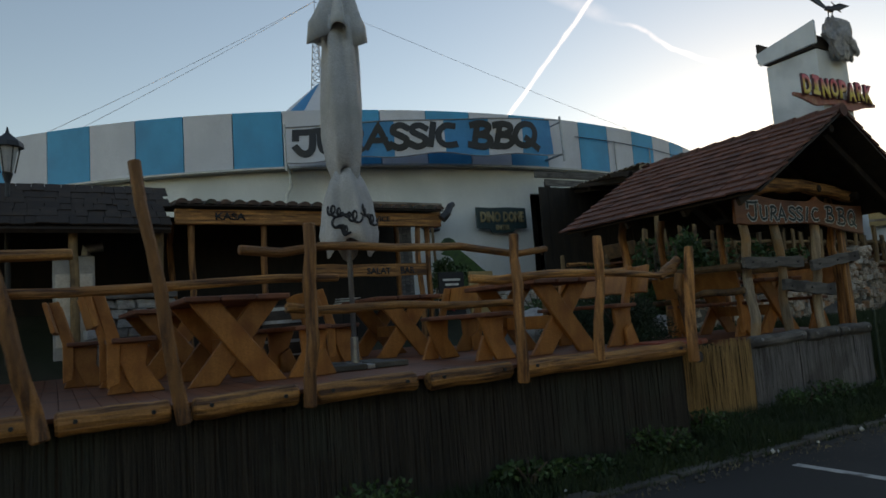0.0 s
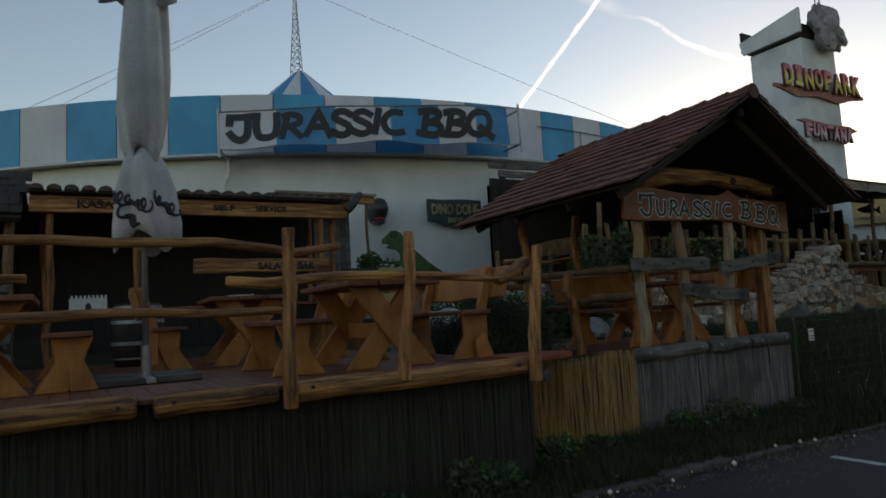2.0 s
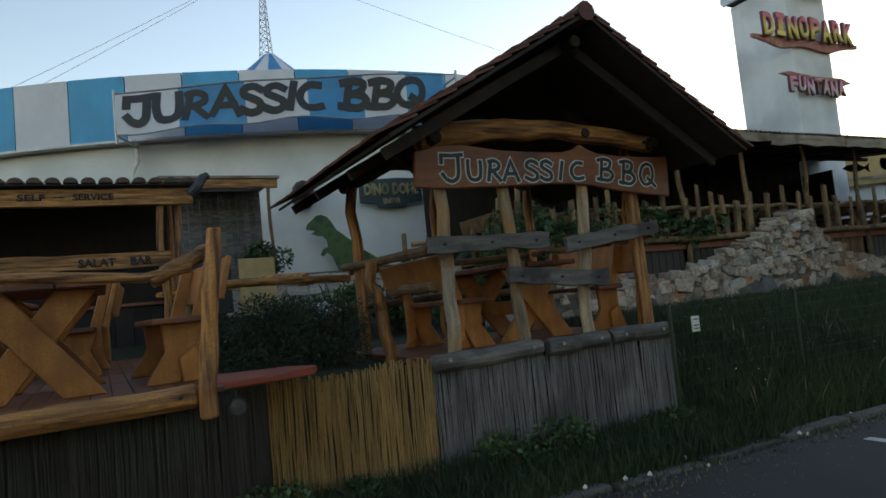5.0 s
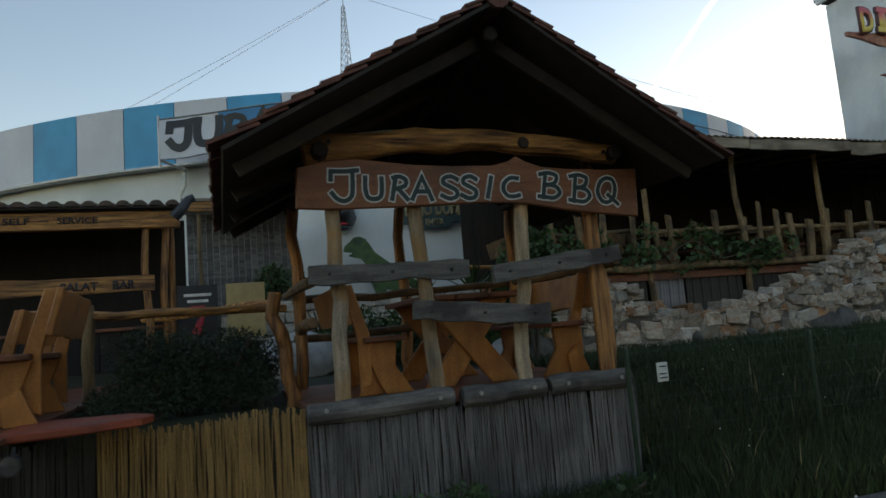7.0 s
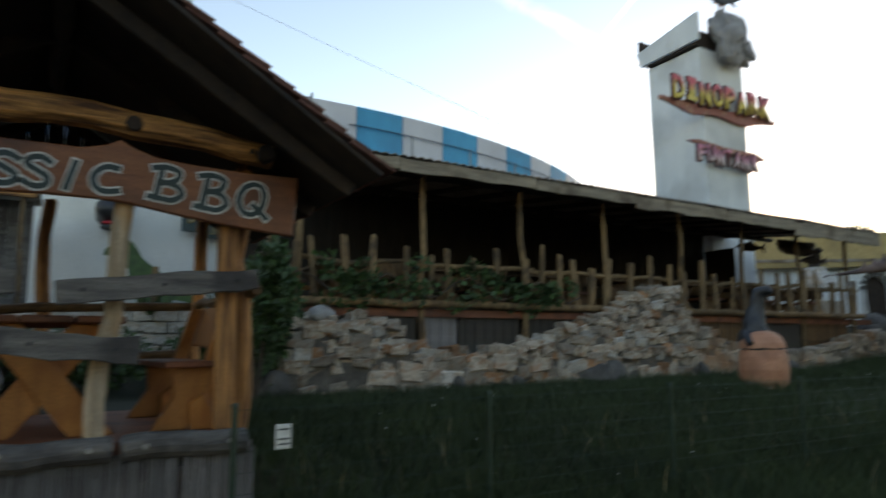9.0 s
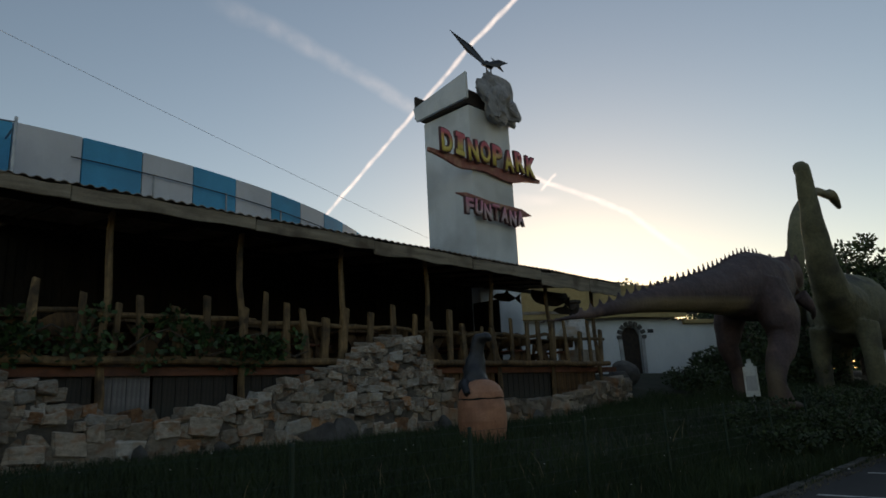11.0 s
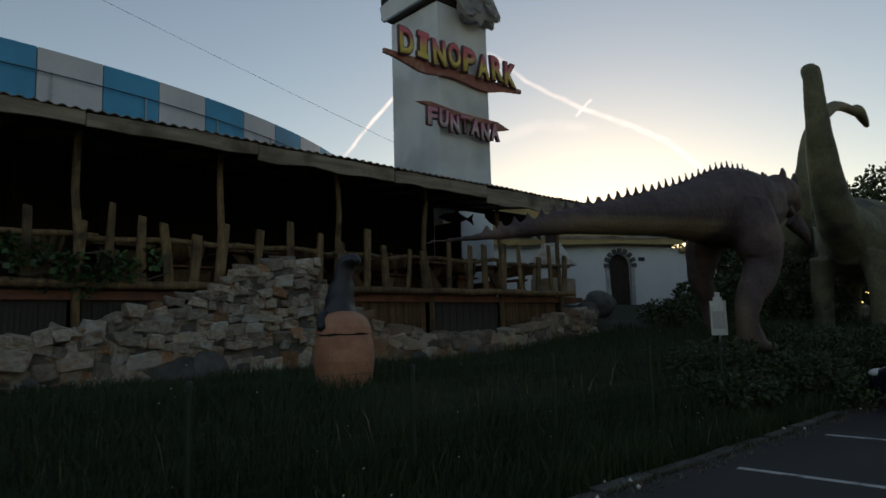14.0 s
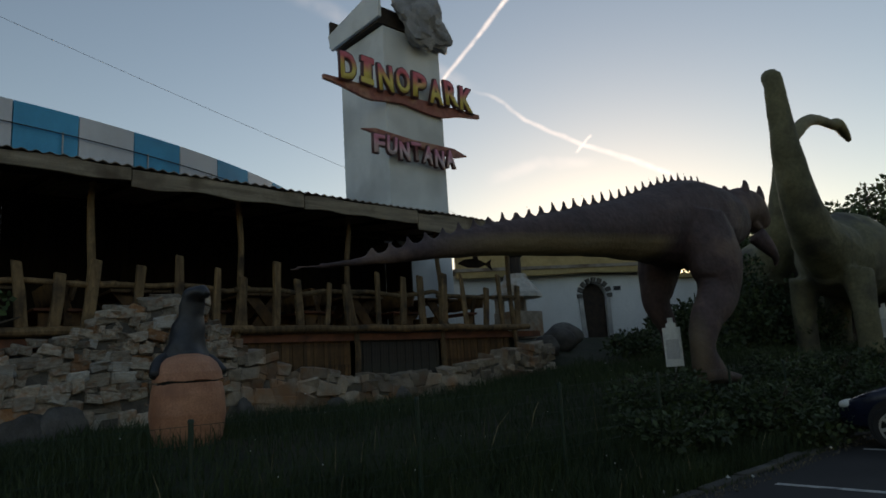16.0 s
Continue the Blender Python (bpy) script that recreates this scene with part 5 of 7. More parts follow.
def serving_shed():
    s = thing("serving_shed", "wooden self-service shed with barrel tiles and carved beam", "shed", (4.4, 12.5, 1.1))
    bm = B()
    slab(bm, wavy(1.8, 7.02, 3.55, 3.82, 0.02, 3.0, 24), 0.12, "y", 11.94, 0.012)
    under(part("front_beam", bm, WOODX, None, "broad honey-brown beam with carved letters"), s)
    for body, x, w, h in (("KASA", 2.72, 0.52, 0.13), ("SELF", 4.72, 0.36, 0.10), ("SERVICE", 5.55, 0.56, 0.10)):
        bm = text_mesh(body, w, h, 0.004, 0.01)
        bm.transform(Matrix.Translation((x, 11.928, 3.69)))
        under(part("carved_letters", bm, BLACK), s)
    bm = B()
    box(bm, (5.08, 11.926, 3.69), (0.16, 0.006, 0.018))
    under(part("carved_dash", bm, BLACK), s)
    barrel_roof(s, 1.78, 7.05, 11.8, 13.9, 3.86, 4.12, OLDTILE)
    for i, (x, y) in enumerate(((2.05, 12.1), (3.3, 12.1), (6.5, 12.05), (6.75, 12.15), (6.75, 13.6), (1.95, 13.6))):
        bm = B()
        log(bm, (x, y, 1.1), (x + 0.03, y, 3.85), 0.06, 0.055, 10, 0.03, 0.15, i * 2.3 + 5)
        under(part("post", bm, WOODZ), s)
    bm = B()
    slab(bm, wavy(4.2, 6.62, 2.55, 2.80, 0.025, 7.0, 16), 0.05, "y", 11.98, 0.01)
    under(part("menu_board", bm, WOODX, None, "live-edge board with carved letters"), s)
    for body, x, w in (("SALAT", 5.55, 0.52), ("BAR", 6.18, 0.32)):
        bm = text_mesh(body, w, 0.13, 0.004, 0.012)
        bm.transform(Matrix.Translation((x, 11.975, 2.66)))
        under(part("carved_letters", bm, BLACK), s)
    # back wall and counter front take the shed's inside shade as their colour
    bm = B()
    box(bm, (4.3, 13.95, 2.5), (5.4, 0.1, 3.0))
    under(part("back_wall", bm, SHADEWOOD), s)
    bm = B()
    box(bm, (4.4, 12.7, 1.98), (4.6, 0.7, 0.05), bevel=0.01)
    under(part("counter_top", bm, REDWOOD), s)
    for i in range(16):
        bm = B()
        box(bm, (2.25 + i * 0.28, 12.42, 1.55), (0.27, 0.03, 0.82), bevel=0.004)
        under(part("counter_board", bm, SHADEWOOD), s)


serving_shed()
# things on and by the counter
cp = thing("castle_plate", "white castle-topped plate with a dark arch standing on the counter", "plate", (2.62, 12.55, 2.005))
bm = B()
out = [(-0.28, 0.0), (0.28, 0.0), (0.28, 0.2)]
for i in range(9):
    u = 0.28 - 0.56 * i / 9
    out += [(u - 0.004, 0.255), (u - 0.034, 0.255), (u - 0.036, 0.205), (u - 0.060, 0.205)]
slab(bm, out + [(-0.28, 0.2)], 0.03, "y", 0, 0)
part("plate", bm, WHITEPAINT, cp)
bm = B()
slab(bm, [(-0.045, 0.0), (0.045, 0.0), (0.045, 0.08), (0.02, 0.12), (0, 0.13), (-0.02, 0.12), (-0.045, 0.08)], 0.006, "y", -0.007, 0)
part("arch", bm, BLACK, cp)
bm = B()
box(bm, (0, -0.04, 0.012), (0.6, 0.1, 0.024), bevel=0.004)
part("foot", bm, STEEL, cp)
rk = thing("wire_rack", "small white wire shelf rack on the counter", "rack", (5.05, 12.6, 2.005))
for i in range(4):
    bm = B()
    box(bm, (0.02 * i, 0, 0.03 + 0.045 * i), (0.42, 0.3, 0.018), bevel=0.004)
    part("shelf", bm, WHITEPAINT, rk)
for x in (-0.16, 0.2):
    bm = B()
    loft(bm, [(x, 0.1, 0), (x, 0.1, 0.19)], [0.008, 0.008], 6)
    part("upright", bm, STEEL, rk)


def barrel_table():
    b = thing("striped_barrel", "dark grey ribbed barrel beside the counter", "barrel", (3.2, 10.6, DZ))
    bm = B()
    loft(bm, [(0, 0, 0), (0, 0, 0.2), (0, 0, 0.45), (0, 0, 0.7), (0, 0, 0.88)], [0.3, 0.34, 0.35, 0.34, 0.3], 20)
    part("body", bm, DARKWOOD, b, smooth=True)
    for z, r in ((0.1, 0.325), (0.3, 0.352), (0.6, 0.352), (0.8, 0.322)):
        bm = B()
        loft(bm, [(0, 0, z), (0, 0, z + 0.05)], [r, r], 20)
        part("hoop", bm, STEEL, b)


barrel_table()


def dark_shed():
    s = thing("dark_roof_shed", "old shed with a deep dark brown shingle roof", "shed", (-1.0, 12.4, 1.1))
    rng = random.Random(6)
    rows_n = 6
    for r_ in range(rows_n):
        bm = B()
        x = -5.2
        f0 = r_ / rows_n
        while x < 1.66:
            w = rng.uniform(0.14, 0.26)
            y, z = 11.75 + f0 * 1.3, 3.5 + f0 * 0.86
            box(bm, (x + w / 2, y + 0.12, z + 0.09 + rng.uniform(-0.012, 0.012)), (w * 0.96, 0.33, 0.025), 0, 0, 33 + rng.uniform(-2, 2))
            x += w
        under(part("shingle_course", bm, DARKWOOD), s)
    bm = B()
    slab(bm, [(11.7, 3.42), (13.1, 4.36), (14.6, 3.9), (14.6, 3.8), (13.1, 4.2), (11.75, 3.36)], 6.9, "x", -5.2, 0.0)
    under(part("roof_core", bm, DARKWOOD), s)
    for i, x in enumerate((-2.0, 0.28, 1.55)):
        bm = B()
        log(bm, (x, 12.0, 1.1), (x, 12.0, 3.5), 0.07, 0.07, 10, 0.02, 0.12, i + 0.5)
        under(part("post", bm, PICKET), s)
    # back wall coloured near black for the shade under the shed roof
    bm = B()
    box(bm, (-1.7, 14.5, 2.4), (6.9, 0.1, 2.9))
    under(part("back_wall", bm, SHADEWOOD), s)


dark_shed()


def oven_cabinet():
    o = thing("steel_oven_cabinet", "tall brushed steel oven cabinet under the dark shed roof", "oven", (0.3, 12.9, 1.1))
    bm = B()
    box(bm, (0, 0, 1.0), (0.62, 0.6, 2.0), bevel=0.02)
    part("body", bm, STEEL, o)
    bm = B()
    box(bm, (0, -0.312, 1.1), (0.54, 0.02, 1.2), bevel=0.01)
    part("door", bm, ALLOY, o)
    bm = B()
    loft(bm, [(0.2, -0.36, 0.8), (0.2, -0.36, 1.4)], [0.014, 0.014], 8)
    part("handle", bm, STEEL, o)
    bm = B()
    loft(bm, [(0.2, 0, 2.0), (0.2, 0, 2.15), (0.45, 0, 2.2)], [0.09, 0.09, 0.09], 12)
    part("flue", bm, STEEL, o)


oven_cabinet()


def block_stone_mesh(seed, w, d, h, mat, name="stone", jag=0.2):
    bm = B()
    bmesh.ops.create_cube(bm, size=1.0)
    bmesh.ops.bevel(bm, geom=list(bm.edges), offset=0.09, segments=1, affect="EDGES")
    for v in bm.verts:
        q = v.co * 1.6 + Vector((seed * 3.1, seed * 1.3, seed * 2.7))
        v.co += Vector((noise.noise(q), noise.noise(q + Vector((9, 0, 0))) * 0.6, noise.noise(q + Vector((0, 9, 0))))) * jag
    for v in bm.verts:
        v.co = Vector((v.co.x * w, v.co.y * d, v.co.z * h))
    return mesh_of(bm, name, mat)


def grill_block():
    g = thing("stone_grill", "grill hearth of stacked pale grey stone blocks", "grill", (0.95, 10.9, DZ))
    ms = [block_stone_mesh(k + 60, 1, 1, 1, ROCK) for k in range(5)]
    n = 0
    for r_ in range(8):
        for c in range(4):
            ob = new("stone", ms[n % 5])
            ob.parent = g
            ob.matrix_basis = pose(-0.42 + c * 0.28 + (0.1 if r_ % 2 else 0), 0, 0.08 + r_ * 0.135) @ Matrix.Diagonal((0.27, 0.5, 0.135, 1))
            n += 1
    bm = B()
    box(bm, (0, 0, 1.15), (1.3, 0.62, 0.09), bevel=0.02)
    part("slab_top", bm, GREYWOOD, g)


grill_block()


def lantern():
    l = thing("lantern_lamp", "black cast-iron lantern lamp on a post", "lamp", (-0.62, 12.6, 1.1))
    bm = B()
    loft(bm, [(0, 0, 0), (0, 0, 3.2), (0, 0, 3.35)], [0.05, 0.04, 0.08], 10)
    part("post", bm, BLACK, l)
    bm = B()
    loft(bm, [(0, 0, 3.78), (0, 0, 3.86), (0, 0, 3.98), (0, 0, 4.03), (0, 0, 4.12)], [0.24, 0.22, 0.08, 0.03, 0.01], 8)
    part("cap", bm, BLACK, l)
    for k in range(6):
        a = math.pi * k / 3
        bm = B()
        loft(bm, [(0.1 * math.cos(a), 0.1 * math.sin(a), 3.36), (0.18 * math.cos(a), 0.18 * math.sin(a), 3.8)], [0.012, 0.012], 6)
        part("frame_bar", bm, BLACK, l)
    bm = B()
    loft(bm, [(0, 0, 3.37), (0, 0, 3.78)], [0.085, 0.165], 6)
    part("glass", bm, FABRIC, l, "frosted pale glass")


lantern()
# plank awning by the hall wall
aw = thing("plank_awning", "small ochre plank awning on thin posts with grey boards behind", "awning", (8.2, 16.2, 2.3))
bm = B()
slab(bm, wavy(6.9, 9.5, 4.62, 4.85, 0.05, 5.0, 16), 0.06, "y", 16.2, 0.01)
under(part("front_board", bm, WOODX), aw)
bm = B()
box(bm, (8.2, 17.5, 4.92), (2.7, 2.7, 0.06), 0, 0, 2)
under(part("roof_sheet", bm, CORR), aw)
for x in (7.2, 9.3):
    bm = B()
    log(bm, (x, 16.3, 1.6), (x, 16.3, 4.85), 0.045, 0.04, 8, 0.02, 0.15, x)
    under(part("post", bm, PICKET), aw)
aw_me = B()
box(aw_me, (0, 0, 0), (0.146, 0.03, 3.2), bevel=0.004)
aw_me = mesh_of(aw_me, "wall_board", GREYWOOD)
for i in range(17):
    wb = under(new("wall_board", aw_me), aw)
    wb.matrix_basis = pose(6.95 + i * 0.15, 17.9 + 0.006 * math.sin(i * 2.3), 3.25)

# ---------------------------------------------------------------- hall wall decorations
def dome_sign():
    cx, cz = 13.68, 4.97
    a = math.atan2(19.14 - DC.y, cx - DC.x)
    s = thing("wall_sign_board", "dark green wooden entrance sign with pale letters", "sign", (cx, 19.1, cz))
    rot = pose(cx, 19.03, cz, 0, 0, math.degrees(a) + 90)
    bm = B()
    slab(bm, [(-1.0, -0.3), (-0.5, -0.33), (-0.42, -0.46), (0.42, -0.46), (0.5, -0.33), (1.0, -0.3), (0.98, 0.42), (0.3, 0.45), (-0.4, 0.43), (-1.0, 0.45)], 0.07, "y", 0, 0.015)
    bm.transform(rot)
    under(part("board", bm, INK), s)
    for body, x, z, w, h in (("DINO", -0.46, 0.1, 0.78, 0.36), ("DOME", 0.46, 0.1, 0.82, 0.36), ("ENTER", 0.0, -0.27, 0.55, 0.17)):
        bm = text_mesh(body, w, h, 0.02, 0.03)
        bm.transform(rot @ Matrix.Translation((x, -0.004, z)))
        under(part("letters", bm, STRAW, None, "pale weathered raised letters"), s)


dome_sign()


def cutout(name, outline, at, rz, mat, label, cat, thick=0.03):
    bm = B()
    slab(bm, outline, thick, "y", 0, 0.004)
    bm.transform(pose(*at, 0, 0, rz))
    return solo(name, bm, mat, label, cat)


# painted flat dinosaur cut-out that stands before the wall
trex_outline = [(0.0, 0.80), (0.02, 0.87), (0.10, 0.93), (0.17, 0.99), (0.26, 1.0), (0.35, 0.96), (0.41, 0.88), (0.47, 0.78), (0.58, 0.70), (0.72, 0.60), (0.84, 0.50), (1.0, 0.40), (1.18, 0.30), (1.36, 0.16),
                (1.2, 0.22), (1.02, 0.27), (0.88, 0.29), (0.84, 0.22), (0.88, 0.12), (0.90, 0.05), (0.86, 0.0), (0.74, 0.0), (0.78, 0.06), (0.75, 0.16), (0.70, 0.24), (0.62, 0.26), (0.60, 0.16), (0.60, 0.06), (0.56, 0.0), (0.40, 0.0), (0.42, 0.04), (0.48, 0.06), (0.47, 0.18), (0.42, 0.30),
                (0.37, 0.42), (0.30, 0.47), (0.24, 0.42), (0.19, 0.44), (0.24, 0.52), (0.32, 0.55), (0.31, 0.64), (0.25, 0.70), (0.17, 0.71), (0.07, 0.74), (0.14, 0.78)]
cutout("dinosaur_cutout", [(u * 1.85 - 0.1, v * 2.08) for u, v in trex_outline], (11.0, 18.95, 2.24), -8, GREENCUT, "flat green painted dinosaur cut-out board before the white wall", "cut-out")


def wall_head():
    bm = B()
    loft(bm, [(0, 0.55, 0.0), (0, 0.2, 0.05), (0, -0.2, 0.05), (0, -0.55, -0.02)], [(0.34, 0.42), (0.36, 0.42), (0.28, 0.3), (0.16, 0.12)], 12, rough=0.2)
    loft(bm, [(0, 0.3, -0.32), (0, -0.35, -0.42)], [(0.24, 0.1), (0.14, 0.06)], 10)
    nf = len(bm.faces)
    loft(bm, [(0, 0.1, -0.24), (0, -0.32, -0.3)], [(0.2, 0.06), (0.12, 0.04)], 8)
    bm.faces.ensure_lookup_table()
    for f in bm.faces[nf:]:
        f.material_index = 1
    bm.transform(pose(11.0, 19.25, 5.0, 0, 0, -14))
    ob = solo("dinosaur_mask", bm, HATCH, "grey dinosaur head with red open mouth on the wall", "statue", smooth=True)
    ob.data.materials.append(RED)


wall_head()
# entrance porch beside the hall
po = thing("entrance_porch", "weathered plank porch over the hall entrance", "porch", (16.0, 18.0, 2.3))
for i, (x, y) in enumerate(((15.9, 18.6), (17.4, 17.6), (14.9, 17.9))):
    bm = B()
    box(bm, (x, y, 4.2), (0.16, 0.16, 3.9), 0, 0.015)
    under(part("post", bm, WHITEPAINT if i == 0 else DARKWOOD), po)
for i, (a, b) in enumerate((((14.3, 17.8, 6.35), (18.2, 17.4, 6.3)), ((14.4, 17.4, 6.0), (17.6, 17.2, 5.9)))):
    bm = B()
    plank(bm, a, b, 0.22, 0.08, i + 3.0, 0.03)
    under(part("beam", bm, GREYWOOD), po)

# ---------------------------------------------------------------- dry stone wall
TOP = [(13.0, 2.0), (13.3, 2.12), (14.0, 2.1), (14.6, 2.2), (15.4, 1.75), (16.4, 1.55), (17.7, 1.6), (18.6, 1.85), (19.3, 2.1), (20.2, 2.35), (20.9, 2.75), (21.5, 2.98), (22.15, 2.95), (22.6, 2.3), (23.2, 1.95), (23.8, 1.65), (25.5, 1.46), (27.2, 1.38), (28.2, 1.58), (29.5, 1.8), (30.6, 1.95), (31.2, 1.9)]


def wall_top(x):
    for (a, p), (b, q) in zip(TOP, TOP[1:]):
        if a <= x <= b:
            return p + (q - p) * (x - a) / (b - a)
    return 0


ORANGE = material("orange_field_stone", (0.26, 0.115, 0.05), (0.46, 0.25, 0.13), scale=(4, 4, 4), rough=0.85, bump=0.8, bump_dist=0.03, spots=(0.36, 0.32, 0.27), spot_scale=2.0, per="object", vary=0.3)
PALE = material("pale_field_stone", (0.36, 0.34, 0.30), (0.62, 0.585, 0.53), scale=(4, 4, 4), rough=0.85, bump=0.8, bump_dist=0.03, spots=(0.40, 0.31, 0.22), spot_scale=2.4, per="object", vary=0.25)


def stone_wall():
    w = thing("dry_stone_wall", "irregular wall of grey, white and orange field stones", "wall", (22, 11.6, 0.8))
    rng = random.Random(21)
    sets = [[block_stone_mesh(k, 1, 1, 1, m, jag=0.27) for k in range(9)] for m in (STONE, PALE, ORANGE)]
    z = 0.72
    count = 0
    far = B()
    while z < 3.0:
        h = rng.uniform(0.085, 0.16) if z > 1.25 else rng.uniform(0.13, 0.23)
        x = 13.05 + rng.uniform(0, 0.1)
        while x < 31.2:
            wd = h * rng.uniform(0.8, 2.3)
            hh = h * rng.uniform(0.8, 1.3)
            cx = x + wd / 2
            jz = rng.uniform(-0.06, 0.06)
            if z + h * 0.5 + jz < wall_top(cx) + 0.03:
                near = 13.0 < cx < 22.6
                kind = rng.choices((0, 1, 2), (0.72, 0.12, 0.16))[0]
                if near and z > 0.75 and count < 560:
                    ob = new("stone", sets[kind][rng.randrange(9)])
                    under(ob, w)
                    ob.matrix_basis = pose(cx, 11.58 + rng.uniform(-0.05, 0.06), z + h / 2 + jz, rng.uniform(-8, 8), rng.choice((0, 180)) + rng.uniform(-13, 13), rng.uniform(-8, 8)) @ Matrix.Diagonal((wd * 1.17, rng.uniform(0.38, 0.46), hh * 1.24, 1))
                    count += 1
                else:
                    me = sets[kind][rng.randrange(9)]
                    n0 = len(far.verts)
                    far.from_mesh(me)
                    far.verts.ensure_lookup_table()
                    bmesh.ops.transform(far, verts=far.verts[n0:], matrix=pose(cx, 11.58 + rng.uniform(-0.05, 0.06), z + h / 2 + jz, rng.uniform(-8, 8), rng.choice((0, 180)) + rng.uniform(-13, 13), 0) @ Matrix.Diagonal((wd * 1.17, 0.42, hh * 1.24, 1)))
            x += wd
        z += h * 0.93
    rest = under(part("far_stones", far, STONEG), w)
    rest["kind"] = "stuff"
    bm = B()
    pts = [(x, wall_top(x) - 0.16) for x, _ in TOP]
    slab(bm, [(13.1, 0.5)] + [(31.1, 0.5)] + [(x, zz) for x, zz in reversed(pts) if 13.1 <= x <= 31.1], 0.35, "y", 11.42, 0)
    under(part("wall_core", bm, MORTAR), w)


stone_wall()
# tilted stone slab on the wall's end, boulders on the bank
rng = random.Random(31)


def boulder(x, y, z, sx, sy, sz, seed, label="rounded pale grey boulder", mat=ROCK):
    bm = B()
    bmesh.ops.create_icosphere(bm, subdivisions=3, radius=1.0)
    for v in bm.verts:
        v.co *= 1 + 0.22 * noise.noise(v.co * 1.4 + Vector((seed, 0, 0))) + 0.06 * noise.noise(v.co * 4 + Vector((seed, 0, 0)))
        v.co = Vector((v.co.x * sx, v.co.y * sy, v.co.z * sz))
    bm.transform(pose(x, y, z, 0, 0, seed * 40))
    return solo("boulder", bm, mat, label, "rock", "boulders", smooth=True)


boulder(13.75, 11.5, 2.2, 0.42, 0.1, 0.14, 1, "tilted grey stone slab on the wall")
for i, (x, y, s) in enumerate(((7.35, 10.2, 0.42), (8.0, 11.2, 0.5), (8.75, 11.4, 0.6), (12.2, 11.0, 0.4), (31.9, 12.2, 0.42), (32.9, 12.6, 0.5), (34.0, 13.2, 0.55))):
    if x < 30:
        boulder(x, y, gz(x, y) + s * 0.45, s, s * 0.8, s * 0.75, i + 2.5)
    else:
        boulder(x, y, gz(x, y) + s * 0.45, s, s * 0.8, s * 0.75, i + 2.5, "rounded dark grey boulder by the wall's end", DARKROCK)
# dark boulders at the foot of the wall
for i, (x, s) in enumerate(((13.0, 0.42), (16.3, 0.28), (17.6, 0.24), (19.6, 0.42), (20.2, 0.46), (22.9, 0.38), (26.2, 0.35), (24.6, 0.28))):
    boulder(x, 11.42, 0.82 + s * 0.4, s, s * 0.42, s * 0.8, i + 14.5, "dark grey boulder at the foot of the wall", DARKROCK)


def terrace_blocks():
    t = thing("terrace_stone_wall", "low retaining wall of squared pale yellow stone blocks", "wall", (10.5, 13.2, 1.1))
    ms = [block_stone_mesh(k + 80, 1, 1, 1, PALE, jag=0.12) for k in range(6)]
    rg = random.Random(5)
    for r_ in range(6):
        x = 7.6
        while x < 13.0:
            wd = rg.uniform(0.22, 0.5)
            ob = new("stone_block", ms[rg.randrange(6)])
            under(ob, t)
            ob.matrix_basis = pose(x + wd / 2, 13.2 + rg.uniform(-0.02, 0.02), 1.2 + r_ * 0.2) @ Matrix.Diagonal((wd * 0.97, 0.3, 0.195, 1))
            x += wd
    bm = B()
    box(bm, (10.3, 13.32, 1.7), (5.3, 0.2, 1.3))
    under(part("wall_core", bm, MORTAR), t)


terrace_blocks()
for i, (a, b) in enumerate((((6.3, 7.9, 2.0), (8.3, 8.2, 1.95)), ((6.4, 12.3, 2.1), (8.4, 10.4, 2.15)), ((11.6, 13.4, 2.8), (15.2, 14.0, 2.85)))):
    bm = B()
    log(bm, a, b, 0.05, 0.045, 10, 0.04, 0.18, i * 2.1 + 80)
    rl = solo("log_rail", bm, WOODX, "single brown log rail between posts", "rail", "log rails")
for i, (x, y, z0, z1) in enumerate(((6.35, 7.9, 1.0, 2.1), (11.4, 13.35, 2.0, 3.05), (13.3, 13.7, 2.1, 3.1))):
    bm = B()
    log(bm, (x, y, z0), (x, y, z1), 0.06, 0.055, 10, 0.02, 0.18, i * 1.7 + 60)
    solo("log_post", bm, PICKET, "short brown log post by the terrace", "post", "log posts")
# printed poster board at the terrace edge
pb = thing("poster_board", "dark printed poster board beside a plain ochre panel", "poster", (7.7, 12.1, 1.6))
bm = B()
box(bm, (-0.45, 0, 0.55), (0.62, 0.04, 0.9), bevel=0.006)
part("dark_panel", bm, BLACK, pb)
bm = B()
box(bm, (0.3, 0, 0.55), (0.62, 0.04, 0.9), bevel=0.006)
part("ochre_panel", bm, OCHRE, pb)
for i in range(3):
    bm = B()
    box(bm, (-0.45, -0.026, 0.84 - i * 0.1), (0.42 - 0.1 * i, 0.008, 0.045))
    part("printed_bar", bm, WHITEPAINT if i < 2 else RED, pb)
bm = B()
loft(bm, [(-0.5, -0.03, 0.2), (-0.42, -0.03, 0.4), (-0.36, -0.03, 0.52)], [0.07, 0.05, 0.02], 8)
part("printed_shape", bm, RED, pb)


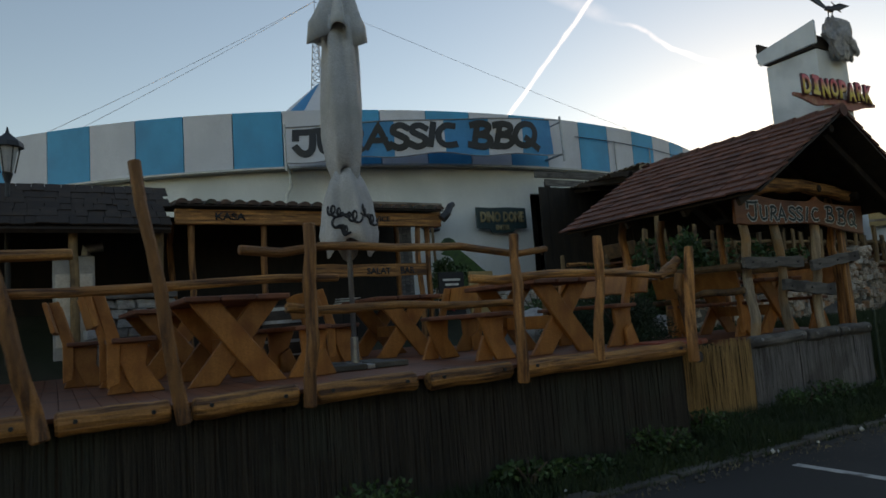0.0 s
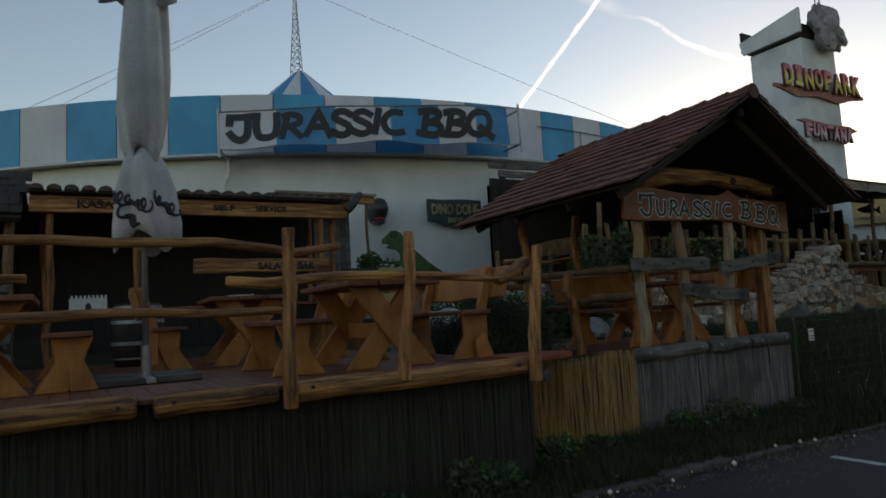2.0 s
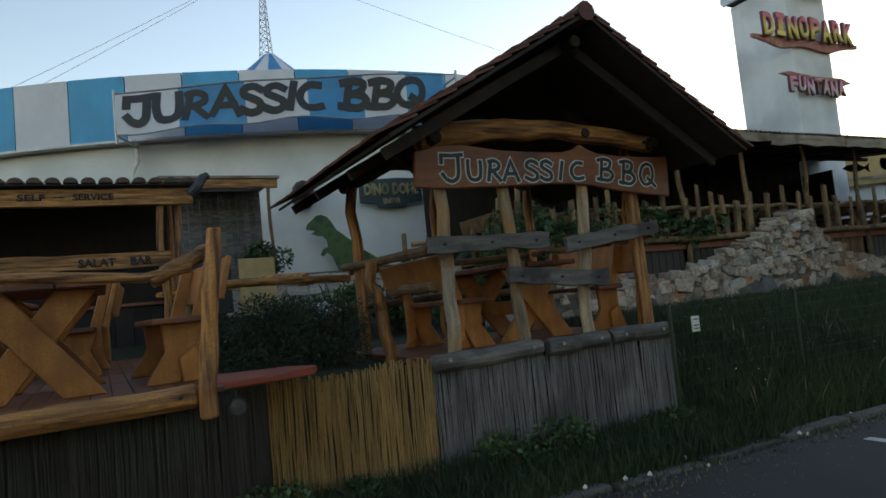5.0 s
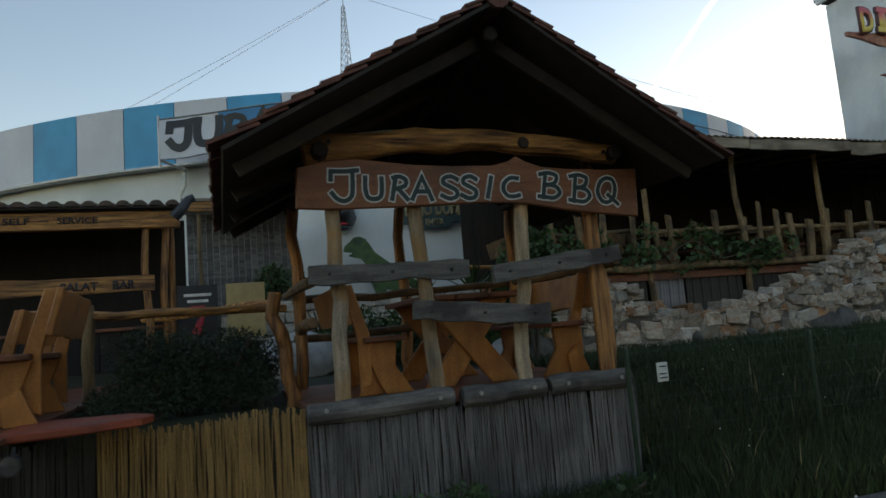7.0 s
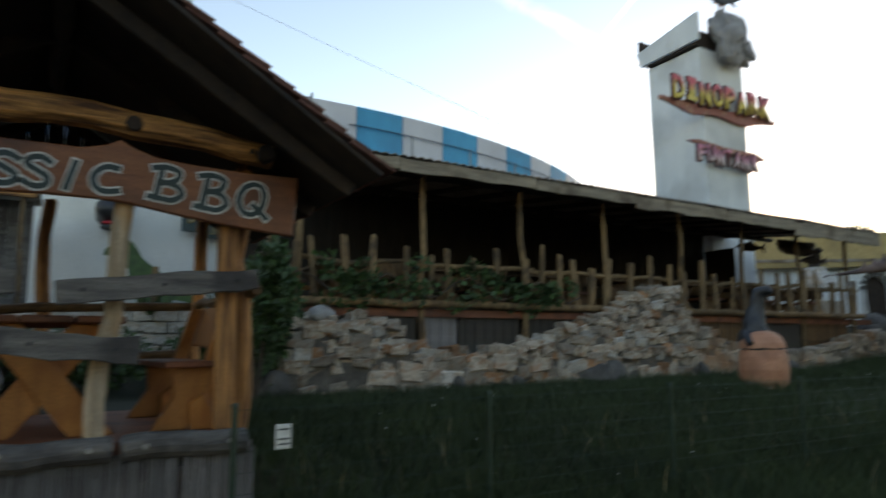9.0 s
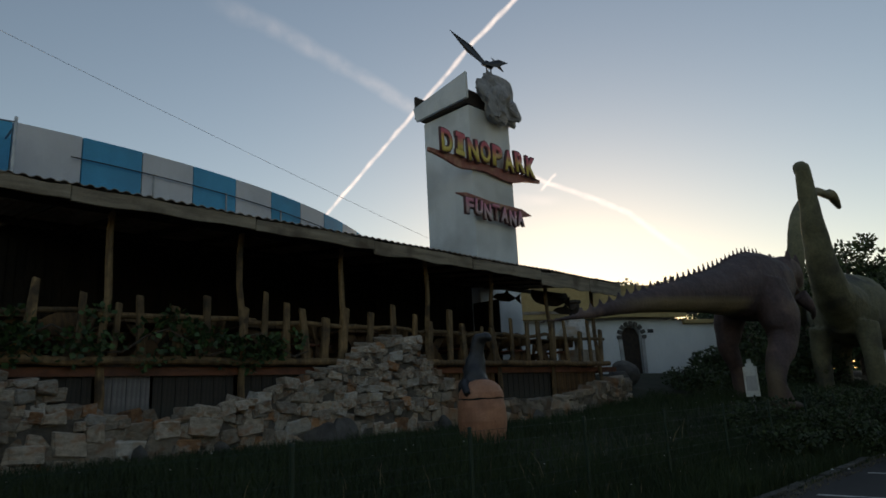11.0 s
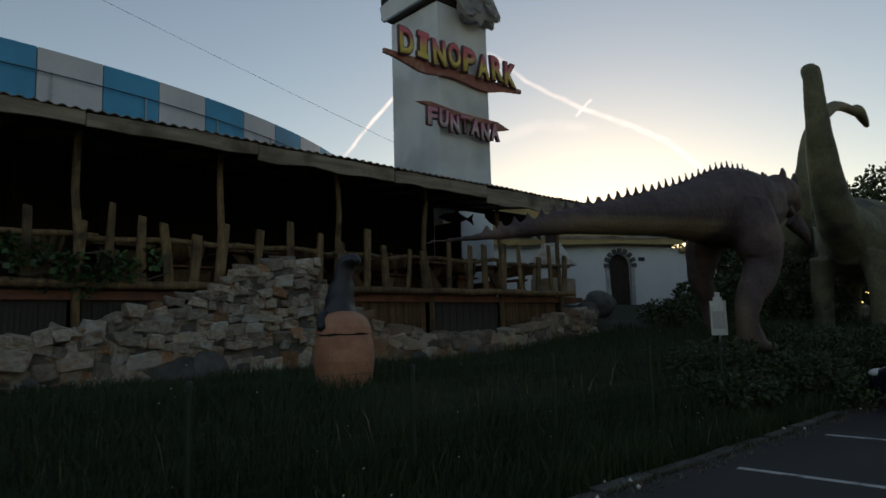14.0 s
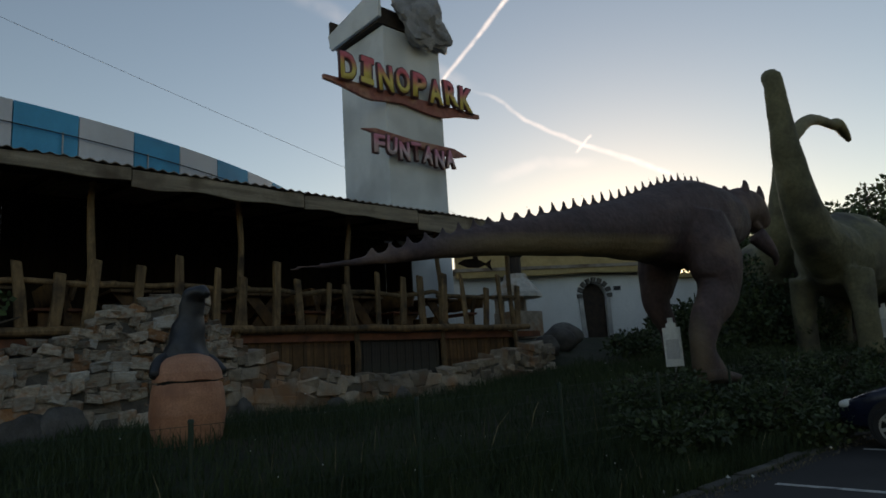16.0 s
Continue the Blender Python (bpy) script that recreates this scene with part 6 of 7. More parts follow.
# ---------------------------------------------------------------- statues
def smooth_path(ctrl, n=5):
    """Denser rings through control rings of (x, y, z, side, upright)."""
    c = [np.array(v, float) for v in ctrl]
    out = []
    for i in range(len(c) - 1):
        p0, p1, p2, p3 = c[max(i - 1, 0)], c[i], c[i + 1], c[min(i + 2, len(c) - 1)]
        for k in range(n):
            t = k / n
            out.append(0.5 * ((2 * p1) + (-p0 + p2) * t + (2 * p0 - 5 * p1 + 4 * p2 - p3) * t * t + (-p0 + 3 * p1 - 3 * p2 + p3) * t ** 3))
    out.append(c[-1])
    return [tuple(v[:3]) for v in out], [(max(v[3], 0.01), max(v[4], 0.01)) for v in out]


def limb(bm, ctrl, seg=14, rough=0.12, seed=0.0, n=5, freq=2.5):
    p, r = smooth_path(ctrl, n)
    loft(bm, p, r, seg, rough=rough, seed=seed, freq=freq)


def fused(name, bm, mat, voxel, label, category, group=""):
    """One closed skin over limbs that overlap."""
    ob = solo(name, bm, mat, label, category, group)
    md = ob.modifiers.new("skin", "REMESH")
    md.mode, md.voxel_size, md.use_smooth_shade = "VOXEL", voxel, True
    return ob


def spiny_theropod():
    bm = B()
    Y = 7.2
    spine = [(21.7, 7.75, 2.94, 0.02, 0.02), (22.9, 7.6, 3.11, 0.07, 0.07), (24.5, 7.35, 3.42, 0.20, 0.21), (26.5, Y, 3.70, 0.38, 0.38), (28.4, Y, 3.96, 0.55, 0.58), (30.2, Y, 4.2, 0.8, 0.9), (31.4, Y, 4.35, 0.85, 0.86), (32.3, Y, 4.45, 0.62, 0.6), (32.8, Y, 4.72, 0.42, 0.44), (33.3, Y, 4.95, 0.40, 0.44), (33.8, Y, 4.98, 0.38, 0.42), (34.3, Y, 4.86, 0.28, 0.36), (34.7, Y, 4.7, 0.16, 0.2)]
    limb(bm, spine, 20, 0.07, 1.0, 6)
    limb(bm, [(33.7, Y, 4.6, 0.2, 0.12), (34.5, Y, 4.35, 0.12, 0.06)], 10, 0.05, 2.0)
    for hx, hy in ((33.25, -0.22), (33.3, 0.22), (34.2, -0.16), (34.22, 0.16)):
        limb(bm, [(hx, Y + hy, 5.18, 0.12, 0.14), (hx - 0.02, Y + hy * 1.15, 5.38, 0.08, 0.09), (hx - 0.05, Y + hy * 1.2, 5.54, 0.03, 0.03)], 8, 0.05, hx)
    bmesh.ops.recalc_face_normals(bm, faces=bm.faces)
    for f in bm.faces:
        c = f.calc_center_median()
        f.normal_update()
        if f.normal.z < -0.38 and c.x < 30.5 and c.x > 23.5:
            f.material_index = 1
    limb(bm, [(30.3, 6.75, 4.15, 0.5, 0.85), (30.2, 6.5, 3.4, 0.45, 0.7), (30.1, 6.45, 2.75, 0.34, 0.5), (29.5, 6.45, 2.25, 0.26, 0.34), (29.2, 6.45, 1.7, 0.22, 0.27), (29.4, 6.45, 1.2, 0.28, 0.32)], 16, 0.12, 3.0)
    limb(bm, [(29.1, 6.45, 1.25, 0.22, 0.16), (30.2, 6.4, 1.12, 0.2, 0.1)], 12, 0.1, 4.0)
    limb(bm, [(30.6, 7.75, 4.0, 0.4, 0.7), (30.5, 7.9, 3.2, 0.34, 0.55), (30.4, 7.95, 2.7, 0.26, 0.36), (30.8, 7.95, 2.1, 0.18, 0.22), (30.9, 7.95, 1.2, 0.2, 0.22)], 14, 0.12, 5.0)
    for sy, d in ((-1, 0.0), (1, 0.1)):
        limb(bm, [(32.7, Y + 0.55 * sy, 4.1, 0.2, 0.24), (32.95, Y + 0.7 * sy, 3.78, 0.13, 0.16), (33.2, Y + 0.7 * sy, 3.6 + d, 0.08, 0.09), (33.32, Y + 0.62 * sy, 3.42, 0.03, 0.04)], 10, 0.12, 6.0 + sy)
    pts, rad = smooth_path(spine, 6)
    total = 0
    nxt = 0.0
    for (a, ra), (b, rb) in zip(zip(pts, rad), list(zip(pts, rad))[1:]):
        seg_len = (Vector(b) - Vector(a)).length
        while nxt <= total + seg_len:
            f = (nxt - total) / seg_len
            p = Vector(a).lerp(Vector(b), f)
            if 22.6 < p.x < 33.0:
                r_ = ra[1] + (rb[1] - ra[1]) * f
                h = 0.12 + 0.14 * min(1, (p.x - 22.5) / 5)
                base = p + Vector((0, 0, r_ * 0.93))
                loft(bm, [base, base + Vector((0.02, 0, h * 0.6)), base + Vector((-0.02, 0, h * 1.05))], [(0.05, 0.075), (0.04, 0.045), (0.015, 0.015)], 6)
            nxt += 0.29
        total += seg_len
    bm.transform(Matrix.Translation((0, 0, -0.1)))
    fused("spiny_dinosaur_statue", bm, TSKIN, 0.045, "large purple-brown spiny dinosaur statue with tan belly on the grass", "statue")


spiny_theropod()


def long_neck(name_label, neck, body, legs, head, mat):
    bm = B()
    limb(bm, neck, 18, 0.08, 1.5, 6)
    limb(bm, body, 20, 0.06, 2.5, 5)
    for i, l in enumerate(legs):
        limb(bm, l, 14, 0.1, 3.5 + i, 4)
    limb(bm, head, 12, 0.1, 8.5, 4)
    return fused("long_necked_dinosaur_statue", bm, mat, 0.07, name_label, "statue", "long-necked dinosaurs")


long_neck("olive long-necked dinosaur statue with an upright neck on the bank",
          [(38.6, 6.95, 3.9, 0.9, 1.0), (36.95, 6.85, 4.4, 0.6, 0.68), (36.0, 6.78, 5.3, 0.46, 0.5), (35.45, 6.7, 6.4, 0.36, 0.38), (35.2, 6.65, 7.4, 0.28, 0.29), (35.05, 6.62, 8.2, 0.24, 0.25), (35.05, 6.62, 8.42, 0.2, 0.2)],
          [(37.6, 6.9, 3.7, 0.5, 0.6), (38.6, 7.0, 3.85, 1.0, 1.1), (40.5, 7.2, 4.1, 1.3, 1.35), (43.0, 7.4, 4.0, 1.1, 1.15), (45.5, 7.7, 3.2, 0.6, 0.6), (49, 8.2, 2.3, 0.25, 0.25), (52, 9, 1.8, 0.05, 0.05)],
          [[(38.0, 6.3, 3.4, 0.4, 0.5), (37.8, 6.2, 2.3, 0.3, 0.36), (37.8, 6.2, 1.2, 0.3, 0.34)], [(38.2, 7.7, 3.4, 0.4, 0.5), (38.3, 7.9, 2.3, 0.3, 0.36), (38.3, 7.9, 1.2, 0.3, 0.34)],
           [(42.4, 6.6, 3.4, 0.5, 0.6), (42.6, 6.5, 2.3, 0.34, 0.4), (42.5, 6.5, 1.2, 0.32, 0.36)], [(42.6, 8.2, 3.4, 0.5, 0.6), (42.8, 8.4, 2.3, 0.34, 0.4), (42.8, 8.4, 1.2, 0.32, 0.36)]],
          [(35.0, 6.72, 8.2, 0.18, 0.16), (35.1, 6.7, 8.4, 0.23, 0.2), (35.5, 6.8, 8.42, 0.2, 0.15), (35.85, 6.9, 8.3, 0.12, 0.1)], SSKIN)
long_neck("second grey-olive long-necked dinosaur statue with an arched neck",
          [(41.5, 9.8, 4.2, 0.8, 0.9), (40.5, 9.1, 5.3, 0.42, 0.5), (40.4, 8.75, 6.6, 0.32, 0.36), (41.3, 8.75, 8.1, 0.28, 0.28), (43.5, 8.75, 9.5, 0.24, 0.24), (46.0, 9.0, 10.25, 0.2, 0.2), (48.0, 9.0, 10.4, 0.18, 0.18)],
          [(40.6, 10.2, 4.0, 0.5, 0.6), (42.0, 10.4, 4.1, 1.1, 1.15), (45, 10.8, 4.2, 1.3, 1.3), (48, 11.2, 3.8, 0.9, 0.9), (52, 12, 2.6, 0.3, 0.3)],
          [[(42.0, 9.7, 3.4, 0.4, 0.5), (42.0, 9.6, 1.2, 0.3, 0.34)], [(42.2, 11.2, 3.4, 0.4, 0.5), (42.2, 11.2, 1.2, 0.3, 0.34)], [(46.2, 10.2, 3.4, 0.5, 0.6), (46.2, 10.2, 1.2, 0.3, 0.34)], [(46.4, 11.7, 3.4, 0.5, 0.6), (46.4, 11.7, 1.2, 0.3, 0.34)]],
          [(47.6, 9.0, 10.42, 0.18, 0.18), (48.4, 9.0, 10.55, 0.26, 0.26), (49.2, 9.0, 10.3, 0.2, 0.18), (49.6, 9.0, 10.05, 0.1, 0.1)], SSKIN)


def egg():
    e = thing("hatching_egg", "cracked terracotta dinosaur egg on the grass bank", "statue", (20.72, 8.35, 0.72))
    bm = B()
    prof = [(0.0, 0.22), (0.06, 0.31), (0.25, 0.385), (0.5, 0.415), (0.72, 0.40), (0.84, 0.375)]
    rings = []
    seg = 40
    for i, (z, r) in enumerate(prof):
        rings.append([bm.verts.new((r * math.cos(2 * math.pi * k / seg), r * math.sin(2 * math.pi * k / seg), z + (0.008 * (1 if k % 3 else -1) * math.sin(k * 1.3) if i == 5 else 0))) for k in range(seg)])
    for a, b in zip(rings, rings[1:]):
        for k in range(seg):
            bm.faces.new((a[k], a[(k + 1) % seg], b[(k + 1) % seg], b[k]))
    bm.faces.new(rings[-1])
    part("lower_shell", bm, EGG, e, smooth=False)
    bm = B()
    loft(bm, [(0, 0, 0.82), (0, 0, 0.88)], [0.33, 0.33], 30)
    part("crack", bm, BLACK, e)
    bm = B()
    rings = []
    for i, (z, r) in enumerate(((0.868, 0.385), (0.96, 0.37), (1.06, 0.32), (1.13, 0.24), (1.17, 0.13))):
        rings.append([bm.verts.new((r * math.cos(2 * math.pi * k / seg), r * math.sin(2 * math.pi * k / seg), z + (0.007 * math.sin(k * 1.1) if i == 0 else 0))) for k in range(seg)])
    for a, b in zip(rings, rings[1:]):
        for k in range(seg):
            bm.faces.new((a[k], a[(k + 1) % seg], b[(k + 1) % seg], b[k]))
    bm.faces.new(rings[-1])
    bm.faces.new(rings[0][::-1])
    part("upper_shell", bm, EGG, e)
    bm = B()
    limb(bm, [(0.02, 0.14, 0.98, 0.31, 0.3), (0.03, 0.14, 1.18, 0.24, 0.25), (0.05, 0.12, 1.4, 0.16, 0.19), (0.07, 0.1, 1.65, 0.12, 0.15), (0.09, 0.05, 1.82, 0.11, 0.14), (0.12, -0.06, 1.88, 0.09, 0.1), (0.15, -0.16, 1.84, 0.04, 0.05)], 16, 0.28, 2.0, 5, 6.0)
    for s in (-1, 1):
        limb(bm, [(0.1 * s, 0.2, 1.15, 0.1, 0.1), (0.3 * s, 0.08, 1.08, 0.075, 0.08), (0.40 * s, -0.06, 0.94, 0.06, 0.06)], 10, 0.1, 3.0 + s)
    part("hatchling", bm, HATCH, e, "dark grey hatchling rising from the egg", smooth=True)


egg()


# ---------------------------------------------------------------- white building beyond the terrace
def arch_building():
    b = thing("white_arch_building", "low white building with an arched door and ochre canopy", "building", (39.2, 15.6, 2.2))
    ang = math.degrees(math.atan2(-0.54, 0.84))
    m = pose(39.2, 15.6, 0, 0, 0, ang)
    # local x runs along the front, y goes back
    def put(name, bm, mat, label=""):
        bm.transform(m)
        return under(part(name, bm, mat, None, label), b)
    bm = B()
    slab(bm, [(-5.6, 1.6), (-0.5, 1.6), (-0.5, 3.9), (-0.45, 4.1), (-0.3, 4.3), (0, 4.42), (0.3, 4.3), (0.45, 4.1), (0.5, 3.9), (0.5, 1.6), (4.3, 1.6), (4.3, 4.45), (-0.5, 4.8), (-5.6, 4.85)], 0.3, "y", 0, 0)
    put("front_wall", bm, WHITEWALL)
    bm = B()
    box(bm, (-1.0, 4.2, 3.1), (9.0, 7.6, 3.0))
    put("rear_block", bm, WHITEWALL)
    bm = B()
    box(bm, (0, 0.28, 3.0), (1.1, 0.06, 2.9))
    put("door", bm, DARKWOOD, "dark wooden door in the arch")
    for k in range(9):
        a = math.pi * k / 8
        bm = B()
        box(bm, (0.6 * math.cos(a), -0.03, 3.9 + 0.6 * math.sin(a)), (0.2, 0.12, 0.17), 0, 0.015, 0, -math.degrees(a))
        put("arch_stone", bm, DARKROCK)
    for sx in (-1, 1):
        bm = B()
        slab(bm, [(0.5 * sx - 0.09, 1.9), (0.5 * sx + 0.09, 1.9), (0.55 * sx + 0.06, 3.85), (0.55 * sx - 0.1, 3.85)], 0.1, "y", -0.07, 0.01)
        put("door_jamb", bm, ROCK)
    bm = B()
    slab(bm, wavy(-5.4, 2.6, 4.72, 6.15, 0.06, 2.0, 24), 0.25, "y", -0.45, 0.02)
    put("ochre_fascia", bm, OCHRE, "broad ochre canopy edge")
    bm = B()
    slab(bm, wavy(2.6, 4.4, 4.42, 4.6, 0.03, 5.0, 10), 0.25, "y", -0.2, 0.02)
    put("roof_edge", bm, OCHRE)
    bm = B()
    box(bm, (-1.0, 2.0, 5.0), (9.0, 5.0, 0.12))
    put("roof_slab", bm, CORR)
    bm = B()
    box(bm, (0.95, -0.02, 4.15), (0.28, 0.03, 0.16), bevel=0.005)
    put("door_plate", bm, BLACK)


arch_building()


def stone_oven():
    o = thing("stone_barbecue", "stone barbecue hearth with a pale conical hood", "barbecue", (34.4, 15.3, 2.3))
    bm = B()
    box(bm, (0, 0, 0.45), (1.3, 1.0, 0.9), 0, 0.05)
    part("base", bm, STONEG, o)
    bm = B()
    loft(bm, [(0, 0, 1.35), (0, 0, 1.5), (0, 0, 2.0), (0, 0, 2.15)], [0.85, 0.82, 0.4, 0.36], 8)
    part("hood", bm, PALE, o)
    bm = B()
    loft(bm, [(0, 0, 2.1), (0, 0, 2.7), (0, 0, 2.75), (0, 0, 2.85)], [0.22, 0.22, 0.3, 0.28], 10)
    part("chimney", bm, DARKWOOD, o)
    for x in (-0.55, 0.55):
        bm = B()
        box(bm, (x, 0.3, 1.1), (0.14, 0.3, 0.6))
        part("pillar", bm, STONEG, o)


stone_oven()
# flat fish cut-outs hung under the canopy's end
fish = [(0, 0), (0.25, 0.14), (0.6, 0.18), (0.75, 0.3), (0.85, 0.16), (1.15, 0.03), (1.4, 0.2), (1.34, 0.0), (1.4, -0.2), (1.12, -0.03), (0.85, -0.14), (0.4, -0.14)]
for x, y, z, s in ((28.3, 12.6, 4.35, 1.0), (27.2, 13.4, 4.5, 0.8), (29.4, 12.8, 4.15, 0.75)):
    cutout("fish_cutout", [(u * s, v * s) for u, v in fish], (x, y, z), -12, DARKWOOD, "flat dark fish cut-out hanging under the canopy", "cut-out")
bo = thing("hanging_boat", "old dark wooden boat hull hung under the canopy end", "boat", (29.4, 12.9, 4.55))
bm = B()
limb(bm, [(-0.9, 0, 0.1, 0.05, 0.12), (-0.4, 0, 0.0, 0.28, 0.2), (0.4, 0, 0.0, 0.28, 0.2), (0.95, 0, 0.12, 0.05, 0.12)], 12, 0.05, 1.0)
part("hull", bm, DARKWOOD, bo)
# back of the terrace: boards added under the canopy, its shade as their colour
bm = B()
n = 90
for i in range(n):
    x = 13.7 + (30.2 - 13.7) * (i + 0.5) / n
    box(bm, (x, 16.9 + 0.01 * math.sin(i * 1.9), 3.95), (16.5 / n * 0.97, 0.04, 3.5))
solo("terrace_back_wall", bm, SHADEWOOD, "added board wall coloured as shade behind the canopy terrace", "wall", kind="structure")
# short return of added boards, near black for the same shade
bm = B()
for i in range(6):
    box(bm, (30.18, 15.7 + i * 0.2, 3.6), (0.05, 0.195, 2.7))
solo("terrace_end_wall", bm, SHADEWOOD, "added board wall coloured as shade at the terrace end", "wall", kind="structure")
table_old = picnic_table(1.5, OLDBOARD, OLDBOARD)
bench_old = bench(1.5, True, OLDBOARD)
tagged(table_old, "old dark brown plank table under the canopy")
tagged(bench_old, "old dark brown plank bench under the canopy")
table_old.matrix_basis, bench_old.matrix_basis = pose(15.75, 15.2, 2.355), pose(16.7, 15.2, 2.355)
for x in (14.6, 16.9, 19.2, 21.6, 24.0, 26.3, 28.6):
    copy_thing(table_old, pose(x, 13.3, 2.355, 0, 0, (x * 7) % 6 - 3))
    copy_thing(bench_old, pose(x + 0.95, 13.3, 2.355))
    copy_thing(bench_old, pose(x - 0.95, 13.35, 2.355, 0, 0, 180))


# ---------------------------------------------------------------- wire fence on the bank
def wire_fence():
    f = thing("wire_fence", "dark green wire mesh fence with slim metal posts", "fence", (22, 5.7, 0))
    xs = [11.0, 13.1, 15.3, 17.5, 19.7, 21.9, 24.1, 26.3, 28.5, 30.7, 32.9]
    for x in xs:
        bm = B()
        loft(bm, [(x, 5.7, 0.0), (x, 5.7, 1.27)], [0.022, 0.022], 8)
        loft(bm, [(x, 5.7, 1.265), (x, 5.7, 1.29)], [0.028, 0.02], 8)
        under(part("post", bm, GREENMETAL), f)
    for a, b in zip(xs, xs[1:]):
        vs, fs = [], []
        def bar(p, q, w):
            k = len(vs)
            d = Vector(q) - Vector(p)
            s = Vector((0, 0, 1)) if abs(d.z) < 0.1 else Vector((1, 0, 0))
            for e in (p, q):
                for o in (s * w, Vector((0, -w, 0)), -s * w, Vector((0, w, 0))):
                    vs.append(tuple(Vector(e) + o))
            for j in range(4):
                fs.append((k + j, k + (j + 1) % 4, k + 4 + (j + 1) % 4, k + 4 + j))
        for i in range(9):
            bar((a, 5.7, 0.12 + i * 0.14), (b, 5.7, 0.12 + i * 0.14), 0.0022)
        n = int((b - a) / 0.075)
        for i in range(1, n):
            x = a + (b - a) * i / n
            bar((x, 5.7, 0.08), (x, 5.7, 1.24), 0.0016)
        ob = under(raw_mesh("mesh_panel", vs, fs, GREENMETAL), f)


wire_fence()
tg = thing("fence_tag", "small white plate hung on the wire fence", "plate", (11.33, 5.66, 0.95))
bm = B()
box(bm, (0, 0, 0.1), (0.11, 0.02, 0.17), 0, 0.006)
part("plate", bm, WHITEPAINT, tg)
for z in (0.05, 0.085, 0.15):
    bm = B()
    box(bm, (0, -0.012, z), (0.075, 0.005, 0.012))
    part("print_bar", bm, INK, tg)


# ---------------------------------------------------------------- green
def blades(name, regions, mat, label, seed, cat="grass", hmul=1.0):
    """Upright tapering blades over stretches of ground: (x0, x1, y0, y1, count, low, high)."""
    rg = np.random.RandomState(seed)
    V, Fc = [], []
    base = 0
    for x0, x1, y0, y1, n, lo, hi in regions:
        xs = rg.uniform(x0, x1, n)
        ys = rg.uniform(y0, y1, n)
        hs = rg.uniform(lo, hi, n) * hmul
        an = rg.uniform(0, 2 * math.pi, n)
        lean_ = rg.uniform(0.05, 0.45, n) * hs
        la = rg.uniform(0, 2 * math.pi, n)
        ws = rg.uniform(0.004, 0.009, n)
        hs *= 0.72
        zs = np.array([gz(float(x), float(y)) for x, y in zip(xs, ys)]) - 0.02
        pat = np.array([0.6 + 0.7 * (0.5 + 0.5 * noise.noise((float(x) * 0.9, float(y) * 0.9, 5))) for x, y in zip(xs, ys)])
        hs *= pat
        dx, dy = np.cos(an) * ws, np.sin(an) * ws
        lx, ly = np.cos(la) * lean_, np.sin(la) * lean_
        a = np.stack([xs - dx, ys - dy, zs], 1)
        b = np.stack([xs + dx, ys + dy, zs], 1)
        c = np.stack([xs + dx * 0.7 + lx * 0.4, ys + dy * 0.7 + ly * 0.4, zs + hs * 0.6], 1)
        d = np.stack([xs - dx * 0.7 + lx * 0.4, ys - dy * 0.7 + ly * 0.4, zs + hs * 0.6], 1)
        e = np.stack([xs + lx, ys + ly, zs + hs], 1)
        v = np.stack([a, b, c, d, e], 1).reshape(-1, 3)
        idx = np.arange(n) * 5 + base
        V.append(v)
        Fc += [(i, i + 1, i + 2, i + 3) for i in idx.tolist()] + [(i + 3, i + 2, i + 4) for i in idx.tolist()]
        base += n * 5
    ob = raw_mesh(name, np.concatenate(V).tolist(), Fc, mat)
    return tagged(ob, label, cat, kind="stuff")


blades("tall_grass", [(11.25, 20, 4.62, 6.2, 26000, 0.18, 0.5), (11.3, 20, 6.2, 8.5, 22000, 0.15, 0.42), (11.5, 22, 8.5, 11.3, 14000, 0.1, 0.3), (20, 30, 4.62, 6.5, 20000, 0.2, 0.6),
                      (20, 32, 6.5, 11.2, 20000, 0.15, 0.45), (30, 46, 4.62, 9, 16000, 0.2, 0.7), (-3, 6.3, 4.55, 5.3, 15000, 0.05, 0.24), (6.3, 11.3, 4.55, 5.78, 16000, 0.08, 0.34), (-3, 36, 4.42, 4.72, 9000, 0.03, 0.16)], GRASS, "dense unmown dark green grass on the bank", 3)
blades("dry_stalks", [(11.3, 34, 4.7, 7, 260, 0.35, 0.75), (-1, 34, 4.2, 4.75, 4200, 0.03, 0.10), (6, 13, 3.7, 4.4, 1500, 0.02, 0.05)], STRAW, "sparse pale dry grass stalks by the kerb", 5)


def dots(name, n, region, size, mat, label, seed):
    rg = random.Random(seed)
    vs, fs = [], []
    for _ in range(n):
        x, y = rg.uniform(*region[:2]), rg.uniform(*region[2:4])
        z = gz(x, y) + rg.uniform(*region[4:])
        k = len(vs)
        s = size * rg.uniform(0.6, 1.3)
        vs += [(x - s, y, z), (x + s, y, z), (x, y - s, z), (x, y + s, z), (x, y, z + s), (x, y, z - s)]
        fs += [(k, k + 2, k + 4), (k + 2, k + 1, k + 4), (k + 1, k + 3, k + 4), (k + 3, k, k + 4), (k + 2, k, k + 5), (k + 1, k + 2, k + 5), (k + 3, k + 1, k + 5), (k, k + 3, k + 5)]
    return tagged(raw_mesh(name, vs, fs, mat), label, "flowers" if size < 0.02 else "debris", kind="stuff")


dots("white_flowers", 90, (11.5, 30, 4.8, 8.0, 0.25, 0.5), 0.008, WHITEPAINT, "tiny white flower heads in the tall grass", 8)
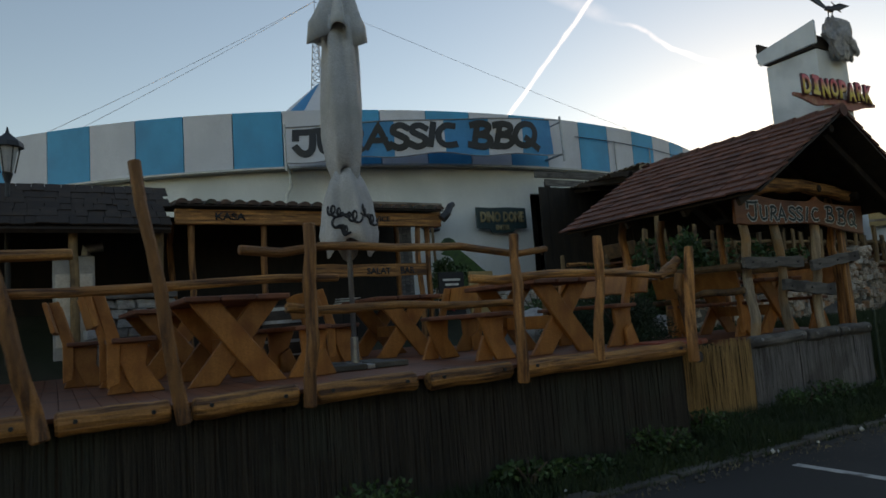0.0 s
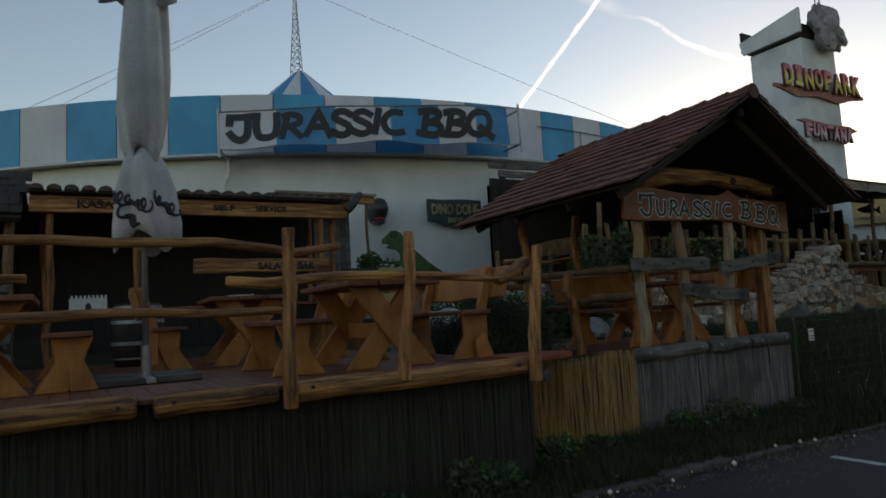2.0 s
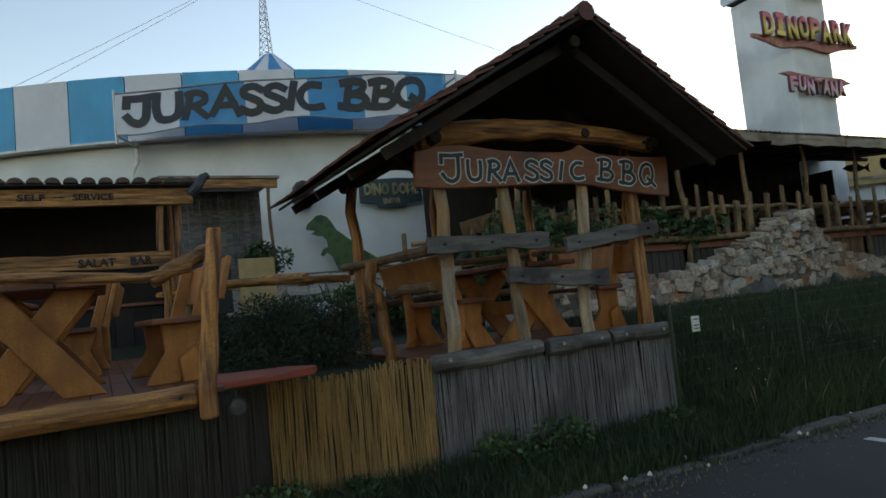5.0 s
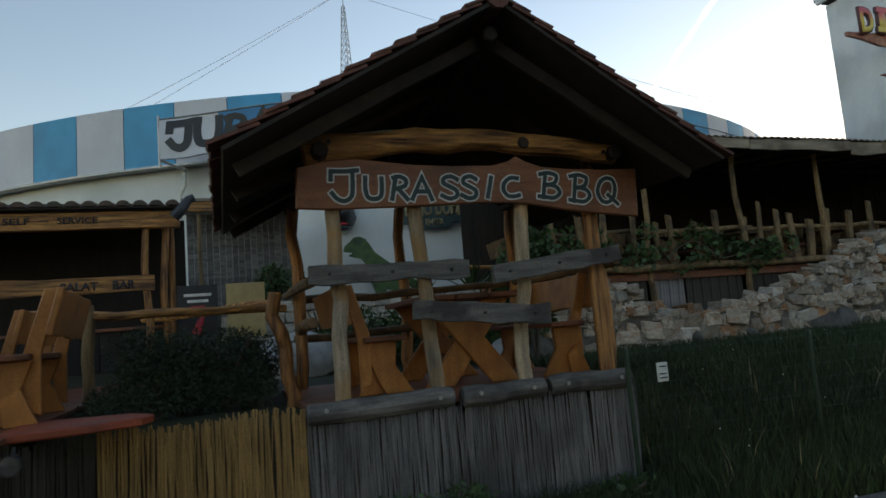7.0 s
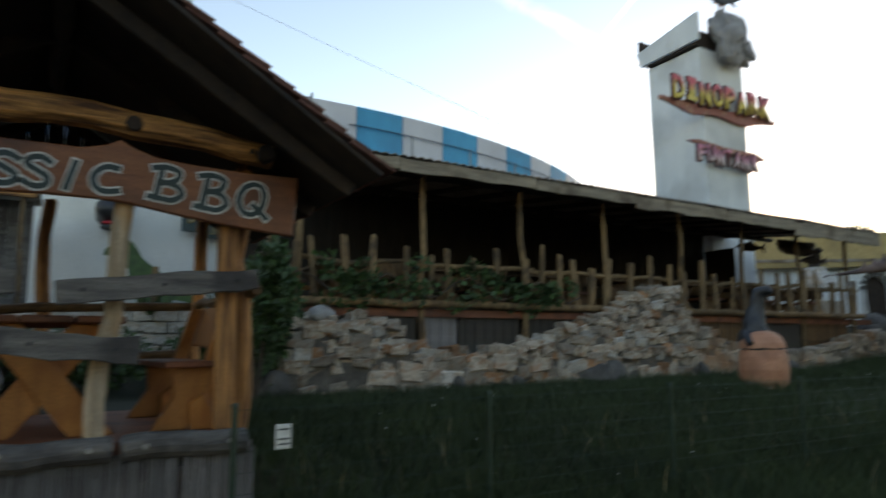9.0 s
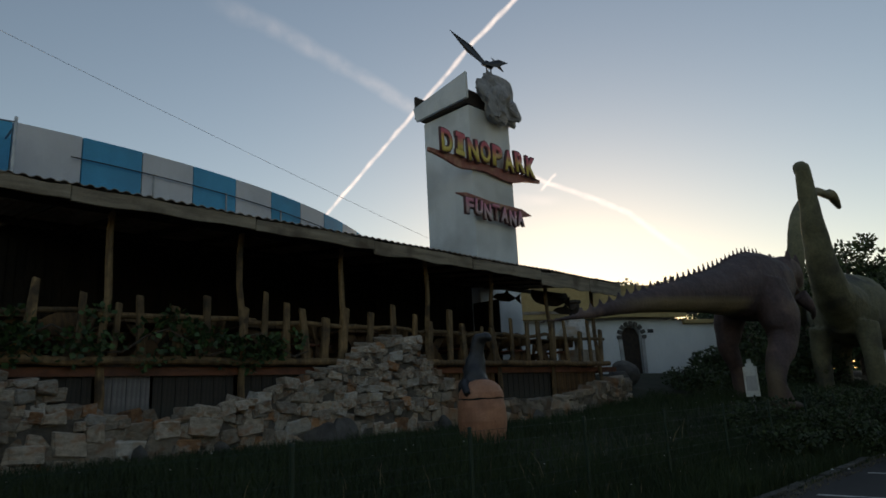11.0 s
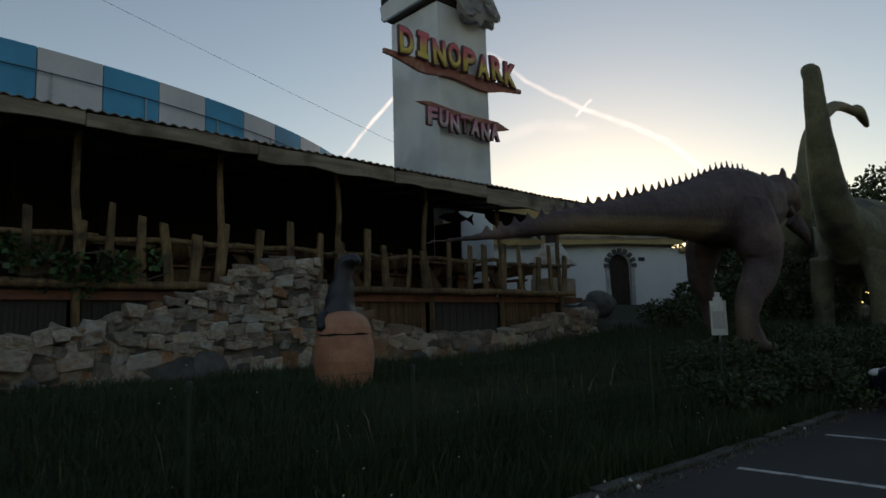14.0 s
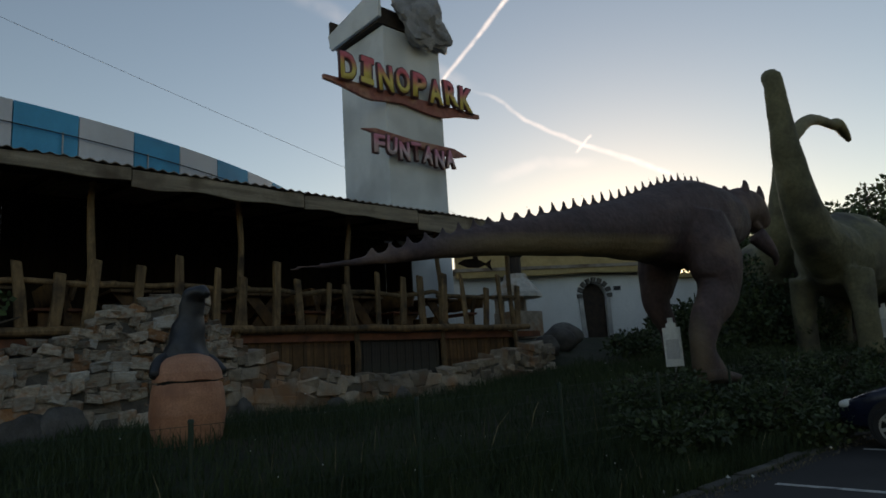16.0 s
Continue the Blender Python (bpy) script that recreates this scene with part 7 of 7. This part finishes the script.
dots("pale_litter", 60, (2, 30, 4.3, 4.8, 0.02, 0.06), 0.026, WHITEPAINT, "pale scraps of litter along the kerb", 10)
dots("kerb_litter", 900, (2, 32, 4.2, 4.7, 0.0, 0.02), 0.02, KERB, "gravel crumbs along the kerb", 9)


def foliage(parent, centres, n, size, mat, seed, name="leaves", flat=0.0, aspect=1.7):
    """Many small folded leaves round centres of (x, y, z, rx, ry, rz)."""
    rg = random.Random(seed)
    vs, fs = [], []
    for _ in range(n):
        cx, cy, cz, rx, ry, rz = rg.choice(centres)
        while True:
            u = Vector((rg.uniform(-1, 1), rg.uniform(-1, 1), rg.uniform(-1, 1)))
            if 0.25 < u.length < 1:
                break
        p = Vector((cx + u.x * rx, cy + u.y * ry, cz + u.z * rz))
        d = (u + Vector((rg.uniform(-1, 1), rg.uniform(-1, 1), rg.uniform(-0.8, 1)))).normalized()
        s = d.cross(Vector((rg.uniform(-1, 1), rg.uniform(-1, 1), rg.uniform(-1, 1)))).normalized()
        L_ = size * rg.uniform(0.6, 1.3)
        w = L_ / aspect / 2
        k = len(vs)
        vs += [tuple(p), tuple(p + d * L_ * 0.45 + s * w), tuple(p + d * L_), tuple(p + d * L_ * 0.45 - s * w)]
        fs += [(k, k + 1, k + 2), (k, k + 2, k + 3)]
    ob = raw_mesh(name, vs, fs, mat, None)
    if parent is not None:
        under(ob, parent)
    return ob


def shrub(x, y, r, h, seed, label, mat=LEAF, n=2500, size=0.07, name="shrub", aspect=1.7, z=None):
    z = gz(x, y) if z is None else z
    s = thing(name, label, "shrub", (x, y, z), "shrubs")
    rg = random.Random(seed)
    cs = []
    for _ in range(14):
        a, d = rg.uniform(0, 6.28), r * math.sqrt(rg.random()) * 0.8
        cs.append((x + d * math.cos(a), y + d * math.sin(a), z + h * rg.uniform(0.25, 0.85) * (1 - 0.35 * d / r), r * rg.uniform(0.25, 0.5), r * rg.uniform(0.25, 0.5), h * rg.uniform(0.15, 0.3)))
    for k in range(5):
        a = rg.uniform(0, 6.28)
        bm = B()
        loft(bm, [(0, 0, -0.05), (0.2 * r * math.cos(a), 0.2 * r * math.sin(a), 0.4 * h), (0.55 * r * math.cos(a), 0.55 * r * math.sin(a), 0.8 * h)], [0.03, 0.02, 0.008], 6)
        part("stem", bm, BARK, s)
    foliage(s, cs, n, size, mat, seed, "leaves", aspect=aspect)
    return s


# juniper between deck and kiosk, in three clumps
for i, (x, y, r, h) in enumerate(((7.05, 7.0, 0.62, 0.85), (7.6, 7.5, 0.6, 0.95), (6.9, 8.2, 0.6, 0.8), (7.7, 8.6, 0.5, 0.9))):
    shrub(x, y, r, h, 40 + i, "dark green spreading juniper bush beside the deck", NEEDLE, 9500, 0.05, "juniper_bush", 3.6, 0.93)
for i, (x, y, r, h) in enumerate(((9.3, 11.8, 0.7, 1.2), (10.6, 11.6, 0.7, 1.1), (11.8, 11.6, 0.6, 1.3), (8.7, 14.6, 0.5, 0.9))):
    shrub(x, y, r, h, 60 + i, "dark green garden shrub by the stone terrace", LEAF, 2200, 0.09)
for i, (x, y, r, h) in enumerate(((12.4, 10.4, 0.5, 2.6), (12.9, 11.7, 0.5, 2.9))):
    shrub(x, y, r, h, 70 + i, "tall leafy climber at the end of the stone wall", LEAF, 2600, 0.12, "climber_bush")
for i in range(19):
    x = 26.4 + i * 1.05
    shrub(x, 5.5 + 0.9 * math.sin(i * 1.7), 0.95, 0.75 + 0.35 * math.sin(i * 2.3) ** 2 + 0.012 * i, 80 + i, "dark wild shrub on the grass bank", TREELEAF, 2400, 0.09, "wild_shrub")
for i in range(7):
    x = 33.0 + i * 1.6
    shrub(x, 10.2 + 0.7 * math.sin(i * 2.1), 1.1, 1.0, 110 + i, "dark wild shrub behind the statues", TREELEAF, 1600, 0.12, "wild_shrub")


def vine():
    v = thing("climbing_vine", "green vine with broad leaves along the picket railing", "vine", (16.2, 11.8, 2.5))
    bm = B()
    pts = [(13.0 + 0.35 * i, 11.82 + 0.03 * math.sin(i), 2.75 + 0.22 * math.sin(i * 1.3)) for i in range(20)]
    loft(bm, pts, [0.016] * 20, 6)
    under(part("stem", bm, BARK), v)
    rg = random.Random(12)
    cs = []
    for _ in range(52):
        x = rg.uniform(12.9, 19.4) if rg.random() < 0.85 else rg.uniform(12.9, 15)
        cs.append((x, 11.82, rg.uniform(2.45, 3.2) if x < 17.5 else rg.uniform(2.4, 2.9), 0.22, 0.12, 0.17))
    foliage(v, cs, 1800, 0.105, LEAF, 13, "leaves", aspect=1.15)


vine()


def agave(x, y, z, s, seed):
    a = thing("agave_plant", "spiky grey-green agave plant", "plant", (x, y, z))
    rg = random.Random(seed)
    for k in range(16):
        an = k * 2.4
        el = rg.uniform(0.5, 1.2)
        bm = B()
        d = Vector((math.cos(an) * math.cos(el), math.sin(an) * math.cos(el), math.sin(el)))
        loft(bm, [d * 0.02, d * s * 0.4, d * s * 0.75, d * s], [(0.02, 0.015), (0.04, 0.012), (0.028, 0.01), (0.003, 0.003)], 6)
        part("leaf", bm, LEAF, a)


agave(12.6, 13.6, 2.3, 0.7, 1)
agave(11.3, 13.0, 2.2, 0.5, 2)


def tree(x, y, z, h, r, seed, label, n=5200, size=0.28):
    t = thing("tree", label, "tree", (x, y, z), "trees beyond the park")
    rg = random.Random(seed)
    bm = B()
    loft(bm, [(0, 0, 0), (0.1, 0, h * 0.25), (0.05, 0.1, h * 0.5), (0, 0, h * 0.8)], [0.28, 0.2, 0.15, 0.05], 10, rough=0.15)
    part("trunk", bm, BARK, t)
    cs = []
    for k in range(26):
        a, el = rg.uniform(0, 6.28), rg.uniform(0, 1)
        d = r * math.sqrt(rg.random())
        zz = h * (0.32 + 0.62 * el * (1 - 0.35 * (d / r) ** 2))
        tip = Vector((d * math.cos(a), d * math.sin(a), zz))
        cs.append((x + tip.x, y + tip.y, z + tip.z, r * rg.uniform(0.16, 0.36), r * rg.uniform(0.16, 0.36), h * rg.uniform(0.05, 0.11)))
        if k < 8:
            bm = B()
            loft(bm, [(0.03, 0, h * 0.4), tip * 0.5 + Vector((0, 0, h * 0.2)), tip], [0.08, 0.05, 0.015], 6)
            part("limb", bm, BARK, t)
    foliage(t, cs, n, size, TREELEAF, seed, "crown", aspect=1.5)


for i, (x, y, h, r) in enumerate(((54, 15, 7.0, 3.6), (60, 13.0, 8.0, 4.0), (52, 11.5, 6.2, 3.0), (66, 17, 8.5, 4.2), (58, 20, 8.5, 4.2), (60, 26, 8.6, 3.6), (66, 31, 9.6, 3.6), (72, 37, 9.5, 3.6), (48, 13.5, 5.4, 2.5), (70, 11, 9.5, 4.5), (64, 8.5, 8.6, 4.0), (56, 8.6, 6.8, 3.2), (80, 24, 9.5, 4.5), (64, 12.4, 11.2, 3.1))):
    tree(x, y, gz(x, y) - 0.1, h - 0.6, r, 200 + i, "dark leafy tree against the evening sky")
# unseen woods added behind the car park, at the walk's back, to block light
rg = random.Random(91)
cs = [(-40 + i * 1.5, -15 + rg.uniform(-2, 2), rg.uniform(1.0, 8.5), 2.2, 1.6, 1.6) for i in range(90)]
light_block = foliage(None, cs, 12000, 0.95, TREELEAF, 92, "woods")
tagged(light_block, "unseen added woods that block light behind the car park", "woods", kind="stuff")
# far hedge line that closes the horizon
rg = random.Random(77)
cs = []
for i in range(150):
    a = -0.5 + 1.6 * i / 150
    d = 95 + rg.uniform(-8, 8)
    cs.append((math.sin(a + 0.6) * d + 10, math.cos(a + 0.6) * d, 3.5 + rg.uniform(-1, 1.0), 4, 3, 3.0))
hd = foliage(None, cs, 15000, 1.1, TREELEAF, 78, "far_woods")
tagged(hd, "dark line of far woods", "woods", kind="stuff")


for i, (x, y, r, h) in enumerate(((38.4, 9.6, 1.7, 3.3), (40.8, 8.9, 1.6, 2.9), (36.6, 10.6, 1.2, 2.0))):
    shrub(x, y, r, h, 300 + i, "tall dark bush behind the dinosaur statues", TREELEAF, 5200, 0.14, "tall_bush")
for i in range(13):
    x = -1.5 + i * 1.0
    y = 5.12 if x < 6.2 else 5.55
    shrub(x + 0.3 * math.sin(i * 2.7), y, 0.34, 0.28 + 0.12 * math.sin(i * 1.9), 330 + i, "low weeds at the foot of the reed screen", LEAF, 620, 0.055, "weed_clump")
# red board and spotlight at the deck's end
rb = thing("red_step_board", "rounded red-brown board at the end of the deck", "board", (6.7, 6.0, 1.1))
bm = B()
slab(bm, [(6.2, 5.42), (6.75, 5.5), (7.05, 5.66), (7.12, 5.85), (6.95, 6.1), (6.2, 6.3)], 0.06, "z", 1.09, 0.012)
under(part("board", bm, REDPLANK), rb)
sl = thing("spotlight", "small black spotlight with a dull grey front under the deck end", "lamp", (6.36, 5.33, 0.98))
bm = B()
loft(bm, [(0, 0.03, 0), (0, -0.05, 0), (0, -0.09, 0)], [0.05, 0.06, 0.066], 14)
part("housing", bm, BLACK, sl)
bm = B()
loft(bm, [(0, -0.088, 0), (0, -0.094, 0)], [0.055, 0.055], 14)
part("lens", bm, GREYWOOD, sl)
bm = B()
loft(bm, [(0, 0.0, 0.0), (0, 0.02, 0.1)], [0.012, 0.012], 6)
part("bracket", bm, BLACK, sl)
# grey gutter end on the serving shed
gu = thing("gutter_end", "bent dark grey gutter end at the shed corner", "gutter", (7.05, 11.8, 3.8))
bm = B()
loft(bm, [(-0.1, -0.02, -0.12), (0.02, -0.04, 0.0), (0.12, -0.02, 0.16), (0.2, 0.0, 0.2)], [0.09, 0.085, 0.07, 0.06], 10)
part("pipe_bend", bm, HATCH, gu)


# ---------------------------------------------------------------- small white notices by the statues
for x, y, z in ((29.25, 7.05, 1.3), (38.6, 6.0, 1.6)):
    s = thing("notice_plate", "small white castle-topped notice plate on a stake", "notice", (x, y, z), "notice plates", rz=-72)
    bm = B()
    slab(bm, [(-0.16, 0), (0.16, 0), (0.16, 0.72), (0.09, 0.72), (0.09, 0.8), (0.05, 0.8), (0.05, 0.9), (-0.05, 0.9), (-0.05, 0.8), (-0.09, 0.8), (-0.09, 0.72), (-0.16, 0.72)], 0.03, "y", 0, 0.004)
    part("plate", bm, WHITEPAINT, s)
    bm = B()
    box(bm, (0, -0.006, 0.32), (0.24, 0.006, 0.36))
    part("print_field", bm, FABRIC, s)
    bm = B()
    loft(bm, [(0, 0.05, -0.6), (0, 0.05, 0.4)], [0.025, 0.025], 6)
    part("stake", bm, STEEL, s)


# ---------------------------------------------------------------- parked car
def parked_car():
    c = thing("parked_car", "dark navy hatchback car parked nose to the grass bank", "car", (29.75, 2.3, 0))
    # stations along y (nose at +y): y, half width, sill, waist, top
    st = [(-2.1, 0.72, 0.35, 0.75, 0.80), (-1.85, 0.80, 0.22, 0.85, 1.15), (-1.1, 0.84, 0.20, 0.90, 1.42), (0.0, 0.85, 0.20, 0.90, 1.45), (0.55, 0.85, 0.20, 0.90, 1.28), (1.15, 0.84, 0.20, 0.88, 0.93), (1.7, 0.81, 0.20, 0.78, 0.82), (2.0, 0.74, 0.24, 0.62, 0.66), (2.12, 0.62, 0.30, 0.52, 0.55)]
    bm = B()
    rings = []
    for y, w, s, wa, tp in st:
        tw = w * (0.72 if tp - wa > 0.2 else 0.86)
        prof = [(-w * 0.92, s), (-w, s + 0.15), (-w, wa - 0.1), (-w * 0.97, wa), (-tw, tp - 0.02), (-tw * 0.6, tp), (0, tp + 0.015), (tw * 0.6, tp), (tw, tp - 0.02), (w * 0.97, wa), (w, wa - 0.1), (w, s + 0.15), (w * 0.92, s)]
        rings.append([bm.verts.new((u, y, v)) for u, v in prof])
    for a, b in zip(rings, rings[1:]):
        for k in range(len(a) - 1):
            bm.faces.new((a[k], a[k + 1], b[k + 1], b[k]))
        bm.faces.new((a[-1], a[0], b[0], b[-1]))
    bm.faces.new(rings[0])
    bm.faces.new(rings[-1][::-1])
    bmesh.ops.recalc_face_normals(bm, faces=bm.faces)
    body = part("body", bm, NAVY, c, smooth=True)
    md = body.modifiers.new("round", "SUBSURF")
    md.levels = md.render_levels = 2
    bm = B()
    slab(bm, [(-0.62, 0), (0.62, 0), (0.54, 0.6), (-0.54, 0.6)], 0.012, "z", 0, 0.0)
    bm.transform(pose(0, 1.17, 0.955, 149, 0, 0))
    part("windscreen", bm, GLASSY, c)
    for sx in (-1, 1):
        bm = B()
        slab(bm, [(-1.0, 0.94), (0.85, 0.93), (0.45, 1.24), (-0.2, 1.36), (-0.9, 1.34)], 0.012, "x", 0, 0)
        for v in bm.verts:
            v.co.x += sx * (0.84 - 0.42 * (v.co.z - 0.92))
        part("side_window", bm, GLASSY, c)
        bm = B()
        limb(bm, [(sx * 0.9, 0.72, 1.0, 0.06, 0.05), (sx * 1.0, 0.72, 1.0, 0.07, 0.06), (sx * 1.05, 0.74, 1.0, 0.03, 0.03)], 10, 0.0)
        part("mirror", bm, NAVY, c)
        bm = B()
        bmesh.ops.create_icosphere(bm, subdivisions=2, radius=1.0, matrix=pose(sx * 0.60, 1.9, 0.62) @ Matrix.Diagonal((0.16, 0.17, 0.085, 1)))
        part("headlight", bm, WHITEPAINT, c, "clear headlight", smooth=True)
        for y in (1.28, -1.35):
            bm = B()
            prof = [(0.2, -0.09), (0.29, -0.1), (0.315, -0.06), (0.315, 0.06), (0.29, 0.1), (0.2, 0.09)]
            rr = []
            for k in range(28):
                a = 2 * math.pi * k / 28
                rr.append([bm.verts.new((w, r * math.cos(a), r * math.sin(a))) for r, w in prof])
            for k in range(28):
                for j in range(6):
                    bm.faces.new((rr[k][j], rr[k][(j + 1) % 6], rr[(k + 1) % 28][(j + 1) % 6], rr[(k + 1) % 28][j]))
            bmesh.ops.recalc_face_normals(bm, faces=bm.faces)
            bm.transform(pose(sx * 0.80, y, 0.315))
            wh = part("wheel", bm, RUBBER, c, "black tyre with alloy rim")
            bm = B()
            for k in range(7):
                box(bm, (0, 0, 0.1), (0.03, 0.05, 0.2), 0, 0.008)
                bm.transform(Matrix.Rotation(2 * math.pi / 7, 4, "X"))
            loft(bm, [(-0.02, 0, 0), (0.02, 0, 0)], [0.06, 0.06], 14)
            n0 = 24
            ring = [[], []]
            for k in range(n0):
                a = 2 * math.pi * k / n0
                ring[0].append(bm.verts.new((-0.02, 0.215 * math.cos(a), 0.215 * math.sin(a))))
                ring[1].append(bm.verts.new((-0.02, 0.185 * math.cos(a), 0.185 * math.sin(a))))
            for k in range(n0):
                bm.faces.new((ring[0][k], ring[0][(k + 1) % n0], ring[1][(k + 1) % n0], ring[1][k]))
            bm.transform(pose(sx * 0.885, y, 0.315))
            rim_ = part("rim", bm, ALLOY, wh)
            bm = B()
            bmesh.ops.create_cone(bm, segments=24, radius1=0.36, radius2=0.36, depth=0.05, cap_ends=True, matrix=pose(sx * 0.835, y, 0.35, 0, 90))
            part("wheel_arch", bm, RUBBER, c)
    bm = B()
    box(bm, (0, 2.1, 0.42), (0.7, 0.05, 0.12), 0, 0.02)
    part("grille", bm, RUBBER, c)
    c.rotation_euler = (0, 0, 0)


parked_car()


# ---------------------------------------------------------------- vapour trails
TRAIL = bpy.data.materials.new("vapour_trail")
TRAIL.use_nodes = True
tn, tl = TRAIL.node_tree.nodes, TRAIL.node_tree.links
tn.clear()
t_out, t_mix, t_em, t_tr = tn.new("ShaderNodeOutputMaterial"), tn.new("ShaderNodeMixShader"), tn.new("ShaderNodeEmission"), tn.new("ShaderNodeBsdfTransparent")
t_em.inputs[0].default_value, t_em.inputs[1].default_value = (1.0, 0.96, 0.92, 1), 1.0
t_uv, t_n, t_r, t_m = tn.new("ShaderNodeAttribute"), tn.new("ShaderNodeTexNoise"), tn.new("ShaderNodeMapRange"), tn.new("ShaderNodeMath")
t_uv.attribute_name = "veil"
t_tc = tn.new("ShaderNodeTexCoord")
tl.new(t_tc.outputs["Object"], t_n.inputs[0])
t_n.inputs["Scale"].default_value, t_n.inputs["Detail"].default_value = 0.02, 5.0
t_r.inputs[1].default_value, t_r.inputs[2].default_value, t_r.inputs[3].default_value = 0.3, 0.7, 0.3
tl.new(t_n.outputs[0], t_r.inputs[0])
t_m.operation = "MULTIPLY"
tl.new(t_r.outputs[0], t_m.inputs[0])
tl.new(t_uv.outputs["Fac"], t_m.inputs[1])
tl.new(t_m.outputs[0], t_mix.inputs[0])
tl.new(t_tr.outputs[0], t_mix.inputs[1])
tl.new(t_em.outputs[0], t_mix.inputs[2])
tl.new(t_mix.outputs[0], t_out.inputs[0])


def vapour_trail(dirs, widths, dens, seed, label):
    """A soft ribbon of vapour far up in the sky through bearings of (azimuth, elevation)."""
    D = 2200.0
    pts = []
    for (a0, e0), (a1, e1) in zip(dirs, dirs[1:]):
        for k in range(10):
            f = k / 10
            pts.append((a0 + (a1 - a0) * f, e0 + (e1 - e0) * f))
    pts.append(dirs[-1])
    vs, fs, den = [], [], []
    P = []
    for i, (a, e) in enumerate(pts):
        a += 0.09 * noise.noise((i * 0.35, seed, 0))
        e += 0.09 * noise.noise((i * 0.35, seed, 5))
        a, e = radians(a), radians(e)
        P.append(Vector((math.sin(a) * math.cos(e), math.cos(a) * math.cos(e), math.sin(e))) * D)
    m = 9
    for i, p in enumerate(P):
        f = i / (len(P) - 1)
        d = (P[min(i + 1, len(P) - 1)] - P[max(i - 1, 0)]).normalized()
        s = d.cross(p.normalized())
        w = (widths[0] + (widths[1] - widths[0]) * f) * (1 + 0.35 * noise.noise((i * 0.5, seed, 9)))
        g = (dens[0] + (dens[1] - dens[0]) * f) * min(1, 8 * f, 8 * (1 - f))
        for k in range(m):
            u = (k / (m - 1)) * 2 - 1
            vs.append(tuple(p + s * w * u))
            den.append(g * (1 - u * u) ** 1.5)
    for i in range(len(P) - 1):
        for k in range(m - 1):
            fs.append((i * m + k, i * m + k + 1, (i + 1) * m + k + 1, (i + 1) * m + k))
    ob = raw_mesh("vapour_trail", vs, fs, TRAIL)
    at = ob.data.attributes.new("veil", "FLOAT", "POINT")
    for k, v in enumerate(den):
        at.data[k].value = v
    tagged(ob, label, "sky", "vapour trails", "structure")


vapour_trail([(60, 36.5), (55.5, 33.4), (50.0, 29.6), (44.6, 24.7), (40.5, 20.6), (36.4, 16.2), (34, 13.2)], (11, 7), (0.95, 0.9), 1.0, "bright straight white vapour trail")
vapour_trail([(46.0, 23.2), (48.6, 22.3), (51.0, 20.2), (55.6, 17.7), (59.4, 16.0), (62.3, 14.4), (64.6, 12.2), (67.5, 9.6)], (7, 15), (0.3, 1.3), 2.0, "wavy white vapour trail low in the sky")
vapour_trail([(25.4, 32.5), (32.1, 30.6), (39.5, 27.3), (47.5, 22.7)], (40, 26), (0.05, 0.20), 3.0, "faint broad vapour trail crossing the bright one")
vapour_trail([(47, 15.5), (52, 16.6), (57, 16.0)], (30, 20), (0.2, 0.25), 4.0, "thin haze streak near the horizon glow")
vapour_trail([(55.0, 17.0), (56.6, 18.4)], (6, 6), (0.9, 0.9), 5.0, "short bright vapour trail")
